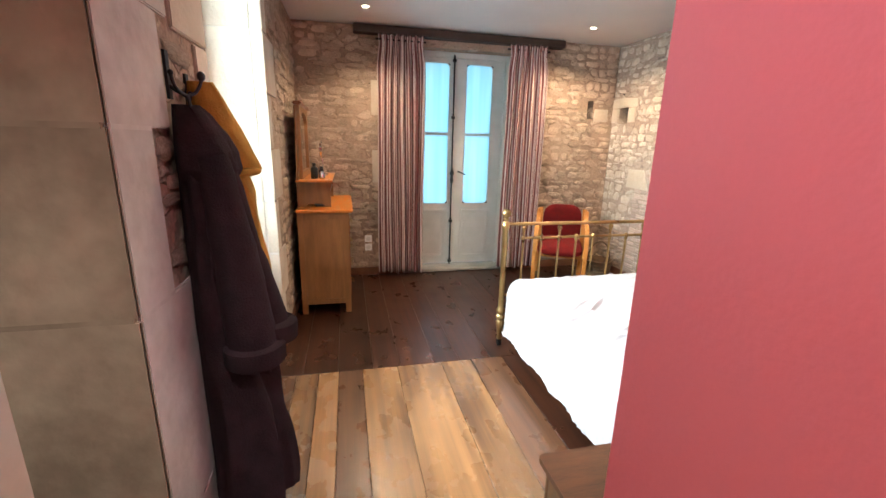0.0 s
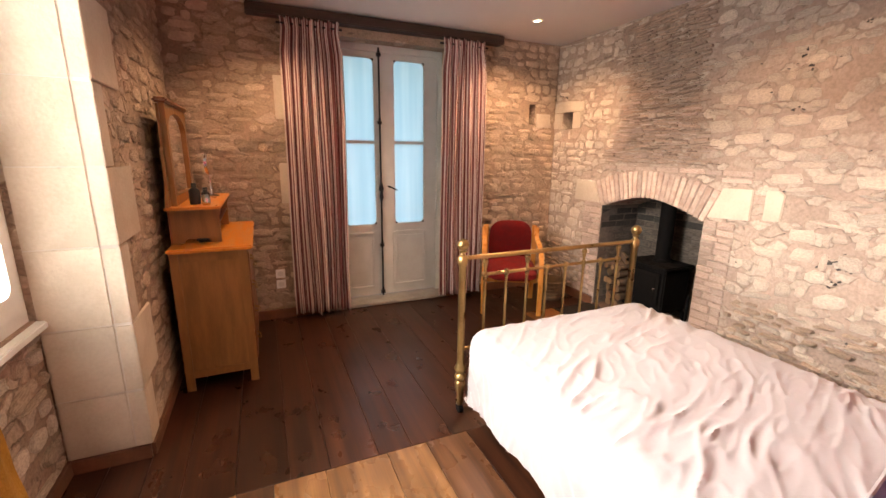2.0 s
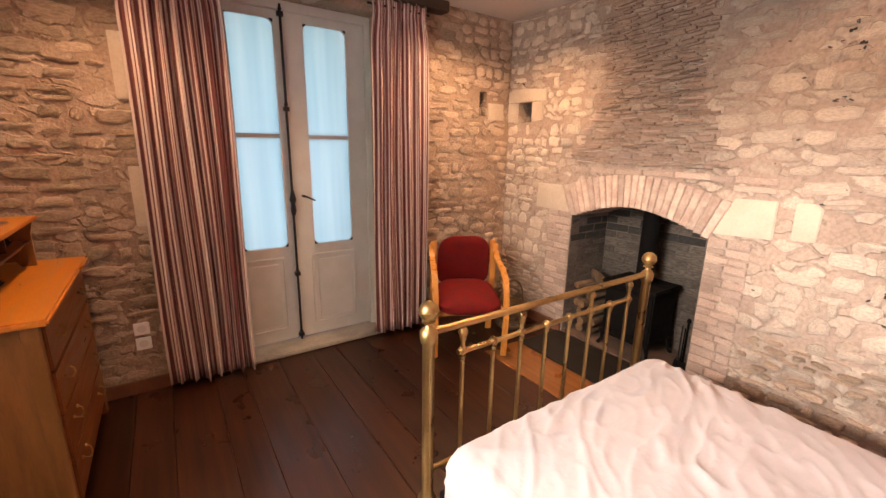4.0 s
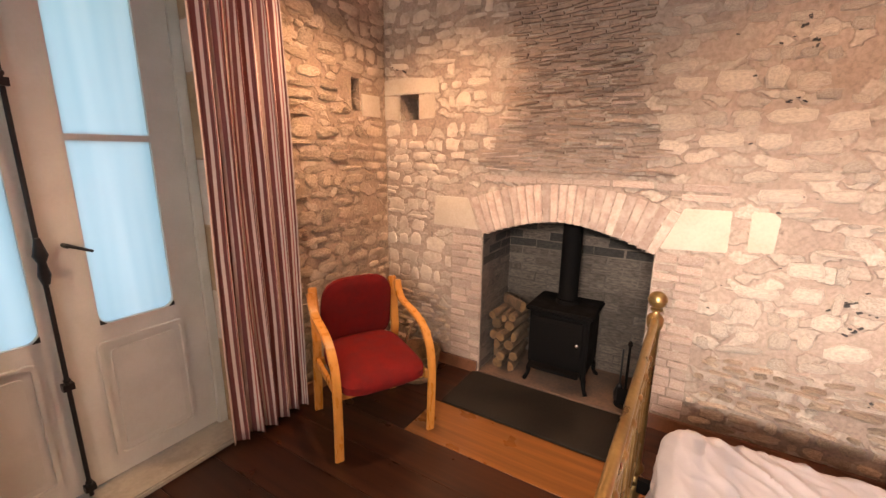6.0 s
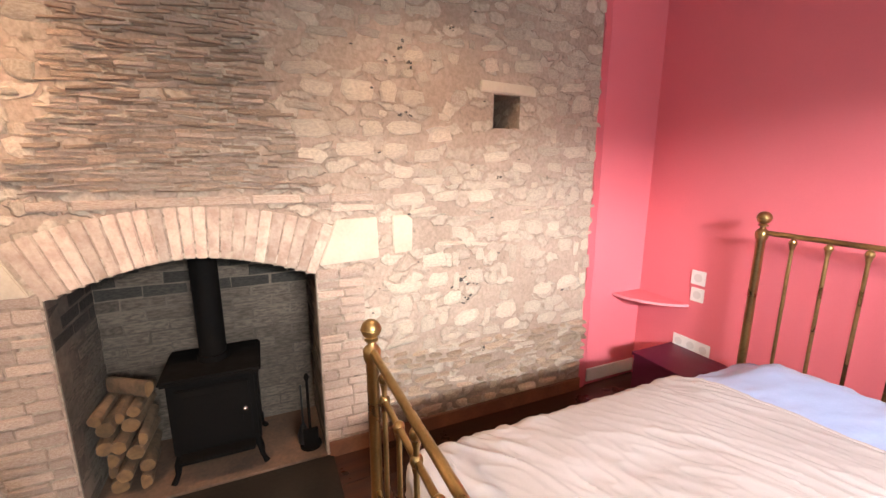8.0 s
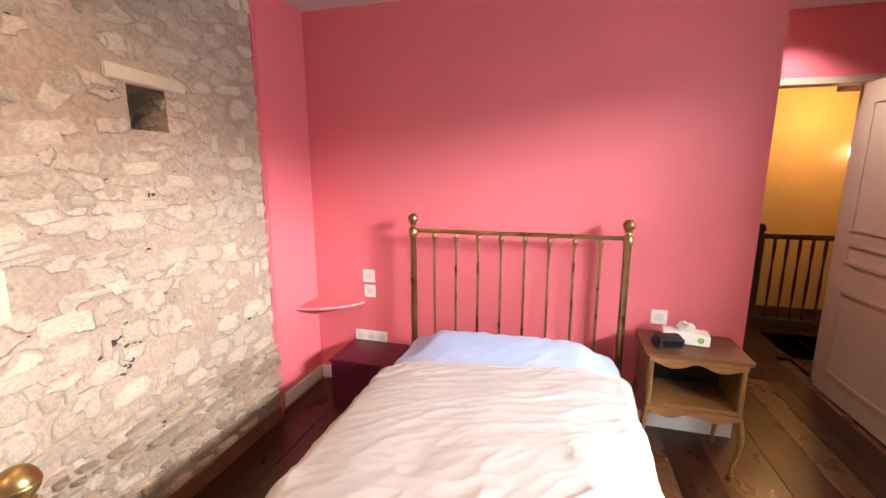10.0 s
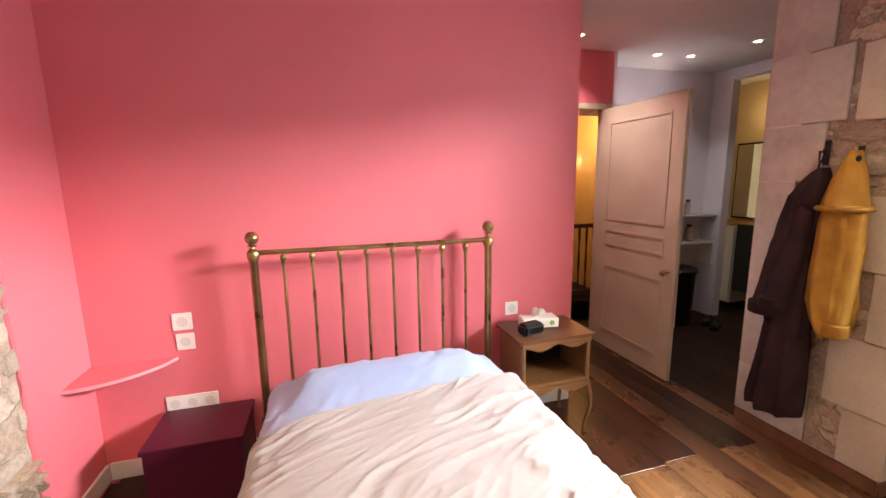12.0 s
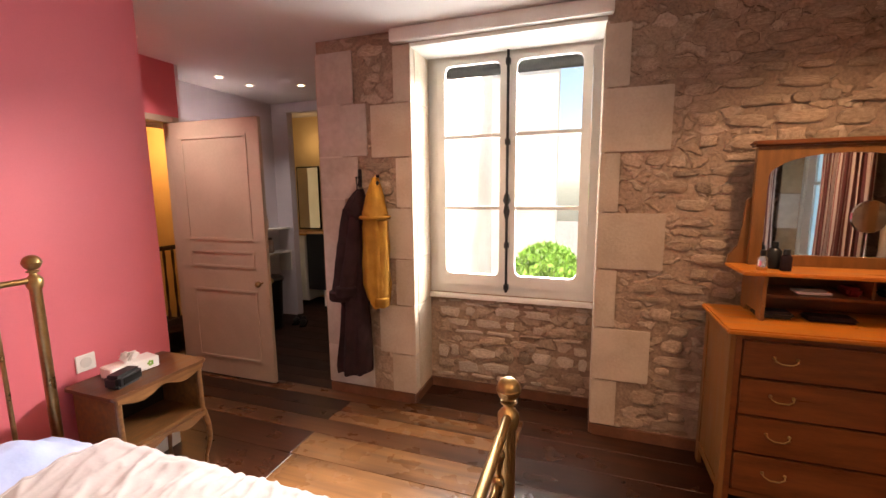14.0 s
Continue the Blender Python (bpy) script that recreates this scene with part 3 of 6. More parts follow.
LAMP_W = [62, 36, 29, 22, 11, 10, 6, 29]
LAMP_CONE = [142, 126, 142, 140, 120, 120, 120, 118]

# ---- doors and windows ----
def loop_rect(u0, u1, v0, v1, r=0.0, seg=5):
    if r <= 0:
        return [(u0, v0), (u1, v0), (u1, v1), (u0, v1)]
    pts = []
    for cu, cv, a0 in ((u1 - r, v0 + r, -90), (u1 - r, v1 - r, 0), (u0 + r, v1 - r, 90), (u0 + r, v0 + r, 180)):
        for k in range(seg + 1):
            a = radians(a0 + 90 * k / seg)
            pts.append((cu + r * math.cos(a), cv + r * math.sin(a)))
    return pts


def plate(outer, holes, t):
    """A board in x and z, t thick in y, with holes cut through."""
    bm = bmesh.new()
    edges = []
    for loop in [outer] + list(holes):
        vs = [bm.verts.new((u, 0, v)) for u, v in loop]
        edges += [bm.edges.new((vs[k], vs[(k + 1) % len(vs)])) for k in range(len(vs))]
    bmesh.ops.triangle_fill(bm, use_beauty=True, edges=edges)
    ret = bmesh.ops.extrude_face_region(bm, geom=bm.faces[:])
    for v in ret["geom"]:
        if isinstance(v, bmesh.types.BMVert):
            v.co.y += t
    return bm


def espagnolette(parent, x, y, z0, z1, knob_z):
    """Long iron bolt with guides and a turning knob."""
    bm = bmesh.new()
    rod(bm, (x, y, z0), (x, y, z1), 0.009)
    for z in (z0 + 0.04, (z0 + knob_z) / 2, (z1 + knob_z) / 2, z1 - 0.06):
        box(bm, x - 0.02, x + 0.02, y - 0.012, y + 0.02, z - 0.015, z + 0.015)
        ball(bm, (x, y, z + 0.03), 0.014, 10, 6)
    part("bolt", bm, "wrought", parent, "black iron bolt rod", smooth=True)
    bm = bmesh.new()
    lathe(bm, [(0.012, -0.09), (0.022, -0.05), (0.014, 0), (0.026, 0.03), (0.016, 0.07), (0.01, 0.1)], (x, y - 0.01, knob_z), 12)
    part("knob", bm, "wrought", parent, "black iron turning knob", smooth=True)


def french_door():
    door = thing("door_1", (0, 0, 0), "closed grey-white french door with frosted panes", "door")
    door["kind"] = "structure"
    part("door_frame", boxes((DX0, DX0 + 0.05, 4.96, 5.04, 0.03, DZ), (DX1 - 0.05, DX1, 4.96, 5.04, 0.03, DZ), (DX0 + 0.05, DX1 - 0.05, 4.96, 5.04, DZ - 0.06, DZ)), "paint", door, bevel=0.004)
    for side, (a, b, p0, p1) in enumerate(((DX0 + 0.052, 1.318, 0.955, 1.268), (1.322, DX1 - 0.052, 1.47, 1.785))):
        leaf = part("door_leaf", plate(loop_rect(a, b, 0.05, DZ - 0.063), [loop_rect(p0, p1, 0.815, 1.625, 0.0), loop_rect(p0, p1, 1.652, 2.41, 0.0)], 0.04), "paint", door, m=pose(0, 4.975, 0))
        for nm, z0, z1, dz in (("upper_pane", 1.652, 2.41, 1), ("lower_pane", 0.815, 1.625, 0)):
            part("pane", boxes((p0 - 0.003, p1 + 0.003, 4.992, 4.998, z0 - 0.003, z1 + 0.003)), "frosted", leaf, "backlit frosted glass pane", m=pose(0, -4.975, 0))
        # corner fillets give the panes their rounded ends
        bm = bmesh.new()
        for cx, sx in ((p0, 1), (p1, -1)):
            for cz, sz in ((0.815, 1), (2.41, -1)):
                pts = [(cx, cz)] + [(cx + sx * 0.05 * (1 - math.sin(radians(k * 15))), cz + sz * 0.05 * (1 - math.cos(radians(k * 15)))) for k in range(7)]
                f0 = [bm.verts.new((u, -0.002, v)) for u, v in pts]
                f1 = [bm.verts.new((u, 0.015, v)) for u, v in pts]
                bm.faces.new(f0)
                bm.faces.new(f1[::-1])
                for k in range(len(pts)):
                    bm.faces.new((f0[k], f0[(k + 1) % len(pts)], f1[(k + 1) % len(pts)], f1[k]))
        part("corner_fillet", bm, "paint", leaf)
        # tiny dark triangle at the extreme corner of each pane
        for cx, sx in ((p0, 1), (p1, -1)):
            for cz, sz in ((0.815, 1), (2.41, -1)):
                bm = bmesh.new()
                tri = [(cx, cz), (cx + sx * 0.026, cz), (cx, cz + sz * 0.026)]
                f0, f1 = [bm.verts.new((u, -0.006, v)) for u, v in tri], [bm.verts.new((u, -0.0025, v)) for u, v in tri]
                bm.faces.new(f0)
                bm.faces.new(f1[::-1])
                for k in range(3):
                    bm.faces.new((f0[k], f0[(k + 1) % 3], f1[(k + 1) % 3], f1[k]))
                part("corner_bracket", bm, "wrought", leaf, "tiny dark triangle at the pane's corner")
        # raised lower panel with a moulded frame
        q0, q1 = (0.84, 1.24) if side == 0 else (1.44, 1.815)
        part("panel_moulding", plate(loop_rect(q0, q1, 0.137, 0.736, 0.03), [loop_rect(q0 + 0.022, q1 - 0.022, 0.159, 0.714, 0.02)], 0.012), "paint", leaf, m=pose(0, -0.012, 0), bevel=0.003)
        part("panel", plate(loop_rect(q0 + 0.05, q1 - 0.05, 0.187, 0.686, 0.015), [], 0.006), "paint", leaf, m=pose(0, -0.006, 0), bevel=0.003)
    part("centre_strip", boxes((1.305, 1.345, 4.958, 4.974, 0.05, DZ - 0.065)), "paint", door, bevel=0.006)
    espagnolette(door, 1.312, 4.935, 0.05, 2.5, 1.15)
    bm = bmesh.new()
    rod(bm, (1.40, 4.973, 1.20), (1.40, 4.93, 1.20), 0.01)
    rod(bm, (1.395, 4.93, 1.205), (1.48, 4.925, 1.165), 0.008, 0.006)
    part("door_handle", bm, "wrought", door, "black lever handle", smooth=True)


def west_window():
    win = thing("window_1", (0, 0, 0), "white two-leaf window with six panes and iron bolt", "window")
    win["kind"] = "structure"
    # built in the x-z plane and turned: plan y runs along the window
    turn = Matrix(((0, -1, 0, -0.79), (1, 0, 0, 0), (0, 0, 1, 0), (0, 0, 0, 1)))
    part("window_frame", plate(loop_rect(WY0 + 0.002, WY1 - 0.002, 0.802, 2.598), [loop_rect(1.92, 3.03, 0.87, 2.56)], 0.06), "white", win, m=turn @ pose(0, -0.01, 0))
    for a, b, p0, p1 in ((1.922, 2.462, 1.982, 2.405), (2.466, 3.028, 2.522, 2.968)):
        leaf = part("casement", plate(loop_rect(a, b, 0.872, 2.558), [loop_rect(p0, p1, 0.96, 2.52, 0.05)], 0.04), "white", win, m=turn @ pose(0, -0.035, 0))
        part("glazing_bar", boxes((p0 - 0.002, p1 + 0.002, 0.004, 0.03, 1.46, 1.488), (p0 - 0.002, p1 + 0.002, 0.004, 0.03, 1.991, 2.019)), "white", leaf)
        for z0, z1 in ((0.955, 1.46), (1.488, 1.991), (2.019, 2.525)):
            pane = part("pane", boxes((p0 - 0.005, p1 + 0.005, 0.017, 0.020, z0, z1)), "glass", leaf, "clear glass pane")
            pane.visible_shadow = False
    part("centre_strip", boxes((-0.758, -0.742, 2.445, 2.485, 0.87, 2.56)), "white", win, bevel=0.004)
    bm = bmesh.new()
    rod(bm, (-0.72, 2.466, 0.84), (-0.72, 2.466, 2.58), 0.01)
    for z in (0.88, 1.2, 1.95, 2.5):
        box(bm, -0.745, -0.705, 2.45, 2.482, z - 0.02, z + 0.02)
    lathe(bm, [(0.012, -0.1), (0.024, -0.05), (0.014, 0), (0.028, 0.03), (0.016, 0.08)], (-0.715, 2.466, 1.5), 12)
    part("bolt", bm, "wrought", win, "black iron bolt with turned knob", smooth=True)
    part("window_sill", boxes((-0.76, -0.715, WY0 + 0.002, WY1 - 0.002, 0.765, 0.80)), "white", win, bevel=0.006)


french_door()
west_window()
blind = thing("roller_blind", (0, 0, 0), "dark roller blind rolled up outside the window", "blind")
bm = bmesh.new()
rod(bm, (-0.93, 1.9, 2.53), (-0.93, 3.05, 2.53), 0.06)
part("roll", bm, "iron", blind, smooth=True)
setting("lintel_board", boxes((XW - 0.36, XW + 0.06, WY0 - 0.12, WY1 + 0.03, 2.602, CEIL - 0.002)), "white", "white painted board over the window", bevel=0.006)
setting("window_soffit", boxes((XW - 0.32, XW + 0.004, WY0 + 0.002, WY1 - 0.002, 2.575, 2.5995)), "white", "cream painted board under the lintel", bevel=0.004)
setting("door_sill", boxes((DX0, DX1, YN - 0.03, 5.02, 0.002, 0.035)), "tooth", "worn grey stone door sill", bevel=0.008)
setting("skirting_west", boxes((XW, XW + 0.018, HALL_N, WY0 - 0.0, 0, 0.075), (XW - 0.32, XW, WY0, WY0 + 0.018, 0, 0.075), (XW - 0.34, XW - 0.32, WY0, WY1, 0, 0.075),
                                (XW - 0.32, XW, WY1 - 0.018, WY1, 0, 0.075), (XW, XW + 0.018, WY1, YN, 0, 0.075)), "skirt", "low red-brown wooden skirting", bevel=0.003)
setting("skirting_north", boxes((XW + 0.02, DX0, YN - 0.018, YN, 0, 0.09), (DX1, XE - 0.02, YN - 0.018, YN, 0, 0.09)), "skirt", "low red-brown wooden skirting", bevel=0.003)
setting("skirting_east", boxes((XE - 0.02, XE, 1.15, FY0 - 0.01, 0, 0.09), (XE - 0.02, XE, FY1 + 0.01, YN - 0.02, 0, 0.09)), "skirt", "low red-brown wooden skirting", bevel=0.003)
setting("skirting_south", boxes((PX + 0.002, XC - 0.016, YS, YS + 0.015, 0, 0.1), (XC - 0.015, XC, YS + 0.015, 1.03, 0, 0.1)), "white", "white painted skirting", bevel=0.003)

# recessed ceiling lamps, the fourth and last being added fill
spot0 = None
for k, (x, y) in enumerate(LAMPS):
    if spot0 is None:
        spot0 = thing("ceiling_spotlight", (x, y, CEIL), "white-rimmed recessed ceiling spotlight, lit", "light", "ceiling spotlights")
        bm = bmesh.new()
        lathe(bm, [(0.046, -0.004), (0.046, 0.0), (0.030, 0.0), (0.030, -0.004)], seg=24)
        part("rim", bm, "white", spot0)
        bm = bmesh.new()
        lathe(bm, [(0.027, -0.006), (0.027, -0.001)], seg=20)
        part("bulb", bm, "bulb", spot0, "glowing lamp face")
    else:
        copy_thing(spot0, pose(x, y, CEIL))
    lamp("spotlight_lamp", "SPOT", pose(x, y, CEIL - 0.02), LAMP_W[k], WARM if k < 4 else COOL, cone=LAMP_CONE[k], radius=0.03)


# ---- curtains ----
def curtain(name, x0, x1, folds, seed, y=4.69, top=2.60, bottom=0.05, label=""):
    rnd = random.Random(seed)
    c = thing(name, (0, 0, 0), label, "curtain", "curtains")
    bm = bmesh.new()
    uv = bm.loops.layers.uv.new("uv")
    nu, nv = folds * 18, 30
    ph = [rnd.uniform(-0.5, 0.5) for _ in range(folds + 1)]
    am = [rnd.uniform(0.7, 1.3) for _ in range(folds + 1)]
    grid, arc = [], []
    for j in range(nv + 1):
        v = j / nv
        z = top - (top - bottom) * v
        row, s, prev, ar = [], 0.0, None, []
        pinch = 1 - 0.10 * math.exp(-((v - 0.03) / 0.05) ** 2)
        for i in range(nu + 1):
            u = i / nu
            k = u * folds
            a = am[int(min(k, folds))] * (0.032 + 0.014 * v)
            if v < 0.05:
                a *= 0.6
            ang = 2 * math.pi * k + ph[int(min(k, folds))] * math.sin(3 * v) * 0.8
            xx = (x0 + x1) / 2 + (u - 0.5) * (x1 - x0) * pinch + 0.012 * math.sin(2 * ang) + 0.008 * math.sin(5 * v + k)
            yy = y + a * math.sin(ang) + 0.006 * noise.noise(Vector((k * 2, v * 6, seed)))
            zz = z + (0.012 * math.sin(ang + 1) if j == 0 else 0) + (0.01 * math.sin(k * 1.7) if j == nv else 0)
            p = Vector((xx, yy, zz))
            if prev is not None:
                s += (p - prev).length if j == 12 else 0
            prev = p
            row.append(bm.verts.new(p))
        grid.append(row)
    # width of cloth, taken at mid height
    s, arc = 0.0, [0.0]
    for i in range(nu):
        s += (grid[12][i + 1].co - grid[12][i].co).length
        arc.append(s)
    for j in range(nv):
        for i in range(nu):
            f = bm.faces.new((grid[j][i], grid[j][i + 1], grid[j + 1][i + 1], grid[j + 1][i]))
            for lp, (ii, jj) in zip(f.loops, ((i, j), (i + 1, j), (i + 1, j + 1), (i, j + 1))):
                lp[uv].uv = (arc[ii], jj / nv)
    ob = part("cloth", bm, "stripes", c, smooth=True)
    mod = ob.modifiers.new("thickness", "SOLIDIFY")
    mod.thickness = 0.003
    bm = bmesh.new()
    rod(bm, (x0 - 0.01, y + 0.01, top - 0.05), (x1 + 0.01, y + 0.01, top - 0.05), 0.009)
    part("rail", bm, "wrought", c, "dark curtain rail", smooth=True)
    return c


curtain("curtain", 0.42, 0.925, 7, 3, label="striped cream and dark red curtain, pulled open beside the dresser")
curtain("curtain", 1.86, 2.345, 6, 8, label="striped cream and dark red curtain, pulled open beside the red chair")
beam = thing("curtain_beam", (0, 0, 0), "dark-stained oak beam above the french doors", "beam")
part("beam_board", boxes((0.19, 2.53, YN - 0.125, YN - 0.002, 2.60, CEIL - 0.012)), "beam", beam, bevel=0.008)


# ---- bed ----
def post(bm, x, y, top, base=True):
    prof = [(0.0175, 0.055), (0.021, 0.06), (0.026, 0.085), (0.020, 0.105), (0.022, 0.13), (0.033, 0.20), (0.022, 0.215), (0.034, 0.235), (0.034, 0.25), (0.021, 0.265), (0.034, 0.285),
            (0.036, 0.30), (0.024, 0.32), (0.0215, 0.34), (0.0215, top - 0.12), (0.026, top - 0.115), (0.030, top - 0.10), (0.031, top - 0.075), (0.022, top - 0.062), (0.014, top - 0.056), (0.013, top - 0.046), (0.023, top - 0.042), (0.024, top - 0.037), (0.014, top - 0.033), (0.014, top - 0.028)]
    lathe(bm, prof, (x, y, 0), 16)


def bed_end(bed, name, y, top, low_rail, skip):
    label = "tall brass headboard" if name == "headboard" else "low brass footboard"
    for x in (1.205, 2.514):
        bm = bmesh.new()
        post(bm, x, y, top)
        pt = part("bed_post", bm, "brass", bed, smooth=True)
        bm = bmesh.new()
        ball(bm, (x, y, top), 0.0345, 20, 14)
        lathe(bm, [(0.0340, -0.004), (0.0358, -0.002), (0.0358, 0.002), (0.0340, 0.004)], (x, y, top), 20)
        part("ball_finial", bm, "brass", pt, "round brass ball", smooth=True)
        bm = bmesh.new()
        rod(bm, (x - 0.012, y, 0.028), (x + 0.012, y, 0.028), 0.028, seg=16)
        rod(bm, (x, y, 0.03), (x, y, 0.07), 0.01)
        part("castor", bm, "iron", pt, "black castor wheel", smooth=True)
    bm = bmesh.new()
    rod(bm, (1.205, y, top - 0.078), (2.514, y, top - 0.078), 0.0135, seg=14)
    part("top_rail", bm, "brass", bed, smooth=True)
    if low_rail:
        bm = bmesh.new()
        rod(bm, (1.33, y, low_rail), (2.39, y, low_rail), 0.010)
        part("middle_rail", bm, "brass", bed, smooth=True)
    bm = bmesh.new()
    rod(bm, (1.205, y, 0.42), (2.514, y, 0.42), 0.011)
    part("lower_rail", bm, "brass", bed, smooth=True)
    for k in range(8):
        x = 1.205 + 1.309 * (k + 1) / 9
        hi = top - 0.08 if not low_rail or k in skip else low_rail
        bm = bmesh.new()
        rod(bm, (x, y, 0.42), (x, y, hi), 0.0085, seg=10)
        part("spindle", bm, "brass", bed, smooth=True)
        bm = bmesh.new()
        for z in ([hi - 0.03] if not low_rail else ([hi - 0.03, low_rail] if k in skip else [low_rail])):
            ball(bm, (x, y, z), 0.018, 12, 8, (1, 1, 1.15))
            rod(bm, (x, y, z - 0.035), (x, y, z - 0.015), 0.010, 0.014, 12)
        part("collar", bm, "brass", bed, smooth=True)


bed = thing("brass_bed", (1.86, 1.77, 0), "aged brass double bed frame with ball finials", "bed")
keep = bed.matrix_basis.copy()
bed.matrix_basis = Matrix()
bed_end(bed, "headboard", 0.712, 1.312, 0, ())
bed_end(bed, "footboard", 2.829, 1.048, 0.862, (0, 2, 5, 7))
for x in (1.262, 2.42):
    part("side_rail", boxes((x - 0.012, x + 0.012, 0.73, 2.81, 0.26, 0.32)), "iron", bed, "dark iron side rail")
mattress = thing("mattress", (0, 0, 0), "white mattress on a brass bed", "mattress")
part("core", boxes((1.33, 2.37, 0.80, 2.68, 0.26, 0.54)), "sheet", mattress, bevel=0.05)


def drape(name, x0, x1, y0, y1, top, drops, material, thing_label, category, bulge=None, amp=0.012, seed=0, nx=100, ny=110, r=0.09, angle=25, ps=None):
    """Cloth lying on a bed: flat top with rounded edges that hang down by drops (west, east, north, south)."""
    t = thing(name, (0, 0, 0), thing_label, category)
    dw, de, dn, ds = drops
    bm = bmesh.new()
    ca, sa = math.cos(radians(angle)), math.sin(radians(angle))
    rows = []
    for j in range(ny + 1):
        ty = y0 - ds + (y1 - y0 + ds + dn) * j / ny
        row = []
        for i in range(nx + 1):
            tx = x0 - dw + (x1 - x0 + dw + de) * i / nx
            ex, sx = (x0 - tx, -1) if tx < x0 else (tx - x1, 1) if tx > x1 else (0.0, 0)
            ey, sy = (y0 - ty, -1) if ty < y0 else (ty - y1, 1) if ty > y1 else (0.0, 0)
            e = math.hypot(ex, ey)
            e = min(e, 0.50)
            q = math.pi / 2 * r
            if e < q:
                out, down = r * math.sin(e / r), r * (1 - math.cos(e / r))
            else:
                out, down = r + 0.03 * (e - q), r + 0.998 * (e - q)
            n = Vector((sx * ex, sy * ey)).normalized() if e > 0 else Vector((0, 0))
            cx, cy = min(max(tx, x0), x1), min(max(ty, y0), y1)
            inner = min(cx - x0, x1 - cx, y1 - cy, 0.25) / 0.25
            z = top - down - 0.03 * (1 - max(0, inner)) ** 2
            if bulge and e == 0:
                z += bulge(cx, cy)
            u, v = tx * ca + ty * sa, -tx * sa + ty * ca
            sway = 0.35 * noise.noise(Vector((u * 1.3, v * 1.6, seed + 20)))
            w = 0.5 * noise.noise(Vector((u * 1.2, v * 3, seed)))
            w += 1.15 * (1 - min(1, abs(noise.noise(Vector((u * 2.8 + 2 * sway, v * 11 + 6 * sway, seed + 9)))) * 2.2)) ** 2
            w += 0.55 * (1 - min(1, abs(noise.noise(Vector((u * 6.5, v * 19 + 8 * sway, seed + 5)))) * 2.4)) ** 2
            w += 0.28 * noise.noise(Vector((u * 11, v * 24, seed + 3))) - 0.6
            w *= 0.5 + 0.9 * min(1, abs(noise.noise(Vector((u * 1.7, v * 1.7, seed + 31)))) * 2.5)
            hang = min(1.0, e / 0.25)
            fold = 0.009 * hang * math.sin((tx if ey > ex else ty) * 17 + 2 * noise.noise(Vector((tx * 2, ty * 2, seed))))
            px, py = cx + n.x * (out + fold + w * amp * hang), cy + n.y * (out + fold + w * amp * hang)
            z += w * amp * (1 - 0.8 * hang)
            if name == "duvet":
                py += 0.17 * (px - 1.28) * max(0.0, (1.75 - cy) / 0.58)
            row.append(bm.verts.new((px, py, max(z, 0.02))))
        rows.append(row)
    for j in range(ny):
        for i in range(nx):
            bm.faces.new((rows[j][i], rows[j][i + 1], rows[j + 1][i + 1], rows[j + 1][i]))
    edge = [v.co.copy() for v in rows[0]]
    ob = part("cloth", bm, material, t, smooth=True)
    mod = ob.modifiers.new("thickness", "SOLIDIFY")
    mod.thickness, mod.offset = 0.012, -1
    bm = bmesh.new()
    tube(bm, edge, 0.007, 6)
    part("hem", bm, material, t, "stitched hem along the head end" if name == "duvet" else "", smooth=True)
    return t


drape("duvet", 1.285, 2.40, 1.17, 2.66, 0.622, (0.48, 0.45, 0.46, 0.01), "sheet", "rumpled white duvet with pinkish tint spread over the bed", "duvet", amp=0.0085, seed=4, nx=230, ny=230)
drape("bed_sheet", 1.31, 2.39, 0.86, 1.45, 0.585, (0.22, 0.30, 0.0, 0.05), "blue_sheet", "pale blue cotton sheet over the pillows", "sheet",
      bulge=lambda x, y: 0.068 * math.exp(-((y - 0.95) / 0.17) ** 2) * (0.95 + 0.22 * (1.9 - x)) * min(1, (x - 1.31) / 0.12, (2.39 - x) / 0.12), amp=0.008, seed=11, nx=70, ny=40, angle=70)


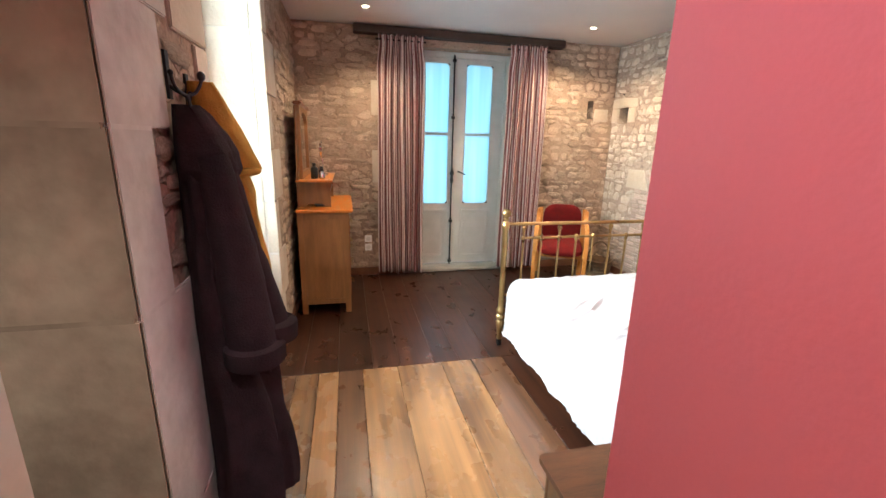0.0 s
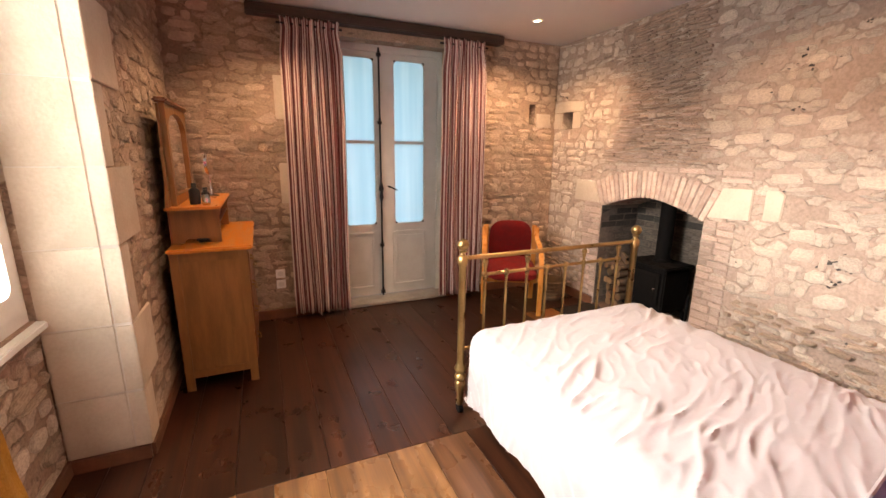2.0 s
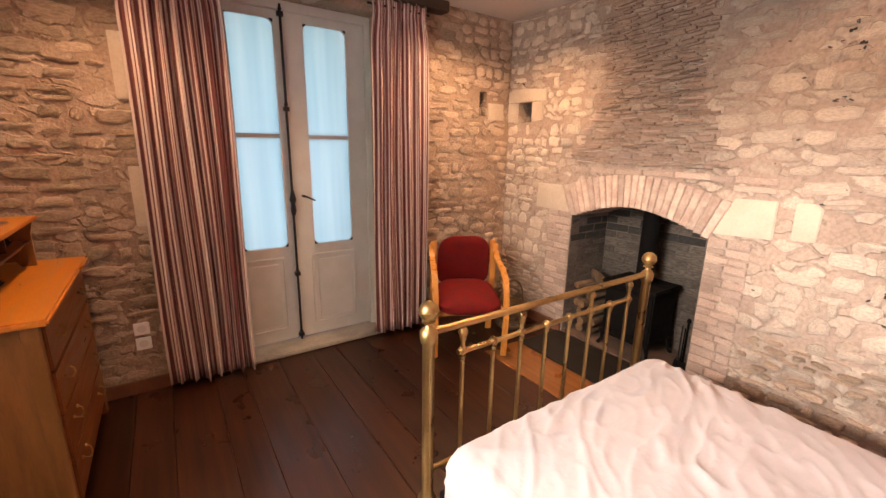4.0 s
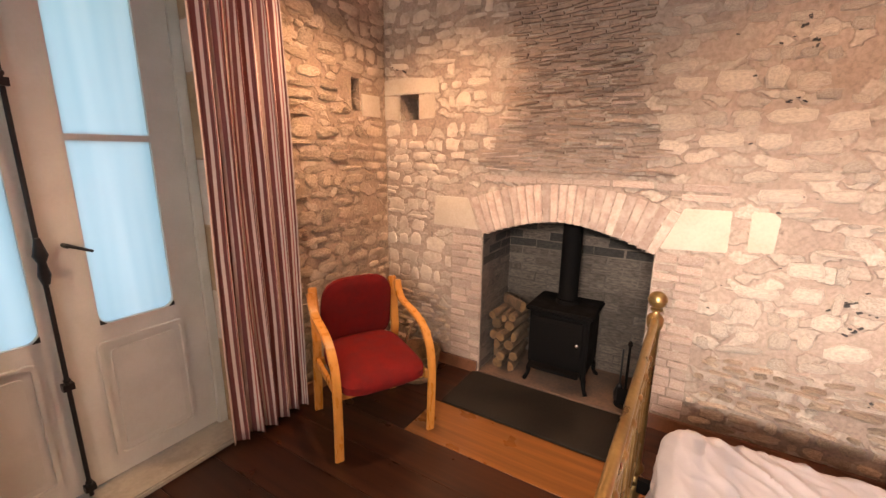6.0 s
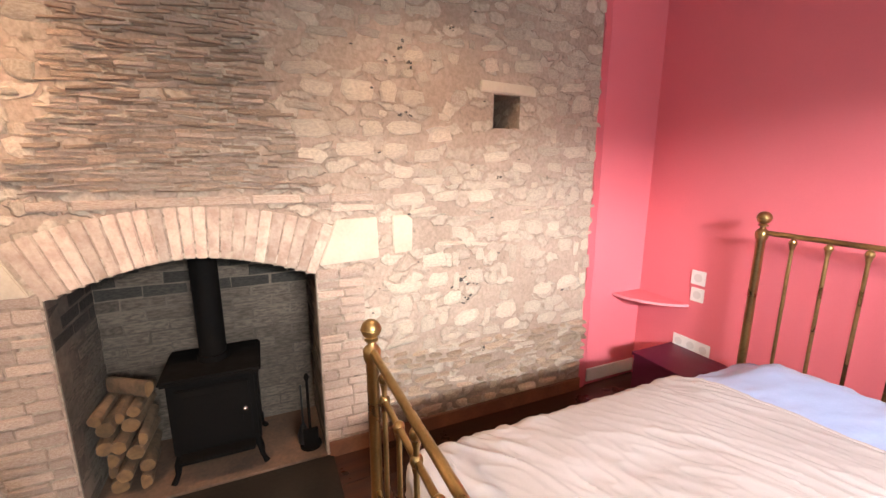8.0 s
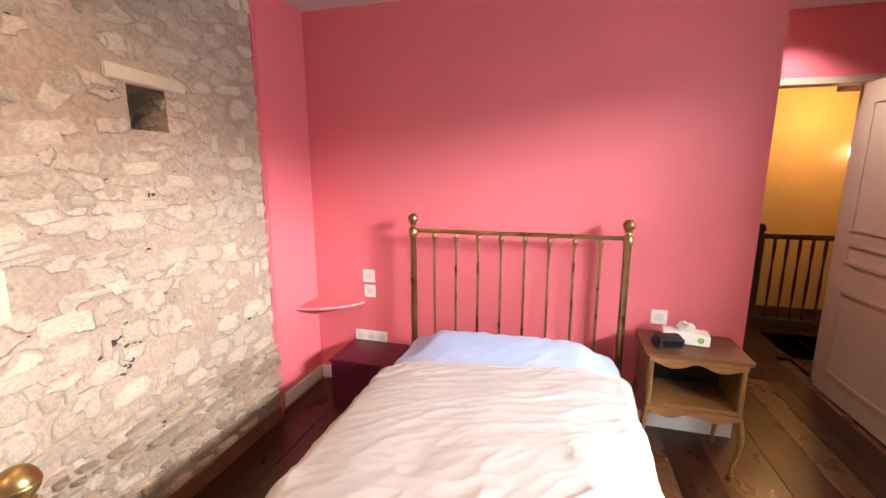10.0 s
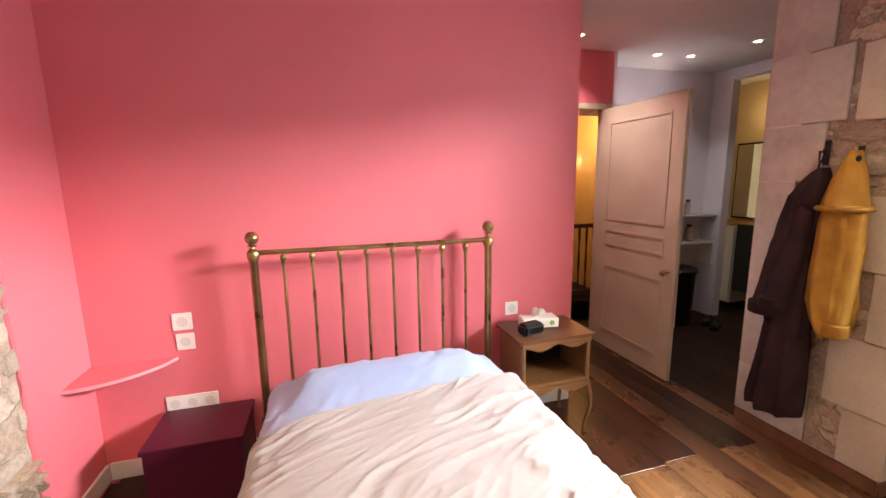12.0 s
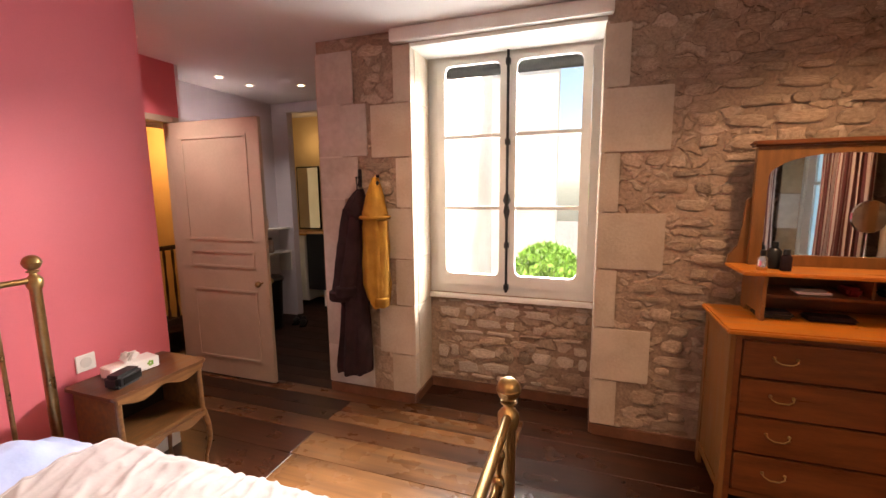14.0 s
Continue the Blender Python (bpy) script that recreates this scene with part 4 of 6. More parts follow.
# ---- armchair ----
def armchair():
    c = thing("armchair", pose(2.46, 4.263, 0, 0, 0, -28.3), "bentwood beech armchair with red cloth seat beside the curtain", "chair")
    for s in (-1, 1):
        bm = bmesh.new()
        x = s * 0.27
        pts = [(x, -0.245, 0.0), (x, -0.262, 0.28), (x, -0.262, 0.42), (x, -0.238, 0.53), (x, -0.175, 0.612), (x, -0.09, 0.652), (x, 0.0, 0.670),
               (x, 0.08, 0.680), (x, 0.145, 0.700), (x, 0.185, 0.745), (x, 0.203, 0.80)]
        strap(bm, smooth_path(pts, 3), (1, 0, 0), 0.046, 0.023)
        part("arm", bm, "beech", c, "golden bent arm and front leg", bevel=0.005)
        bm = bmesh.new()
        strap(bm, [(x * 0.93, 0.27, 0.0), (x * 0.93, 0.235, 0.30), (x * 0.93, 0.205, 0.50), (x * 0.93, 0.225, 0.70), (x * 0.93, 0.25, 0.815)], (1, 0, 0), 0.050, 0.026)
        part("back_post", bm, "beech", c, "golden beech back leg", bevel=0.004)
        part("side_rail", boxes((x * 0.93 - 0.011, x * 0.93 + 0.011, -0.24, 0.22, 0.335, 0.385)), "beech", c, bevel=0.004)
    part("front_rail", boxes((-0.25, 0.25, -0.20, -0.18, 0.32, 0.36)), "beech", c, bevel=0.004)
    part("back_rail", boxes((-0.25, 0.25, 0.19, 0.215, 0.335, 0.385)), "beech", c, bevel=0.004)

    def cushion(w, d, h, dome, taper=0.0, top_round=0.0):
        bm = bmesh.new()
        n = 16
        tops, bots = [], []
        for j in range(n + 1):
            a, b = [], []
            for i in range(n + 1):
                u, v = 2 * i / n - 1, 2 * j / n - 1
                # squircle outline
                k = 1.0
                if abs(u) + abs(v) > 0:
                    m_ = max(abs(u), abs(v))
                    k = m_ / (abs(u / m_) ** 5 + abs(v / m_) ** 5) ** 0.2 / m_ if m_ > 0 else 1
                uu, vv = u * k, v * k
                ww = w * (1 - taper * (vv + 1) / 2)
                if top_round and vv > 0:
                    ww *= math.sqrt(max(0.0, 1 - (vv * top_round) ** 4))
                e = (1 - abs(u) ** 6) * (1 - abs(v) ** 6)
                x, y = uu * ww / 2, vv * d / 2
                a.append(bm.verts.new((x, y, h / 2 * (0.35 + 0.65 * max(e, 0) ** 0.5) + dome * (1 - u * u) * (1 - v * v))))
                b.append(bm.verts.new((x, y, -h / 2 * (0.35 + 0.65 * max(e, 0) ** 0.5))))
            tops.append(a)
            bots.append(b)
        for j in range(n):
            for i in range(n):
                bm.faces.new((tops[j][i], tops[j][i + 1], tops[j + 1][i + 1], tops[j + 1][i]))
                bm.faces.new((bots[j][i], bots[j + 1][i], bots[j + 1][i + 1], bots[j][i + 1]))
        ring = [(0, i) for i in range(n)] + [(j, n) for j in range(n)] + [(n, n - i) for i in range(n)] + [(n - j, 0) for j in range(n)]
        for k in range(len(ring)):
            (a0, b0), (a1, b1) = ring[k], ring[(k + 1) % len(ring)]
            bm.faces.new((tops[a0][b0], bots[a0][b0], bots[a1][b1], tops[a1][b1]))
        return bm

    part("seat", cushion(0.50, 0.53, 0.12, 0.02, 0.08), "red", c, smooth=True, m=pose(0, -0.03, 0.42, 5))
    part("backrest", cushion(0.45, 0.44, 0.06, 0.012, 0.05, 0.80), "red", c, smooth=True, m=pose(0, 0.205, 0.655, 101))
    return c


armchair()


# ---- bedside table ----
def cabriole(bm, x, y, sx, sy, z1):
    pts, r = [], []
    for k in range(11):
        t = k / 10
        off = 0.022 * math.sin(t * math.pi * 1.15) - 0.006 * t + 0.018 * max(0, t - 0.85) * 6
        pts.append((x + sx * off, y + sy * off, z1 * (1 - t)))
        r.append(0.019 - 0.010 * t + 0.008 * max(0, t - 0.9) * 8)
    tube(bm, pts, r, 8)


def nightstand():
    t = thing("bedside_table", (0.855, 0.79, 0), "brown walnut bedside table with open shelf against pink wall", "table")
    w, d = 0.23, 0.16
    bm = plate(loop_rect(-0.255, 0.255, -0.185, 0.175, 0.02), [], 0.018)
    part("tabletop", bm, "walnut_top", t, bevel=0.005, m=pose(0, 0, 0.660, -90) )
    for nm, a in (("side_panel", (-w, -w + 0.015, -d, d, 0.35, 0.64)), ("side_panel", (w - 0.015, w, -d, d, 0.35, 0.64)), ("back_panel", (-w + 0.015, w - 0.015, -d, -d + 0.01, 0.35, 0.64)),
                  ("shelf", (-w + 0.015, w - 0.015, -d + 0.01, d, 0.355, 0.375))):
        # black back panel puts the shade of the open compartment into its colour
        part(nm, boxes(a), "black" if nm == "back_panel" else "walnut", t, bevel=0.003)
    for z1, z0, nm in ((0.641, 0.60, "apron"), (0.354, 0.315, "lower_apron")):
        n = 28
        top = [(-w + 2 * w * k / n, z1) for k in range(n + 1)]
        low = [(-w + 2 * w * k / n, z0 + 0.014 * math.cos(4 * math.pi * k / n) * (1.0 if abs(k - n / 2) > 3 else 1.4)) for k in range(n + 1)]
        part(nm, plate(low + top[::-1], [], 0.014), "walnut", t, "scalloped apron", m=pose(0, d - 0.004, 0))
    for sx in (-1, 1):
        for sy in (-1, 1):
            bm = bmesh.new()
            cabriole(bm, sx * (w - 0.012), sy * (d - 0.012), sx, sy, 0.36)
            if sy > 0:
                rod(bm, (sx * (w - 0.012), sy * (d - 0.012), 0.34), (sx * (w - 0.012), sy * (d - 0.012), 0.635), 0.016, 0.014)
            part("leg", bm, "walnut", t, smooth=True)
    return t


nightstand()
tb = thing("tissue_box", pose(0.87, 0.74, 0.664, 0, 0, -8), "white floral tissue box on the bedside table", "tissue box")
part("carton", boxes((-0.115, 0.115, -0.055, 0.055, 0, 0.06)), "plastic", tb, bevel=0.004)
bm = bmesh.new()
for k in range(14):
    a = k * 2.4
    v = [bm.verts.new(p) for p in ((0.02 * math.cos(a), 0.012 * math.sin(a), 0.055), (0.05 * math.cos(a + 0.5), 0.03 * math.sin(a + 0.5), 0.075 + 0.012 * (k % 4)),
                                   (0.035 * math.cos(a + 1.2), 0.03 * math.sin(a + 1.2), 0.095 + 0.01 * (k % 3)), (0.008, 0.004, 0.11))]
    bm.faces.new(v)
part("tissue", bm, "plastic", tb, "crumpled white tissue")
bm = bmesh.new()
for k in range(5):
    a = k * 1.257
    ball(bm, (-0.07 + 0.010 * math.cos(a), 0.0565, 0.032 + 0.010 * math.sin(a)), 0.007, 8, 5, (1, 0.2, 1))
part("flower_print", bm, "leaf", tb, "small green printed flower")
cl = thing("clock_radio", pose(0.985, 0.86, 0.664, 0, 0, 12), "small black rounded clock radio on the bedside table", "clock")
part("case", boxes((-0.075, 0.075, -0.045, 0.045, 0, 0.07)), "black", cl, bevel=0.016)
part("display", boxes((-0.055, 0.045, 0.0455, 0.048, 0.02, 0.05)), "iron", cl, "dark glossy display")

cube = thing("plum_box_table", (0, 0, 0), "plum lacquered low box table beside the bed", "table")
part("top", boxes((2.60, 3.05, 0.575, 0.95, 0.34, 0.362)), "purple", cube, bevel=0.003)
part("body", boxes((2.61, 3.04, 0.58, 0.94, 0.0, 0.339)), "purple", cube, bevel=0.003)
sh = thing("corner_shelf", (0, 0, 0), "thin pink corner shelf, curved edge painted as lit", "shelf")
bm = bmesh.new()
ring = [(XC - 0.001, 0.556), (2.965, 0.556)] + [(XC - 0.001 - 0.39 * math.cos(radians(a)), 0.556 + 0.27 * math.sin(radians(a)) * (0.55 + 0.45 * math.sin(radians(a)))) for a in range(10, 91, 8)]
lo, hi = [bm.verts.new((x, y, 0.645)) for x, y in ring], [bm.verts.new((x, y, 0.660)) for x, y in ring]
bm.faces.new(lo)
bm.faces.new(hi[::-1])
for k in range(len(ring)):
    bm.faces.new((lo[k], lo[(k + 1) % len(ring)], hi[(k + 1) % len(ring)], hi[k]))
part("shelf_board", bm, "pink", sh)
# paler strip painted along the front edge where it catches the window light
bm = bmesh.new()
strap(bm, [(x, y + 0.002, 0.6525) for x, y in ring[1:]], (0, 0, 1), 0.017, 0.003)
part("edge_band", bm, "edge", sh, "added paler strip for the light on the shelf's edge")


# ---- sockets ----
def socket(x, y, z, w, h, face, label, holes=1):
    """A wall plate; face: the way it looks, 's', 'n'."""
    rz = 180 if face == "n" else 0
    t = thing("socket", pose(x, y, z, 0, 0, rz), label, "socket", "wall sockets and switches")
    part("plate", boxes((-w / 2, w / 2, -0.008, -0.0005, -h / 2, h / 2)), "plastic", t, bevel=0.003)
    for k in range(holes):
        cx = (k - (holes - 1) / 2) * w / holes
        # disc is not sunk; the recess's shade is in its greyer colour
        bm = bmesh.new()
        rod(bm, (cx, -0.0095, 0), (cx, -0.0065, 0), min(h, w / holes) * 0.30, seg=20)
        part("socket_insert", bm, "plastic_shaded", t, "raised disc, greyed to look like a shaded recess")


socket(2.923, YS, 0.858, 0.098, 0.095, "n", "white square double wall switch above another", 1)
socket(2.917, YS, 0.744, 0.090, 0.092, "n", "white square wall socket below a switch", 1)
socket(2.918, YS, 0.388, 0.262, 0.092, "n", "long white triple wall socket above the box table", 3)
socket(0.972, YS, 0.733, 0.092, 0.09, "n", "white square wall socket behind the bedside table", 1)
socket(0.300, YN - 0.006, 0.435, 0.082, 0.082, "s", "white double wall socket on rough stone", 1)
socket(0.300, YN - 0.006, 0.335, 0.082, 0.082, "s", "white wall socket on rough stone near the floor", 1)

# ---- chest of drawers with mirror ----
def bail_handle(parent, x, y, z):
    bm = bmesh.new()
    tube(bm, [(x + 0.004, y - 0.045, z + 0.008), (x + 0.018, y - 0.042, z - 0.002), (x + 0.024, y - 0.02, z - 0.013), (x + 0.024, y + 0.02, z - 0.013), (x + 0.018, y + 0.042, z - 0.002), (x + 0.004, y + 0.045, z + 0.008)], 0.0035, 6)
    for s in (-1, 1):
        ball(bm, (x + 0.003, y + s * 0.045, z + 0.008), 0.008, 8, 6)
    part("handle", bm, "brass", parent, "small brass swing handle", smooth=True)


def dresser():
    d = thing("chest_of_drawers", (0, 0, 0), "pale oak chest of drawers with orange top and arched mirror", "chest of drawers")
    x0, x1, y0, y1 = -0.345, 0.085, 3.69, 4.69
    # lamp light on the top is put into its brighter oak colour
    part("top", boxes((x0 - 0.01, x1 + 0.035, y0 - 0.025, y1 + 0.025, 0.928, 0.955)), "oak_top", d, "orange oak top, brightened as if lit from above", bevel=0.008)
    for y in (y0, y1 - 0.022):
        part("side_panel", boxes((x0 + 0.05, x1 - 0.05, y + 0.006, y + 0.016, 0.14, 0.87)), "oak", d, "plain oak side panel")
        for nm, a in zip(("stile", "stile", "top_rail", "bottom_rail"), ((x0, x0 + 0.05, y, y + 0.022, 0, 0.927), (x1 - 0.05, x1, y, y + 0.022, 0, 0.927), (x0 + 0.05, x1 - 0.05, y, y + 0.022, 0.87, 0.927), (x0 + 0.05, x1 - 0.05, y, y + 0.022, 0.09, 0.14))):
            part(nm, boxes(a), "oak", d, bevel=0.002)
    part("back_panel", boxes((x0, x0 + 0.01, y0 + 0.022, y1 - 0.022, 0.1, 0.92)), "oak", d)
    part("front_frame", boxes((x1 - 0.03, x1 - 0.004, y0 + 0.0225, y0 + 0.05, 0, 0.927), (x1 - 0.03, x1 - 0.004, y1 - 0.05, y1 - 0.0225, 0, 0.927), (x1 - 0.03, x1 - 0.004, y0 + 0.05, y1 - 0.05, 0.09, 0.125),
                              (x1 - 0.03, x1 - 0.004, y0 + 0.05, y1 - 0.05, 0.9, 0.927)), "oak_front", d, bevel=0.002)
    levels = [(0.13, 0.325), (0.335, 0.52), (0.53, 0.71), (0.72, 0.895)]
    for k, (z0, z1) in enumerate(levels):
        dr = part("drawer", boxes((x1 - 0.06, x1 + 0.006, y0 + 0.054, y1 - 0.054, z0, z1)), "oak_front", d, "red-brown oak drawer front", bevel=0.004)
        for y in (y0 + 0.22, y1 - 0.22):
            bail_handle(dr, x1 + 0.006, y, (z0 + z1) / 2 + 0.01)
    # upper part: cubby holes, side brackets, mirror
    h0, h1 = 3.85, 4.60
    part("hutch_shelf", boxes((-0.35, -0.045, h0 - 0.09, h1 + 0.09, 1.180, 1.198)), "oak_top", d, "orange oak ledge under the mirror, brightened as if lit", bevel=0.004)
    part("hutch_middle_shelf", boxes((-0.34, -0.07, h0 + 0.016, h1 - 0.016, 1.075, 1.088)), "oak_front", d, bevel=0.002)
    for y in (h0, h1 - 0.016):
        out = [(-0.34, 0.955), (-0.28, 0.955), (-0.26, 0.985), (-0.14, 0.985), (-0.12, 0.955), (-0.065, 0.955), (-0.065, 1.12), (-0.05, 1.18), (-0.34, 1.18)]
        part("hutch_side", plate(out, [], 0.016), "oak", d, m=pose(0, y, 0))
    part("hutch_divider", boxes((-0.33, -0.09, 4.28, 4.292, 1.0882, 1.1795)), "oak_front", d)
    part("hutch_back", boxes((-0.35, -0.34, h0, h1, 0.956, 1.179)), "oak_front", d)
    turn = Matrix(((0, -1, 0, -0.30), (1, 0, 0, 0), (0, 0, 1, 0), (0, 0, 0, 1)))
    a0, a1 = 3.85, 4.60
    arch = [(a0 + 0.055, 1.255), (a1 - 0.055, 1.255), (a1 - 0.055, 1.66)] + [((a0 + a1) / 2 + (a1 - a0 - 0.11) / 2 * math.cos(radians(t)), 1.66 + 0.115 * math.sin(radians(t))) for t in range(12, 169, 12)] + [(a0 + 0.055, 1.66)]
    part("mirror_frame", plate(loop_rect(a0, a1, 1.1985, 1.815), [arch], 0.03), "oak", d, "oak mirror frame with arched opening", m=turn @ pose(0, -0.01, 0))
    part("mirror_glass", boxes((-0.313, -0.306, a0 + 0.03, a1 - 0.03, 1.23, 1.80)), "mirror", d, "mirror glass")
    part("mirror_back", boxes((-0.336, -0.322, a0 + 0.004, a1 - 0.004, 1.2, 1.81)), "oak", d)
    part("cornice", boxes((-0.345, -0.27, a0 - 0.025, a1 + 0.025, 1.815, 1.845)), "oak_front", d, "moulded top of the mirror", bevel=0.01)
    for s, y in ((-1, a0), (1, a1)):
        pts = [(-0.02, 0), (0.09, 0), (0.085, 0.04), (0.045, 0.10), (0.03, 0.2), (0.022, 0.34), (0, 0.36), (-0.02, 0.36)]
        bm = plate([(y + s * u, 1.1985 + v) for u, v in pts], [], 0.016)
        part("side_bracket", bm, "oak", d, "curved side bracket of the mirror", m=turn @ pose(0, 0.022, 0))
    return d


dresser()
mk = thing("makeup_mirror", pose(-0.15, 4.42, 1.1985, 0, 0, 80), "round chrome makeup mirror on a stand", "mirror")
bm = bmesh.new()
lathe(bm, [(0.055, 0), (0.055, 0.008), (0.02, 0.016), (0.006, 0.03), (0.005, 0.16)], seg=20)
part("stand", bm, "chrome", mk, smooth=True)
bm = bmesh.new()
rod(bm, (0, -0.008, 0.25), (0, 0.008, 0.25), 0.085, seg=28)
part("mirror_rim", bm, "chrome", mk, smooth=True)
bm = bmesh.new()
rod(bm, (0, -0.0105, 0.25), (0, -0.0082, 0.25), 0.078, seg=28)
part("mirror_disc", bm, "mirror", mk)


def bottle(name, x, y, z, prof, material, label):
    t = thing(name, (x, y, z), label, name.replace("_", " "), "")
    bm = bmesh.new()
    lathe(bm, prof, seg=14)
    b = part("body", bm, material, t, smooth=True)
    top = prof[-1]
    bm = bmesh.new()
    lathe(bm, [(top[0] + 0.003, top[1]), (top[0] + 0.003, top[1] + 0.022), (top[0], top[1] + 0.026)], seg=12)
    part("cap", bm, "black", t, "dark cap", smooth=True)


bottle("perfume_bottle", -0.13, 3.86, 1.1985, [(0.022, 0), (0.025, 0.01), (0.025, 0.06), (0.010, 0.075)], "chrome", "small silver perfume bottle on the oak ledge")
bottle("dark_bottle", -0.20, 3.93, 1.1985, [(0.03, 0), (0.032, 0.01), (0.032, 0.09), (0.012, 0.11)], "black", "dark cosmetic bottle on the oak ledge")
bottle("dark_bottle", -0.14, 3.96, 1.1985, [(0.022, 0), (0.024, 0.01), (0.024, 0.07), (0.012, 0.08)], "coat_dark", "short plum bottle on the oak ledge")
for k, (y, w, z, h, mt, nm, lb) in enumerate([(3.93, 0.16, 0.9555, 0.035, "black", "sunglasses_case", "black glasses case in the lower cubby hole"), (4.16, 0.20, 0.9555, 0.025, "coat_dark", "folded_scarf", "folded dark scarf in the lower cubby hole"),
                                              (4.08, 0.14, 1.0885, 0.012, "plastic", "white_comb", "thin white comb in the upper cubby hole"), (4.23, 0.06, 1.0885, 0.045, "red", "small_red_box", "small red box in the upper cubby hole"),
                                              (4.42, 0.15, 1.0885, 0.03, "iron", "dark_pouch", "dark flat pouch in the upper cubby hole")]):
    t = thing(nm, (-0.16, y, z), lb, nm.replace("_", " "))
    part("body", boxes((-0.05, 0.05, -w / 2, w / 2, 0, h)), mt, t, bevel=min(0.012, h * 0.4))

# ---- coats on hooks ----
def hook(x, y, z):
    h = thing("coat_hook", (x, y, z), "black wrought iron double coat hook on stone", "hook", "coat hooks")
    bm = bmesh.new()
    box(bm, -0.002, 0.006, -0.012, 0.012, -0.07, 0.06)
    rod(bm, (0.004, 0, -0.035), (0.048, 0.0, -0.062), 0.006)
    pts = [(0.018, -0.022, 0.0), (0.022, -0.020, -0.03), (0.034, -0.010, -0.053), (0.050, 0.004, -0.058), (0.066, 0.022, -0.045), (0.076, 0.034, -0.02), (0.078, 0.038, 0.0)]
    tube(bm, smooth_path(pts, 3), 0.0048, 8)
    tube(bm, [(0.048, 0.0, -0.056), (0.052, 0.0, -0.09), (0.062, 0.0, -0.10)], 0.005, 8)
    ball(bm, pts[0], 0.008, 10, 6)
    ball(bm, pts[-1], 0.012, 12, 8, (1, 1, 1.2))
    part("hook_iron", bm, "wrought", h, smooth=True)


def garment(parent, name, material, prof, folds, seed, amp=0.018, x0=XW + 0.012, ny=72, label=""):
    """Hanging cloth against the west wall. prof: rows of height, middle along the wall, half width, depth."""
    bm = bmesh.new()
    rows = []
    zs = [prof[0][0] + (prof[-1][0] - prof[0][0]) * k / 48 for k in range(49)]
    pz = [p[0] for p in prof][::-1]
    for z in zs:
        yc, hw, dp = [float(np.interp(z, pz, [p[c] for p in prof][::-1])) for c in (1, 2, 3)]
        v = (prof[0][0] - z) / (prof[0][0] - prof[-1][0])
        row = []
        for k in range(ny):
            a = 2 * math.pi * k / ny
            c, s = math.cos(a), math.sin(a)
            f = 1 + (0.10 + 0.16 * v) * math.sin(folds * a + 1.5 * noise.noise(Vector((0, v * 3, seed))) + seed) * (0.4 + 0.6 * abs(noise.noise(Vector((a, v * 1.5, seed)))) * 2)
            w = amp * noise.noise(Vector((c * 2.5, s * 2.5, z * 5 + seed)))
            xx = x0 + dp / 2 + (dp / 2) * c * (f if c > 0 else 1) + (w if c > 0 else 0)
            row.append(bm.verts.new((max(xx, x0), yc + hw * s * (1 + 0.25 * (f - 1)) + w, z)))
        rows.append(row)
    for p, q in zip(rows, rows[1:]):
        for k in range(ny):
            bm.faces.new((p[k], p[(k + 1) % ny], q[(k + 1) % ny], q[k]))
    bm.faces.new(rows[0][::-1])
    bm.faces.new(rows[-1])
    return part(name, bm, material, parent, label, smooth=True)


def sleeve(parent, material, pts, r, label="hanging sleeve"):
    bm = bmesh.new()
    fine, rr = [], []
    for a, b, ra, rb in zip(pts, pts[1:], r, r[1:]):
        for k in range(6):
            t = k / 6
            fine.append(Vector(a).lerp(Vector(b), t))
            rr.append(ra + (rb - ra) * t)
    fine.append(Vector(pts[-1]))
    rr.append(r[-1])
    tube(bm, fine, rr, 18)
    for v in bm.verts:
        v.co += 0.006 * Vector((noise.noise(v.co * 18), noise.noise(v.co * 18 + Vector((7, 0, 0))), 0))
    s = part("sleeve", bm, material, parent, label, smooth=True)
    bm = bmesh.new()
    p = Vector(pts[-1])
    lathe(bm, [(r[-1] + 0.010, -0.012), (r[-1] + 0.016, -0.004), (r[-1] + 0.016, 0.05), (r[-1] + 0.006, 0.058)], p, 18)
    part("cuff", bm, material, s, "turned-back cuff", smooth=True)


hook(XW + 0.014, 1.437, 1.708)
hook(XW + 0.014, 1.582, 1.665)
robe = thing("dressing_gown", (0, 0, 0), "long dark plum hooded dressing gown hanging on a hook", "dressing gown")
garment(robe, "gown_body", "coat_dark", [(1.58, 1.45, 0.04, 0.09), (1.50, 1.45, 0.065, 0.14), (1.30, 1.435, 0.075, 0.155), (1.05, 1.435, 0.085, 0.18), (0.80, 1.43, 0.095, 0.215), (0.55, 1.43, 0.105, 0.25), (0.34, 1.425, 0.125, 0.265), (0.28, 1.425, 0.12, 0.26)], 7, 2.0)
garment(robe, "hood", "coat_dark", [(1.625, 1.452, 0.012, 0.07), (1.60, 1.45, 0.035, 0.10), (1.55, 1.445, 0.060, 0.14), (1.49, 1.44, 0.078, 0.17), (1.44, 1.44, 0.080, 0.175), (1.41, 1.44, 0.065, 0.16)], 3, 5.0, amp=0.012)
sleeve(robe, "coat_dark", [(XW + 0.12, 1.395, 1.48), (XW + 0.165, 1.375, 1.15), (XW + 0.195, 1.36, 0.84)], [0.045, 0.065, 0.078])
sleeve(robe, "coat_dark", [(XW + 0.12, 1.45, 1.48), (XW + 0.175, 1.445, 1.18), (XW + 0.250, 1.425, 0.885)], [0.042, 0.052, 0.056])
bm = bmesh.new()
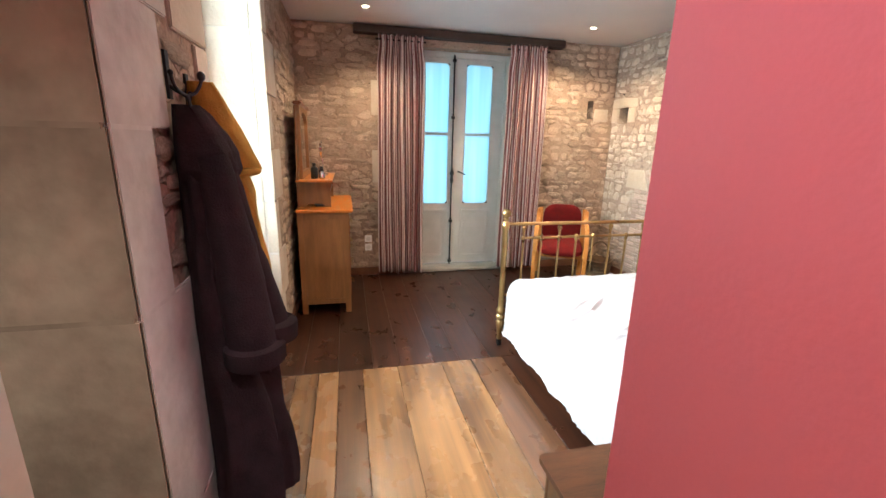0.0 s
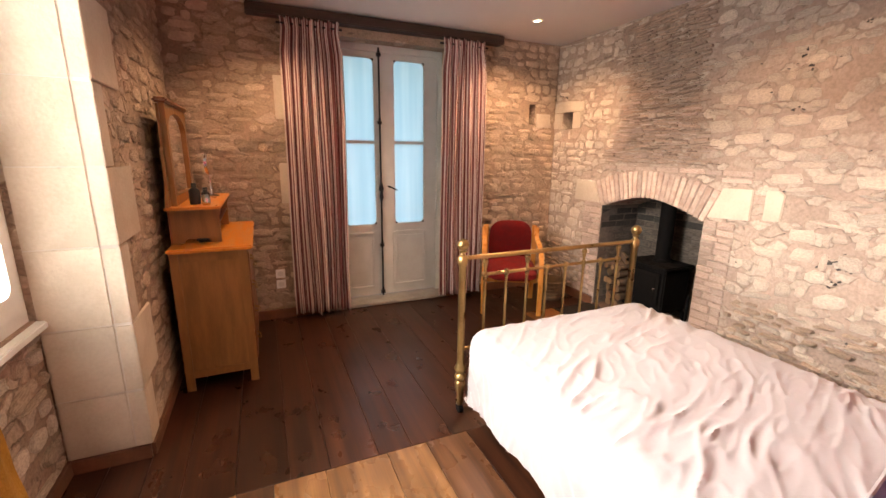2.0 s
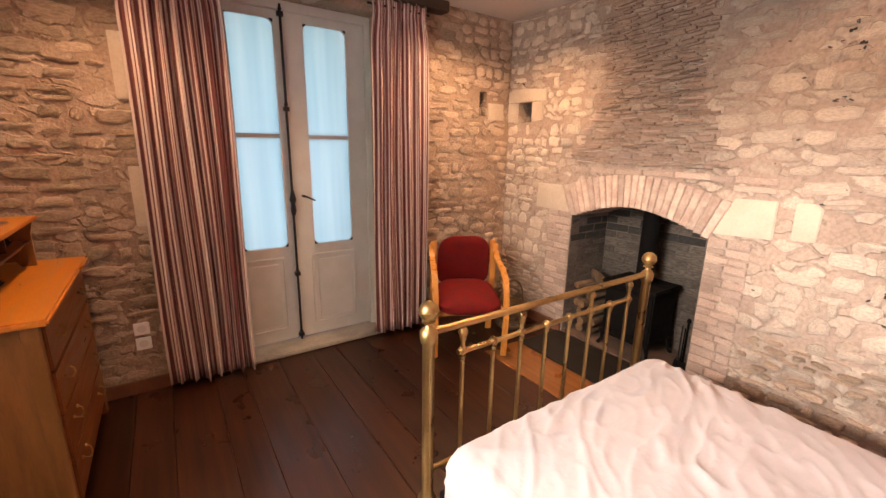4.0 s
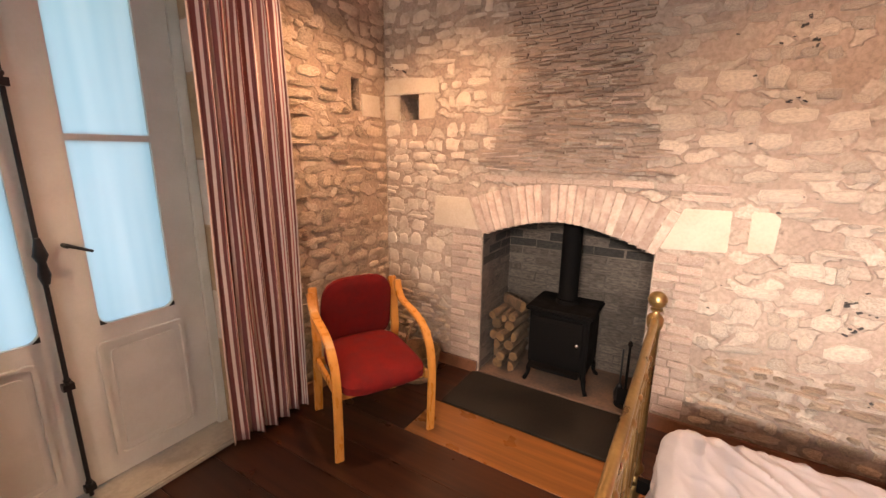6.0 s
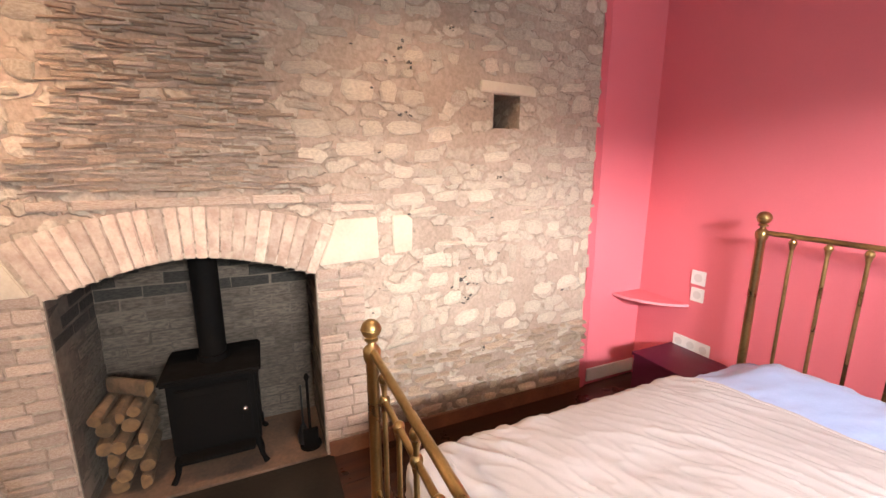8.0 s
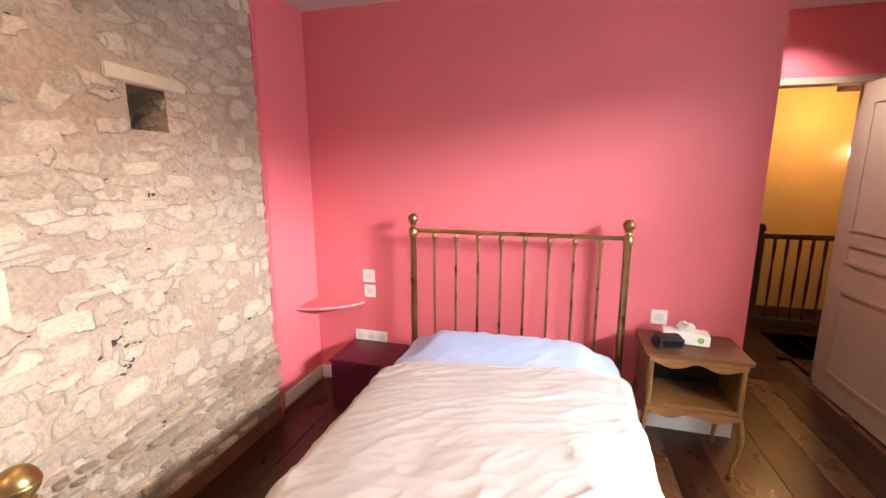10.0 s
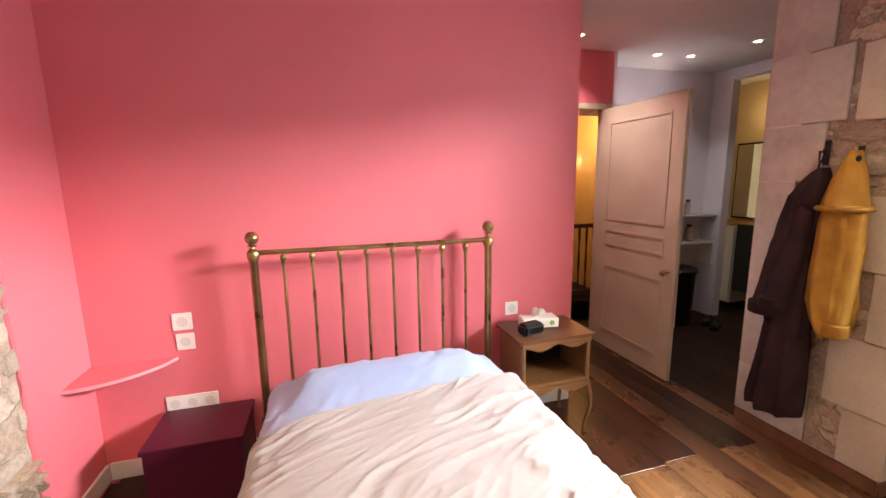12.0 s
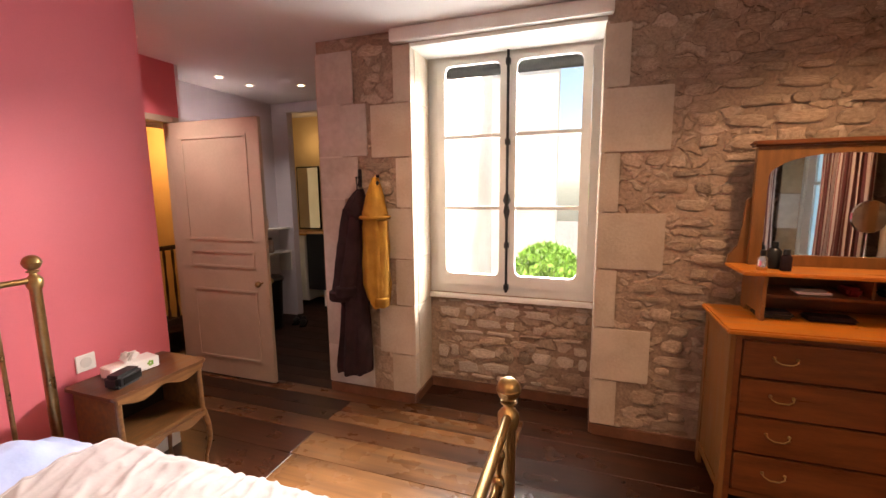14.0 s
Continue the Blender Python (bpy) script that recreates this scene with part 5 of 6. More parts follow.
tube(bm, [(XW + 0.19, 1.35, 0.95), (XW + 0.215, 1.37, 0.80), (XW + 0.22, 1.41, 0.745), (XW + 0.22, 1.45, 0.80), (XW + 0.20, 1.46, 0.95)], 0.012, 8)
part("belt", bm, "coat_dark", robe, "looped cloth belt", smooth=True)
fl = thing("mustard_fleece", (0, 0, 0), "mustard yellow hooded fleece hanging beside the dark gown", "fleece jacket")
garment(fl, "fleece_body", "coat_yellow", [(1.50, 1.59, 0.080, 0.13), (1.35, 1.595, 0.090, 0.175), (1.10, 1.60, 0.098, 0.20), (0.95, 1.605, 0.10, 0.205), (0.84, 1.61, 0.078, 0.185), (0.77, 1.615, 0.052, 0.15)], 6, 3.0)
garment(fl, "hood", "coat_yellow", [(1.705, 1.582, 0.012, 0.08), (1.65, 1.582, 0.038, 0.11), (1.56, 1.588, 0.068, 0.145), (1.46, 1.595, 0.092, 0.18), (1.43, 1.597, 0.096, 0.185)], 3, 1.0, amp=0.01)
bm = bmesh.new()
tube(bm, [(XW + 0.10 + 0.098 * math.cos(radians(a)), 1.597 + 0.104 * math.sin(radians(a)), 1.425) for a in range(-100, 101, 10)], 0.014, 8)
part("hood_rim", bm, "coat_yellow", fl, "thick rim of the hood", smooth=True)
sleeve(fl, "coat_yellow", [(XW + 0.11, 1.65, 1.40), (XW + 0.14, 1.66, 1.05), (XW + 0.14, 1.65, 0.80)], [0.05, 0.052, 0.042])

# ---- hearth, stove, logs, basket ----
setting("hearth_slab", boxes((2.85, XE - 0.004, 2.88, 4.01, 0.001, 0.014)), "slate", "dark slate hearth slab in front of the fireplace", bevel=0.004)
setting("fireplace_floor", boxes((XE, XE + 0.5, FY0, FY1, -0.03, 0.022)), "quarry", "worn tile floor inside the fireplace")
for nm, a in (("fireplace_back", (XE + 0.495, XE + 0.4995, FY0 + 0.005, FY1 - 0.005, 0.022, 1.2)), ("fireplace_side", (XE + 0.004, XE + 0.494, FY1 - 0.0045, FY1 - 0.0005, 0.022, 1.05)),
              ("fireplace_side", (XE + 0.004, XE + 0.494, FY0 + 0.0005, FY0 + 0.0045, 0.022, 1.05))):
    setting(nm, boxes(a), "lining", "sooty mortar inside the fireplace, darkened for shade")
stove = thing("wood_stove", (3.55, 3.43, 0.022), "black cast iron wood stove with flue in the brick fireplace", "stove")
part("firebox", boxes((-0.16, 0.16, -0.20, 0.20, 0.13, 0.53)), "iron", stove, bevel=0.012)
part("top_plate", boxes((-0.19, 0.19, -0.225, 0.225, 0.53, 0.56)), "iron", stove, bevel=0.010)
dr = part("stove_door", boxes((-0.182, -0.161, -0.165, 0.165, 0.20, 0.50)), "iron", stove, bevel=0.006)
part("door_glass", boxes((-0.186, -0.1825, -0.125, 0.125, 0.26, 0.46)), "iron", dr, "dark stove window", bevel=0.001)
bm = bmesh.new()
rod(bm, (-0.205, -0.14, 0.36), (-0.183, -0.14, 0.36), 0.006)
ball(bm, (-0.21, -0.14, 0.36), 0.014, 10, 8)
part("door_knob", bm, "chrome", dr, "small metal knob", smooth=True)
part("ash_lip", boxes((-0.24, -0.161, -0.17, 0.17, 0.135, 0.155)), "iron", stove, bevel=0.005)
for sx in (-1, 1):
    for sy in (-1, 1):
        bm = bmesh.new()
        tube(bm, [(sx * 0.13, sy * 0.17, 0.14), (sx * 0.15, sy * 0.19, 0.09), (sx * 0.15, sy * 0.195, 0.04), (sx * 0.17, sy * 0.215, 0.0)], [0.022, 0.018, 0.013, 0.016], 8)
        part("leg", bm, "iron", stove, smooth=True)
bm = bmesh.new()
rod(bm, (0.03, 0, 0.56), (0.03, 0, 1.4), 0.065, seg=24)
rod(bm, (0.03, 0, 0.555), (0.03, 0, 0.59), 0.078, seg=24)
part("flue_pipe", bm, "iron", stove, "black flue pipe", smooth=True)


def log(x, y, z, r, length, rz, seed, split):
    rnd = random.Random(seed)
    t = thing("log", pose(x, y, z, 0, 90, rz), "split firewood log stacked beside the stove", "log", "firewood logs")
    n = 12
    outline = []
    for k in range(n):
        a = 2 * math.pi * k / n
        rr = r * rnd.uniform(0.9, 1.08)
        px, py = rr * math.cos(a), rr * math.sin(a)
        if split and py > 0:
            py *= 0.25
        outline.append((px, py))
    bm = bmesh.new()
    a = [bm.verts.new((u, v, -length / 2)) for u, v in outline]
    b = [bm.verts.new((u, v, length / 2)) for u, v in outline]
    for k in range(n):
        bm.faces.new((a[k], a[(k + 1) % n], b[(k + 1) % n], b[k]))
    bm.faces.new(a[::-1])
    bm.faces.new(b)
    part("bark", bm, "log_bark", t, "rough bark")
    for z0, z1 in ((-length / 2 - 0.003, -length / 2 - 0.0005), (length / 2 + 0.0005, length / 2 + 0.003)):
        bm = bmesh.new()
        f0 = [bm.verts.new((u * 0.93, v * 0.93, z0)) for u, v in outline]
        f1 = [bm.verts.new((u * 0.93, v * 0.93, z1)) for u, v in outline]
        bm.faces.new(f0[::-1])
        bm.faces.new(f1)
        for k in range(n):
            bm.faces.new((f0[k], f0[(k + 1) % n], f1[(k + 1) % n], f1[k]))
        part("cut_end", bm, "log_wood", t, "pale cut end")


rnd = random.Random(5)
z = 0.022
for row in range(6):
    rr = [0.040, 0.045, 0.038, 0.044, 0.040, 0.036][row]
    z += rr
    for k in range(2 if row % 2 == 0 else 3):
        cnt = 2 if row % 2 == 0 else 3
        r = rr * (1.0 if cnt == 2 else 0.78)
        y = 3.83 + (k - (cnt - 1) / 2) * (0.098 if cnt == 2 else 0.072)
        log(3.54 + rnd.uniform(-0.03, 0.03), y, z, r, 0.27, rnd.uniform(-5, 5), row * 7 + k, (row + k) % 3 == 0)
    z += rr * 0.86
log(3.50, 3.80, z + 0.055, 0.042, 0.22, 55, 90, True)
ts = thing("fire_tool_stand", (3.42, 2.985, 0.022), "black iron fire tool stand with brush and shovel", "fire tools")
bm = bmesh.new()
lathe(bm, [(0.06, 0), (0.06, 0.012), (0.012, 0.025), (0.008, 0.05), (0.008, 0.40), (0.016, 0.42), (0.008, 0.44)], seg=14)
part("stand", bm, "iron", ts, smooth=True)
bm = bmesh.new()
rod(bm, (0.0, 0.035, 0.14), (0, 0.035, 0.38), 0.006)
lathe(bm, [(0.03, 0.03), (0.034, 0.08), (0.012, 0.14)], (0, 0.035, 0), 12)
part("brush", bm, "black", ts, smooth=True)
bm = bmesh.new()
rod(bm, (-0.035, 0, 0.12), (-0.035, 0, 0.38), 0.005)
box(bm, -0.045, -0.03, -0.04, 0.04, 0.02, 0.13)
part("shovel", bm, "iron", ts, bevel=0.003)
bk = thing("wicker_basket", (3.03, 4.33, 0.0), "brown wicker basket with hoop handle behind the red chair", "basket")
bm = bmesh.new()
lathe(bm, [(0.12, 0), (0.13, 0.01), (0.155, 0.15), (0.16, 0.20), (0.165, 0.21), (0.155, 0.215), (0.148, 0.20), (0.12, 0.02), (0.001, 0.018)], seg=28)
part("bowl", bm, "wicker", bk, smooth=True)
for z in (0.04, 0.08, 0.12, 0.16, 0.205):
    bm = bmesh.new()
    rr = 0.133 + 0.155 * z
    tube(bm, [(rr * math.cos(2 * math.pi * k / 28), rr * math.sin(2 * math.pi * k / 28), z + 0.003 * (k % 2)) for k in range(29)], 0.007, 6)
    part("woven_band", bm, "wicker", bk, smooth=True)
bm = bmesh.new()
tube(bm, [(0.155 * math.cos(radians(a)), 0.0, 0.19 + 0.24 * math.sin(radians(a))) for a in range(0, 181, 12)], 0.009, 8)
part("handle", bm, "wicker", bk, "bent cane hoop handle", smooth=True)

# ---- open room door ----
door = thing("door_2", pose(-0.345, -0.335, 0.012, 0, 0, 90.5), "cream panelled room door standing open", "door")
door["kind"] = "structure"
part("leaf", boxes((0.0, 0.93, -0.018, 0.018, 0.0, 2.18)), "door_leaf", door, "cream painted leaf", bevel=0.003)
for s in (-1, 1):
    for z0, z1 in ((0.16, 0.79), (0.97, 1.12), (1.20, 2.06)):
        part("moulding", plate(loop_rect(0.12, 0.81, z0, z1), [loop_rect(0.145, 0.785, z0 + 0.025, z1 - 0.025)], 0.006), "door_leaf", door, bevel=0.0025, m=pose(0, 0.018 if s > 0 else -0.024, 0))
bm = bmesh.new()
for s in (-1, 1):
    rod(bm, (0.87, s * 0.018, 0.86), (0.87, s * 0.055, 0.86), 0.008)
    ball(bm, (0.87, s * 0.07, 0.86), 0.026, 14, 10)
part("door_knob", bm, "brass", door, "round brass door knob", smooth=True)
setting("door_lining", boxes((-0.43, -0.37, DY - 0.12, DY, 0, 2.25), (0.45, PX, DY - 0.12, DY, 0, 2.25), (-0.37, 0.45, DY - 0.12, DY, 2.20, 2.25)), "door_leaf", "cream painted door lining", bevel=0.003)

# ---- landing beyond the door ----
ban = thing("banister", (0, 0, 0), "dark wooden stair banister on the landing", "banister")
for k in range(9):
    bm = bmesh.new()
    x = -0.45 - 0.11 * k
    lathe(bm, [(0.016, 0.08), (0.018, 0.12), (0.010, 0.25), (0.016, 0.45), (0.010, 0.65), (0.017, 0.85), (0.014, 0.93)], (x, -1.75, 0), 8)
    part("baluster", bm, "beam", ban, smooth=True)
part("handrail", boxes((-1.45, -0.40, -1.785, -1.715, 0.93, 0.98)), "beam", ban, bevel=0.012)
part("base_rail", boxes((-1.45, -0.40, -1.785, -1.715, 0.0, 0.08)), "beam", ban, bevel=0.005)
bm = bmesh.new()
lathe(bm, [(0.045, 0), (0.045, 0.95), (0.03, 0.98), (0.05, 1.03), (0.03, 1.08)], (-0.42, -1.75, 0), 12)
part("newel_post", bm, "beam", ban, smooth=True)
sc = thing("wall_candle_lamp", (-1.50, -2.497, 1.75), "iron wall lamp with two lit candle bulbs", "wall lamp")
bm = bmesh.new()
box(bm, -0.02, 0.02, 0, 0.012, -0.06, 0.06)
for s in (-1, 1):
    tube(bm, [(0, 0.01, 0), (s * 0.04, 0.05, -0.05), (s * 0.08, 0.08, -0.03), (s * 0.09, 0.09, 0.03)], 0.006, 6)
part("bracket", bm, "wrought", sc, smooth=True)
for s in (-1, 1):
    bm = bmesh.new()
    rod(bm, (s * 0.09, 0.09, 0.03), (s * 0.09, 0.09, 0.12), 0.014)
    part("candle", bm, "bulb", sc, "glowing candle tube", smooth=True)
lamp("landing_lamp", "POINT", pose(-1.0, -1.9, 2.2), 11, (1.0, 0.52, 0.18), radius=0.06)

# ---- hall and bathroom ----
hs = thing("hall_shelf", (0, 0, 0), "white shelf unit with small jars in the hall", "shelf")
for z in (0.845, 1.145):
    part("board", boxes((HALL_W + 0.002, -1.55, HALL_S + 0.002, HALL_S + 0.19, z, z + 0.022)), "white", hs, "white shelf board", bevel=0.003)
part("bracket", boxes((HALL_W + 0.002, HALL_W + 0.02, HALL_S + 0.002, HALL_S + 0.18, 0.60, 0.843)), "white", hs)
for k, (x, z, r, h) in enumerate(((-1.63, 1.1675, 0.035, 0.10), (-1.73, 1.1675, 0.03, 0.14), (-1.64, 0.8675, 0.045, 0.12), (-1.78, 0.8675, 0.04, 0.16))):
    bottle("jar", x, HALL_S + 0.09, z, [(r * 0.8, 0), (r, 0.01), (r, h * 0.8), (r * 0.6, h)], "brick", "pale brown jar on the white hall shelf")
lb = thing("laundry_bin", (-1.50, -0.50, 0), "black tapered laundry bin in the hall", "bin")
bm = bmesh.new()
lathe(bm, [(0.13, 0), (0.15, 0.02), (0.175, 0.56), (0.18, 0.58)], seg=20)
part("body", bm, "black", lb, smooth=True)
bm = bmesh.new()
lathe(bm, [(0.19, 0.58), (0.195, 0.60), (0.17, 0.625), (0.03, 0.635)], seg=20)
part("lid", bm, "black", lb, smooth=True)
for k, (x, y, rz) in enumerate(((-1.78, -0.32, 20), (-1.74, -0.20, 30))):
    s = thing("shoe", pose(x, y, 0.002, 0, 0, rz), "dark shoe standing on the dark floorboards", "shoe", "pair of shoes")
    bm = bmesh.new()
    ball(bm, (0.04, 0, 0.045), 0.05, 14, 8, (1.4, 0.75, 0.7))
    ball(bm, (-0.06, 0, 0.05), 0.045, 14, 8, (1.2, 0.75, 0.95))
    part("upper", bm, "black", s, smooth=True)
    part("sole", boxes((-0.115, 0.115, -0.04, 0.04, 0, 0.014)), "iron", s, bevel=0.006)
setting("bathroom_back", boxes((-3.05, -2.95, -1.5, HALL_N, -0.03, CEIL), (-2.95, HALL_W - 0.1, -1.6, -1.5, -0.03, CEIL)), "warm_wall", "warm cream bathroom wall")
mc = thing("bathroom_mirror", (0, 0, 0), "tall rectangular mirror on the warm bathroom wall", "mirror")
part("mirror_frame", boxes((-2.95, -2.93, -1.12, -0.72, 1.05, 1.98)), "iron", mc, bevel=0.004)
part("mirror_glass", boxes((-2.929, -2.925, -1.10, -0.74, 1.07, 1.96)), "mirror", mc)
bc = thing("bathroom_cabinet", (0, 0, 0), "white bathroom cabinet with two drawers", "cabinet")
part("body", boxes((-2.94, -2.52, -1.10, -0.70, 0.06, 1.0)), "white", bc, bevel=0.004)
for z0, z1 in ((0.08, 0.50), (0.52, 0.96)):
    part("drawer_front", boxes((-2.519, -2.50, -1.09, -0.71, z0, z1)), "white", bc, bevel=0.003)
part("worktop", boxes((-2.945, -2.49, -1.12, -0.40, 1.001, 1.03)), "beech", bc, "pale wooden top", bevel=0.004)
part("end_leg", boxes((-2.94, -2.52, -0.44, -0.41, 0, 1.0)), "white", bc)
tw = thing("black_towel", (0, 0, 0), "black towel hanging from the bathroom worktop", "towel")
bm = bmesh.new()
for i in range(2):
    box(bm, -2.488 + 0.012 * i, -2.478 + 0.012 * i, -0.66 + 0.02 * i, -0.30, 0.24 + 0.05 * i, 1.03)
part("cloth", bm, "black", tw, bevel=0.004)
lamp("bathroom_lamp", "POINT", pose(-2.7, -0.75, 2.3), 0.9, (1.0, 0.68, 0.36), radius=0.08)

# ---- court outside ----
setting("annexe_face", boxes((-4.0, XW - 0.5, HALL_N + 0.501, HALL_N + 0.53, -3.0, CEIL + 0.6)), "facade", "pale stone outer wall of the annexe")
setting("ground", boxes((-60, -0.95, -40, 60, -3.1, -3.0)), "ground", "pale gravel court", )
fac = thing("court_building", (0, 0, 0), "pale stone building across the court with tiled roof", "building")
part("wall", boxes((-9.6, -9.0, -8, 2.25, -3, 5.4)), "facade", fac)
for y in (-4.2, -1.9):
    for z in (-1.9, 1.0):
        w = part("window_frame", boxes((-9.0, -8.96, y, y + 1.0, z, z + 1.6)), "white", fac, bevel=0.01)
        for a in (0.08, 0.53):
            part("pane", boxes((-8.959, -8.955, y + a, y + a + 0.39, z + 0.08, z + 1.52)), "iron", w, "dark window pane")
bm = bmesh.new()
vs = [bm.verts.new(p) for p in ((-8.6, -8.3, 5.3), (-8.6, 2.6, 5.3), (-12, 2.6, 7.2), (-12, -8.3, 7.2), (-8.6, -8.3, 5.45), (-8.6, 2.6, 5.45), (-12, 2.6, 7.35), (-12, -8.3, 7.35))]
for f in ((0, 1, 2, 3), (4, 7, 6, 5), (0, 4, 5, 1), (1, 5, 6, 2), (2, 6, 7, 3), (3, 7, 4, 0)):
    bm.faces.new([vs[k] for k in f])
part("roof", bm, "terracotta", fac)
lw = thing("low_outbuilding", (0, 0, 0), "low outbuilding with reddish tiled roof", "building")
part("wall", boxes((-20, -16, 3.0, 9.0, -3, 3.2)), "facade", lw)
bm = bmesh.new()
vs = [bm.verts.new(p) for p in ((-15.6, 2.7, 3.1), (-15.6, 9.3, 3.1), (-18, 9.3, 4.6), (-18, 2.7, 4.6), (-20.4, 2.7, 3.1), (-20.4, 9.3, 3.1))]
for f in ((0, 1, 2, 3), (3, 2, 5, 4), (0, 3, 4), (1, 5, 2), (0, 4, 5, 1)):
    bm.faces.new([vs[k] for k in f])
part("roof", bm, "terracotta", lw)


def foliage(parent, c, size, count, leaf, seed):
    rnd = random.Random(seed)
    verts, faces = [], []
    for _ in range(count):
        while True:
            p = Vector([rnd.uniform(-1, 1) for _ in range(3)])
            if 0.35 < p.length < 1 and noise.noise(p * 2.3 + Vector((seed, 0, 0))) > -0.25:
                break
        p = Vector((p.x * size[0], p.y * size[1], p.z * size[2])) + Vector(c)
        q = Euler([rnd.uniform(0, 6.28) for _ in range(3)]).to_matrix()
        s = leaf * rnd.uniform(0.6, 1.3)
        n0 = len(verts)
        for u, v in ((-1, 0), (0, -0.45), (1, 0), (0, 0.45)):
            verts.append(p + q @ Vector((u * s, v * s, 0.15 * s * abs(u))))
        faces.append((n0, n0 + 1, n0 + 2, n0 + 3))
    me = bpy.data.meshes.new("crown")
    me.from_pydata(verts, [], faces)
    me.materials.append(M["leaf"])
    ob = new("crown", me)
    ob.parent = parent
    tagged(ob, kind="stuff")


def bush(name, x, y, z0, c, size, count, leaf, seed, label):
    t = thing(name, (0, 0, 0), label, "tree" if name == "tree" else "bush")
    bm = bmesh.new()
    tube(bm, [(x, y, z0), (x + 0.02, y + 0.03, (z0 + c[2]) / 2), (x, y, c[2])], [0.12, 0.09, 0.05], 10)
    for k in range(5):
        a = k * 1.26
        tube(bm, [(x, y, c[2] - size[2] * 0.6), (x + size[0] * 0.4 * math.cos(a), y + size[1] * 0.4 * math.sin(a), c[2] + size[2] * 0.2)], [0.05, 0.02], 6)
    part("trunk", bm, "log_bark", t, smooth=True)
    foliage(t, c, size, count, leaf, seed)


bush("tree", -4.6, 2.42, -3.0, (-4.6, 2.42, 0.32), (0.7, 0.52, 0.42), 2600, 0.06, 2, "small bright green tree below the window")
bush("tree", -13.5, 4.2, -3.0, (-13.5, 4.2, 1.6), (1.8, 1.3, 1.7), 3500, 0.16, 6, "broad green tree beyond the court")

# ---- floorboards ----
def board(x0, x1, y0, y1, material, mesh_cache={}):
    bm = bmesh.new()
    box(bm, x0 + 0.0012, x1 - 0.0012, y0 + 0.001, y1 - 0.001, -0.025, 0.0)
    es = [e for e in bm.edges if all(v.co.z > -0.01 for v in e.verts)]
    bmesh.ops.bevel(bm, geom=es, offset=0.0018, segments=1, affect="EDGES")
    me = bpy.data.meshes.new("floorboard")
    bm.to_mesh(me)
    bm.free()
    me.materials.append(M[material])
    ob = new("floorboard", me)
    ob.parent = bpy.data.objects["floor"]


MID = {2, 5, 9}
XS_SOUTH = [-0.78, -0.60, -0.42, -0.29, -0.145, -0.015, 0.145, 0.385, 0.70, 0.92, 1.165, 1.40, 1.62, 1.86, 2.10, 2.31, 2.55, 2.80, 3.05, 3.31]
LIGHT = {3: 1, 4: 1, 6: 1, 7: 1, 8: 1}
XS_NORTH = [-0.42, -0.25, -0.02, 0.22, 0.41, 0.66, 0.84, 1.08, 1.33, 1.52, 1.78, 2.02, 2.26, 2.50, 2.85, 3.07, 3.31]
rnd = random.Random(21)
JOINT = 2.655
for k, (a, b) in enumerate(zip(XS_SOUTH, XS_SOUTH[1:])):
    if b <= XW + 0.01:
        board(a, b, WY0, WY1, "floor")
        continue
    s = YS if a > PX else -0.33
    if k in LIGHT:
        cut = 1.33 + 0.02 * (k % 2)
        board(a, b, s, cut, "floor")
        board(a, b, cut, JOINT, "floor_light")
    else:
        board(a, b, s, JOINT, "floor_mid" if k in MID else "floor")
for a, b in zip(XS_NORTH, XS_NORTH[1:]):
    if a == 2.50:
        board(a, b, JOINT, 4.05, "honey")
        board(a, b, 4.05, YN, "floor")
    elif a > 2.5:
        board(a, b, JOINT, 2.88, "floor")
        board(a, b, 4.01, YN, "floor")
    else:
        board(a, b, JOINT, YN, "floor")
x = -3.0
while x < XW:
    w = rnd.uniform(0.14, 0.22)
    board(x, min(x + w, XW), -1.5, HALL_N, "floor_hall")
    x += w
y = DY
x = -1.5
while x < 1.4:
    board(x, x + 0.2, -2.5, DY - 0.001 if x > -0.45 else HALL_S - 0.1, "floor_hall")
    x += 0.2

# ---- pieces of the stone walls ----
def stone_mesh(name, seed, material, n=10, rough=0.12, dome=0.35, square=0.5):
    """A stone of unit size: x and y across its face, z out of the wall."""
    rnd = random.Random(seed)
    ring = []
    for k in range(n):
        a = 2 * math.pi * (k + rnd.uniform(-0.25, 0.25)) / n
        c, s = math.cos(a), math.sin(a)
        q = (abs(c) ** (2 + 6 * square) + abs(s) ** (2 + 6 * square)) ** (-1 / (2 + 6 * square))
        r = 0.5 * q * (1 - rnd.uniform(0, rough))
        ring.append((r * c, r * s))
    verts = [(u, v, -0.6) for u, v in ring] + [(u * 1.0, v * 1.0, 0.45 + rnd.uniform(-0.1, 0.1)) for u, v in ring]
    verts += [(u * 0.80, v * 0.78, 0.85 + rnd.uniform(-dome, dome) * 0.5) for u, v in ring]
    verts += [(u * 0.35, v * 0.35, 1.0 + rnd.uniform(-dome, dome) * 0.4) for u, v in ring]
    faces = []
    for j in range(3):
        for k in range(n):
            a, b = j * n + k, j * n + (k + 1) % n
            faces.append((a, b, b + n, a + n))
    faces.append(tuple(range(3 * n, 4 * n)))
    me = bpy.data.meshes.new(name)
    me.from_pydata(verts, [], faces)
    me.materials.append(M[material])
    for p in me.polygons:
        p.use_smooth = True
    me.set_sharp_from_angle(angle=radians(38))
    return me


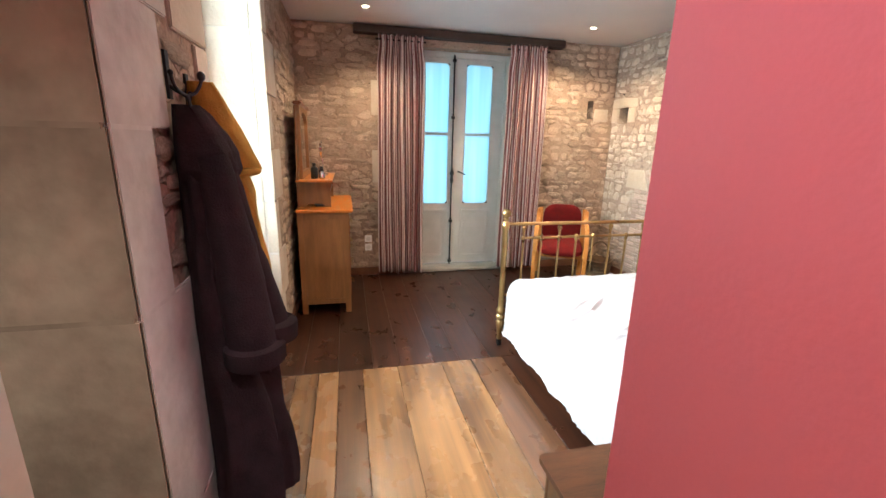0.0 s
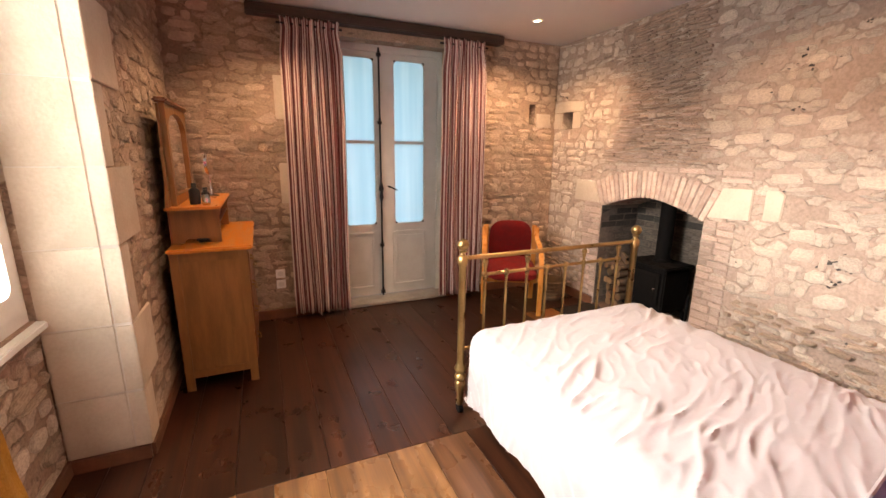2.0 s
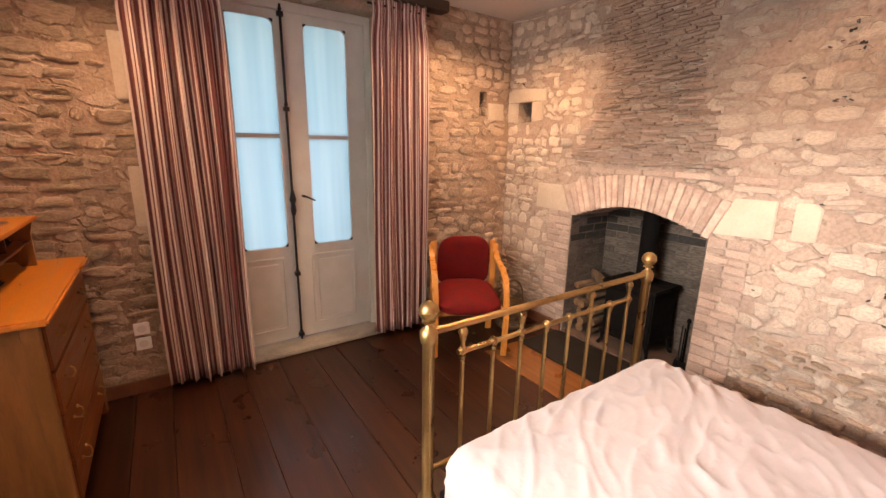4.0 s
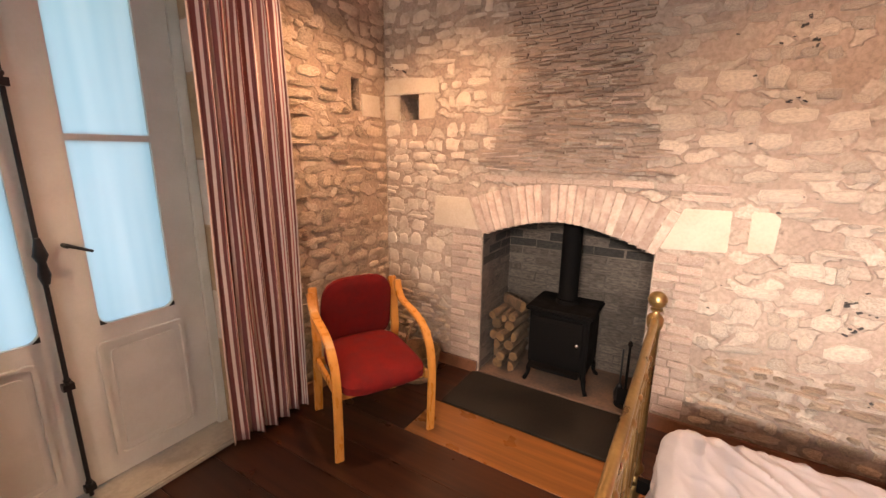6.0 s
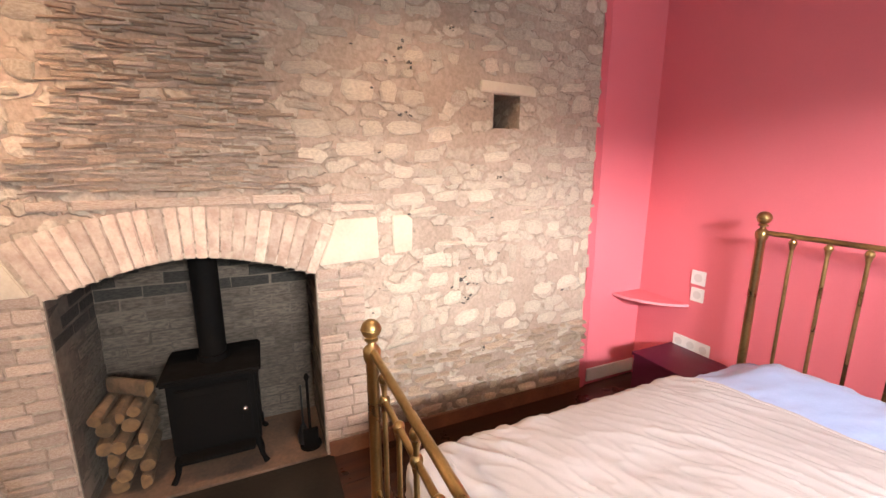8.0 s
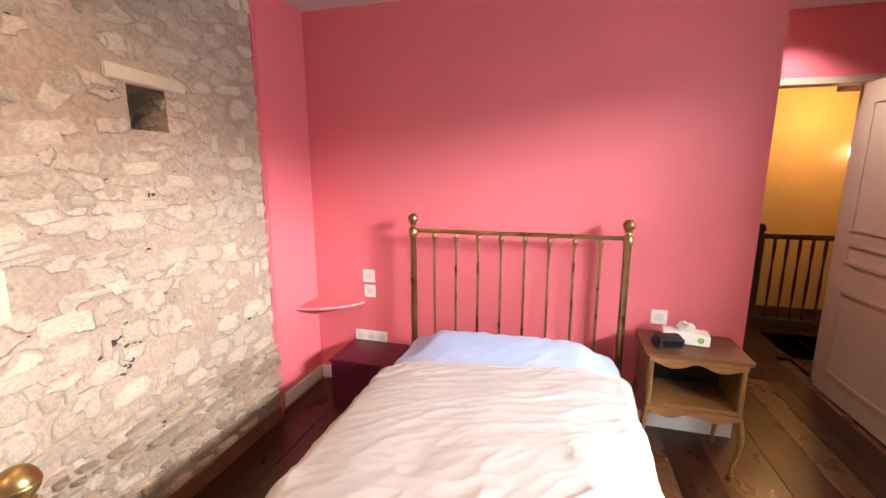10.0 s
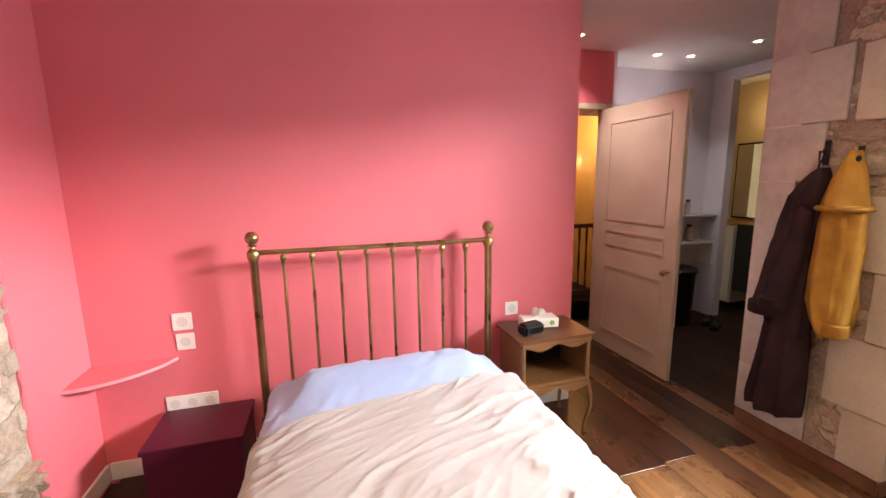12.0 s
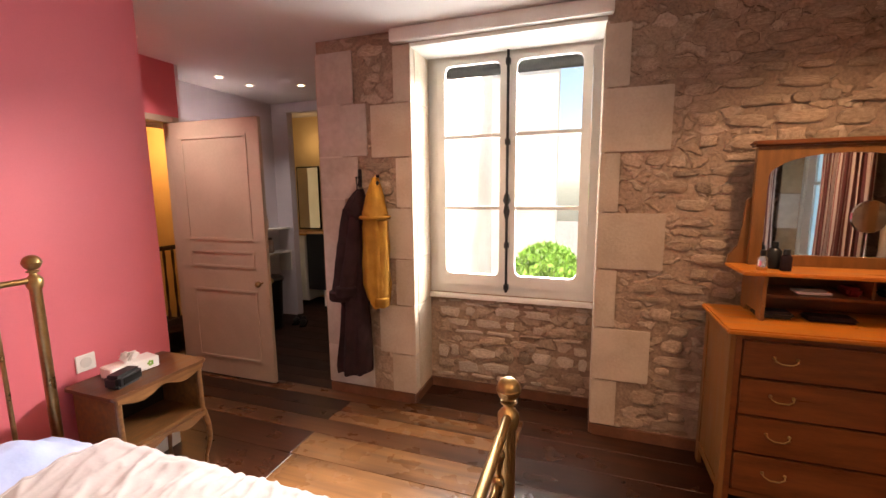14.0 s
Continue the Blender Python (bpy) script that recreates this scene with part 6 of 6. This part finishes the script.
def brick_mesh(name, seed, material):
    rnd = random.Random(seed)
    o = [(-0.5, -0.5), (0.5, -0.5), (0.5, 0.5), (-0.5, 0.5)]
    o = [(u + rnd.uniform(-0.03, 0.03), v + rnd.uniform(-0.08, 0.08)) for u, v in o]
    verts = [(u, v, -0.6) for u, v in o] + [(u, v, 0.7 + rnd.uniform(-0.2, 0.2)) for u, v in o] + [(u * 0.94, v * 0.80, 1.0 + rnd.uniform(-0.2, 0.2)) for u, v in o]
    faces = [(0, 1, 5, 4), (1, 2, 6, 5), (2, 3, 7, 6), (3, 0, 4, 7), (4, 5, 9, 8), (5, 6, 10, 9), (6, 7, 11, 10), (7, 4, 8, 11), (8, 9, 10, 11)]
    me = bpy.data.meshes.new(name)
    me.from_pydata(verts, [], faces)
    me.materials.append(M[material])
    return me


def axes(face):
    """Across, up and out for a wall that looks that way."""
    u, n = {"south": ((1, 0, 0), (0, -1, 0)), "west": ((0, -1, 0), (-1, 0, 0)), "east": ((0, 1, 0), (1, 0, 0)), "north": ((-1, 0, 0), (0, 1, 0))}[face]
    return Vector(u), Vector((0, 0, 1)), Vector(n)


def piece_matrix(face, at, w, h, d, turn=0.0):
    u, v, n = axes(face)
    m = Matrix((u, v, n)).transposed().to_4x4()
    return Matrix.Translation(at) @ m @ pose(0, 0, 0, 0, 0, turn) @ Matrix.Diagonal((w, h, d, 1))


def lay(wall, name, pieces, near, limit=300):
    """pieces: (mesh, matrix). Those nearest to a spot are objects, the rest one joined mesh."""
    near = Vector(near)
    pieces.sort(key=lambda p: (p[1].translation - near).length)
    for me, m in pieces[:limit]:
        ob = new(name, me)
        ob.parent = wall
        ob.matrix_basis = m
    rest = pieces[limit:]
    if rest:
        verts, faces = [], []
        for me, m in rest:
            n0 = len(verts)
            verts += [m @ v.co for v in me.vertices]
            faces += [tuple(n0 + k for k in p.vertices) for p in me.polygons]
        me = bpy.data.meshes.new(name + "_rest")
        me.from_pydata(verts, [], faces)
        me.materials.append(rest[0][0].materials[0])
        for p in me.polygons:
            p.use_smooth = True
        me.set_sharp_from_angle(angle=radians(38))
        ob = new(name + "_joined", me)
        ob.parent = wall
        tagged(ob, kind="stuff")


def inside(a, z, w, h, rects):
    return any(a + w / 2 > r[0] and a - w / 2 < r[1] and z + h / 2 > r[2] and z - h / 2 < r[3] for r in rects)


def rubble(face, fixed, a0, a1, z0, z1, avoid, meshes, seed, rows=(0.05, 0.11), widths=(0.08, 0.24), depth=(0.015, 0.032), chance=0.95, gap=0.012, jit=0.012, turn=4):
    rnd = random.Random(seed)
    out, z = [], z0
    while z < z1 - 0.03:
        h = min(rnd.uniform(*rows), z1 - z)
        a = a0 + rnd.uniform(0, 0.05)
        while a < a1 - 0.04:
            w = min(rnd.uniform(*widths), a1 - a)
            ca, cz = a + w / 2, z + h / 2 + rnd.uniform(-jit, jit)
            hh = h * rnd.uniform(0.75, 1.08)
            ok = (chance(ca, cz) if callable(chance) else chance) > rnd.random()
            if ok and not inside(ca, cz, w - 0.01, hh - 0.01, avoid):
                at = (ca, fixed, cz) if face in ("south", "north") else (fixed, ca, cz)
                d = rnd.uniform(*(depth(ca, cz) if callable(depth) else depth))
                out.append((rnd.choice(meshes), piece_matrix(face, at, w - gap * rnd.uniform(0.4, 1.8), hh - gap * rnd.uniform(0.5, 1.5), d, rnd.uniform(-turn, turn))))
            a += w + rnd.uniform(0, 0.01)
        z += h
    return out


STONES = [stone_mesh("rubble_stone", k, "rubble", 9 + k % 4, 0.28, 0.6, 0.3) for k in range(12)]
PALE = [stone_mesh("pale_stone", 50 + k, "rubble_east", 7 + k % 5, 0.26, 0.22, 0.75) for k in range(16)]
FLINT = [stone_mesh("flint", 90 + k, "soot_dark", 9, 0.4, 0.5, 0.1) for k in range(3)]
BRICKS = [brick_mesh("brick", 10 + k, "brick") for k in range(6)]
TILES = [brick_mesh("thin_tile", 20 + k, "tile") for k in range(6)]
SOOTY = [brick_mesh("shaded_sooty_brick", 30 + k, "soot") for k in range(5)]
WASHED = [brick_mesh("whitewashed_brick", 40 + k, "greywash") for k in range(5)]


def block_piece(wall, a, label="", material="ashlar", name="dressed_stone"):
    ob = part(name, boxes(a), material, wall, label, bevel=0.004)
    return ob


# north wall
avoid_n = [(DX0 - 0.02, DX1 + 0.02, 0, DZ), (2.94, 3.31, 1.82, 2.09), (0.18, 2.54, 2.58, 2.7), (0.345, 0.47, 1.08, 1.445), (0.345, 0.47, 1.80, 2.17), (0.24, 0.36, 0.28, 0.49)]
lay(wall_north, "stone", rubble("south", YN, XW, XE, 0.10, CEIL - 0.01, avoid_n, STONES, 7, depth=(0.006, 0.019), gap=0.009), (1.3, 4.8, 1.4))
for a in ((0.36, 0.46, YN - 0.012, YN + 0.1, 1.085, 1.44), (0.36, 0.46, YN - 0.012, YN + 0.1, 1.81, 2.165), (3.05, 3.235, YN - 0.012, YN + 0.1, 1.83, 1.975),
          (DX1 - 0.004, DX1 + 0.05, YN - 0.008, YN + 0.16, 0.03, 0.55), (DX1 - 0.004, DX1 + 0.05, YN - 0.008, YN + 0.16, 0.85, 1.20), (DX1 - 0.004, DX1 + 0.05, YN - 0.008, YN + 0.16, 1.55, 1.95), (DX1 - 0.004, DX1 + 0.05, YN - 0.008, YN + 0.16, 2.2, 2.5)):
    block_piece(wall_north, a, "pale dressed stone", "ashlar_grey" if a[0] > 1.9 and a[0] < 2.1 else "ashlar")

for z0, z1 in ((0.555, 0.845), (1.205, 1.545), (1.955, 2.195)):
    block_piece(wall_north, (DX1 - 0.003, DX1 + 0.05, YN - 0.006, YN + 0.16, z0, z1), "pale lime-washed reveal stone", "limewash")

# east wall
def breast(y, z):
    """Half width of the tiled chimney breast over the arch."""
    k = min(1, max(0, (z - 1.42) / 0.5))
    return 4.03 - 0.22 * k > y > 2.86 + 0.2 * k and z > 1.40
avoid_e = [(FY0 - 0.24, FY1 + 0.24, -0.1, 1.07), (FY0 - 0.4, FY1 + 0.42, 1.05, 1.34), (2.60, 4.06, 1.3, 1.465), (2.39, 2.52, 1.1, 1.33), (4.32, 4.82, 1.80, 2.125), (1.61, 2.0, 1.77, 2.04), (0, 1.09, 0, 3)]
pale = rubble("west", XE, 1.10, YN, 0.54, CEIL - 0.01, avoid_e, PALE, 17, rows=(0.035, 0.13), widths=(0.05, 0.23), depth=lambda y, z: (0.006, 0.016) if y > 4.0 else (0.003, 0.011),
              chance=lambda y, z: 0 if breast(y, z) else (0.95 if y > 4.05 else 0.72), gap=0.013, jit=0.020, turn=8)
# rougher low band; its browner stones also carry the bed's shade
low = rubble("west", XE, 1.10, YN, 0.10, 0.54, avoid_e, STONES + PALE[:2], 19, rows=(0.032, 0.075), widths=(0.05, 0.19), depth=(0.012, 0.036), chance=0.95, gap=0.009, jit=0.010, turn=9)
lay(wall_east, "stone", pale, (3.3, 2.6, 1.4), 220)
lay(wall_east, "brown_stone", low, (3.3, 2.4, 0.4), 120)
tiles, rnd = [], random.Random(31)
z = 1.475
while z < CEIL - 0.02:
    h = rnd.uniform(0.012, 0.027)
    y = 2.80
    while y < 4.06:
        w = rnd.uniform(0.04, 0.17)
        if breast(y + w / 2, z) and rnd.random() < 0.93:
            tiles.append((rnd.choice(TILES + TILES + BRICKS[:4] + PALE[:2]), piece_matrix("west", (XE, y + w / 2, z + h / 2 + rnd.uniform(-0.006, 0.006)), w - 0.008, h * rnd.uniform(0.35, 0.85), rnd.uniform(0.005, 0.024), rnd.uniform(-6, 6))))
        y += w
    z += h
lay(wall_east, "thin_tile", tiles, (3.3, 3.4, 1.5), 280)
bricks = []
for y0, y1 in ((FY0 - 0.24, FY0 - 0.002), (FY1 + 0.002, FY1 + 0.24)):
    z = 0.10
    k = 0
    while z < 1.06:
        h = rnd.uniform(0.045, 0.068)
        cut = y0 + rnd.uniform(0.07, 0.17)
        for a, b in ((y0, cut), (cut, y1)):
            bricks.append((rnd.choice(BRICKS), piece_matrix("west", (XE, (a + b) / 2, z + h / 2), b - a - 0.010, h - rnd.uniform(0.010, 0.020), rnd.uniform(0.006, 0.018), rnd.uniform(-2.5, 2.5))))
        z += h
        k += 1
for y0, y1, z in ((2.95, 3.97, 1.43), (2.60, 2.95, 1.425), (2.60, 2.86, 1.375)):
    y = y0
    while y < y1 - 0.05:
        w = min(0.22, y1 - y)
        bricks.append((rnd.choice(BRICKS), piece_matrix("west", (XE, y + w / 2, z), w - 0.012, 0.036, 0.012)))
        y += w
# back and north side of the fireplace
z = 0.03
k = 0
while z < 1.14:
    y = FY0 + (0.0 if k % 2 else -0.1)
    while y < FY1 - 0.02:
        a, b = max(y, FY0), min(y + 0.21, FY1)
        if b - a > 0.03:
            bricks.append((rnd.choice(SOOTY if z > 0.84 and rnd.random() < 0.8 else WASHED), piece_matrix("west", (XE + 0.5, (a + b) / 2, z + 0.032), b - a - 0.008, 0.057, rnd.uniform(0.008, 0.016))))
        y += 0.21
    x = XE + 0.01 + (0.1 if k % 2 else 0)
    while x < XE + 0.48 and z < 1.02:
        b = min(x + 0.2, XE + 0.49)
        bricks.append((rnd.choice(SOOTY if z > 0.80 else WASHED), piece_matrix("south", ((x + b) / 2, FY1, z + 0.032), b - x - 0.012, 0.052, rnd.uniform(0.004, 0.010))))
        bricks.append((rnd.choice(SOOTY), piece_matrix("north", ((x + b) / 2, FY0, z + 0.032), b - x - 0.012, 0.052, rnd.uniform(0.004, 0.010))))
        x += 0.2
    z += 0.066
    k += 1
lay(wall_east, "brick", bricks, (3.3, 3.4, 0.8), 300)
# arch of upright bricks
n = 23
for k in range(n):
    s0, s1 = (k + 0.07) / n, (k + 0.93) / n
    quad = []
    for s, up in ((s0, 0), (s1, 0), (s1, 1), (s0, 1)):
        c = 2 * s - 1
        if up:
            quad.append((3.44 + c * 0.63, 1.285 + 0.125 * (1 - c * c)))
        else:
            quad.append((3.44 + c * 0.53, arch_z(3.44 + c * 0.53) - 0.006))
    bm = bmesh.new()
    d = XE - 0.007 - rnd.uniform(0, 0.006)
    f0, f1 = [bm.verts.new((d, y, z)) for y, z in quad], [bm.verts.new((XE + 0.10, y, z)) for y, z in quad]
    bm.faces.new(f0)
    bm.faces.new(f1[::-1])
    for j in range(4):
        bm.faces.new((f0[j], f0[(j + 1) % 4], f1[(j + 1) % 4], f1[j]))
    part("arch_brick", bm, "brick", wall_east, bevel=0.004)


def slab(wall, face_x, quad, label, material="ashlar", depth=0.012):
    bm = bmesh.new()
    f0, f1 = [bm.verts.new((face_x - depth, y, z)) for y, z in quad], [bm.verts.new((face_x + 0.06, y, z)) for y, z in quad]
    bm.faces.new(f0)
    bm.faces.new(f1[::-1])
    for j in range(len(quad)):
        bm.faces.new((f0[j], f0[(j + 1) % len(quad)], f1[(j + 1) % len(quad)], f1[j]))
    part("dressed_stone", bm, material, wall, label, bevel=0.005)


slab(wall_east, XE, [(4.365, 1.08), (4.00, 1.075), (4.09, 1.29), (4.35, 1.29)], "pale skewback stone beside the arch")
slab(wall_east, XE, [(2.89, 1.09), (2.585, 1.105), (2.59, 1.32), (2.80, 1.316)], "pale skewback stone beside the arch")
slab(wall_east, XE, [(2.505, 1.12), (2.40, 1.125), (2.395, 1.30), (2.43, 1.325), (2.51, 1.32)], "small pale upright stone")
slab(wall_east, XE, [(4.80, 1.99), (4.33, 1.985), (4.335, 2.075), (4.60, 2.10), (4.80, 2.09)], "pale lintel stone over a putlog hole")
slab(wall_east, XE, [(4.80, 1.82), (4.67, 1.815), (4.665, 1.975), (4.80, 1.985)], "pale squared stone")
slab(wall_east, XE, [(4.495, 1.815), (4.36, 1.82), (4.365, 1.975), (4.495, 1.98)], "pale squared stone")
slab(wall_east, XE, [(1.995, 1.975), (1.625, 1.965), (1.64, 2.02), (1.99, 2.035)], "pale lintel stone over a putlog hole")
for y, z, w, h in ((2.10, 0.915, 0.10, 0.045), (2.00, 0.905, 0.035, 0.03), (2.05, 0.80, 0.06, 0.035), (1.937, 0.451, 0.04, 0.03), (2.43, 1.845, 0.07, 0.025), (2.40, 2.07, 0.035, 0.05), (2.44, 2.18, 0.05, 0.06),
                   (2.16, 2.27, 0.025, 0.02), (1.86, 1.50, 0.03, 0.03), (4.66, 2.155, 0.12, 0.03)):
    for k in range(5):
        at = (XE, y + w * rnd.uniform(-0.55, 0.55), z + h * rnd.uniform(-0.7, 0.7))
        lay(wall_east, "dark_flint", [(FLINT[k % 3], piece_matrix("west", at, w * rnd.uniform(0.18, 0.5), h * rnd.uniform(0.25, 0.6), 0.007, rnd.uniform(-30, 30)))], (3, 3, 1))
        if k < 3:
            lay(wall_east, "stone", [(PALE[k], piece_matrix("west", (XE, at[1] + 0.01, at[2] + 0.008), w * 0.3, h * 0.4, 0.006, rnd.uniform(-20, 20)))], (3, 3, 1))
for k in range(34):
    w = rnd.uniform(0.010, 0.030)
    at = (XE, rnd.uniform(1.25, 2.75), rnd.uniform(0.75, 2.6))
    lay(wall_east, "dark_flint", [(FLINT[k % 3], piece_matrix("west", at, w, w * rnd.uniform(0.3, 0.7), 0.005, rnd.uniform(-20, 20)))], (3, 3, 1))

# west wall round the window, and its end towards the hall
q = 0.012
quoins_n = [(3.23, 2.20, 2.55), (3.466, 1.825, 2.19), (3.20, 1.468, 1.818), (3.463, 1.116, 1.46), (3.21, 0.74, 1.108), (3.419, 0.39, 0.732), (3.24, 0.08, 0.382)]
quoins_s = [(1.72, 2.22, 2.59), (1.535, 1.848, 2.212), (1.725, 1.49, 1.84), (1.62, 1.115, 1.482), (1.705, 0.765, 1.107), (1.56, 0.385, 0.757), (1.66, 0.08, 0.377)]
for y, z0, z1 in quoins_n:
    block_piece(wall_west, (XW - 0.06, XW + q, WY1 - q, y, z0, z1), "large dressed corner stone of the window")
    block_piece(wall_west, (XW - 0.33, XW - 0.0615, WY1 - q - 0.002, WY1 + 0.05, z0, z1 + 0.004), "dressed stone of the window reveal")
for y, z0, z1 in quoins_s:
    block_piece(wall_west, (XW - 0.06, XW + q, y, WY0 + q, z0, z1), "large dressed corner stone of the window")
    block_piece(wall_west, (XW - 0.33, XW - 0.0615, WY0 - 0.05, WY0 + q + 0.002, z0, z1 + 0.004), "dressed stone of the window reveal")
ends = [(0.08, 0.40, 1.50), (0.405, 1.10, 1.47), (1.105, 1.55, 1.30), (1.555, 1.86, 1.42), (1.865, 2.23, 1.50), (2.235, 2.60, 1.40)]
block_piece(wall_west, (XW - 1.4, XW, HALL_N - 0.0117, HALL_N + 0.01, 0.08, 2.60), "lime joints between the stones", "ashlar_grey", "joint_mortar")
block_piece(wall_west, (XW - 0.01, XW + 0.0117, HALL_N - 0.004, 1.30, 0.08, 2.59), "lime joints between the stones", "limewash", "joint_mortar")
for ya, yb in ((WY0 - 0.01, WY0 + 0.009), (WY1 - 0.009, WY1 + 0.01)):
    block_piece(wall_west, (XW - 0.33, XW + 0.006, ya, yb, 0.08, 2.57), "lime joints between the reveal stones", "limewash", "joint_mortar")
# same blocks: room face coloured as lit, hall face as shaded
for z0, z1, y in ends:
    block_piece(wall_west, (XW - 0.004, XW + q, HALL_N - q + 0.004, y, z0 - 0.001, z1 + 0.001), "dressed stone by the coat hooks, coloured pale as lit", "limewash")
    block_piece(wall_west, (XW - 0.60, XW + 0.009, HALL_N - q, y, z0, z1), "brown dressed stone facing the hall, darkened for shade", "ashlar_grey")
    block_piece(wall_west, (XW - 1.4, XW - 0.604, HALL_N - q, y, z0, z1), "brownish dressed stone at the wall end, darkened for shade", "ashlar_grey")
avoid_w = [(WY0 - 0.0, WY1 + 0.0, 0, 2.7)] + [(WY1, y, z0, z1) for y, z0, z1 in quoins_n] + [(y, WY0, z0, z1) for y, z0, z1 in quoins_s] + [(HALL_N, y, z0, z1) for z0, z1, y in ends]
west = rubble("east", XW, HALL_N + 0.01, YN, 0.08, CEIL - 0.01, avoid_w, STONES, 27, rows=(0.05, 0.12), widths=(0.10, 0.26), depth=(0.006, 0.017), chance=0.94, gap=0.010)
west += rubble("east", XW - 0.34, WY0 + 0.03, WY1 - 0.03, 0.10, 0.745, [], PALE[:8] + STONES[:5], 28, rows=(0.04, 0.12), widths=(0.07, 0.26), depth=(0.012, 0.028), chance=0.93)
west += rubble("south", HALL_N, XW - 0.5, XW - 0.01, 2.24, CEIL - 0.01, [], STONES, 29)
lay(wall_west, "stone", west, (XW, 2.6, 1.2))
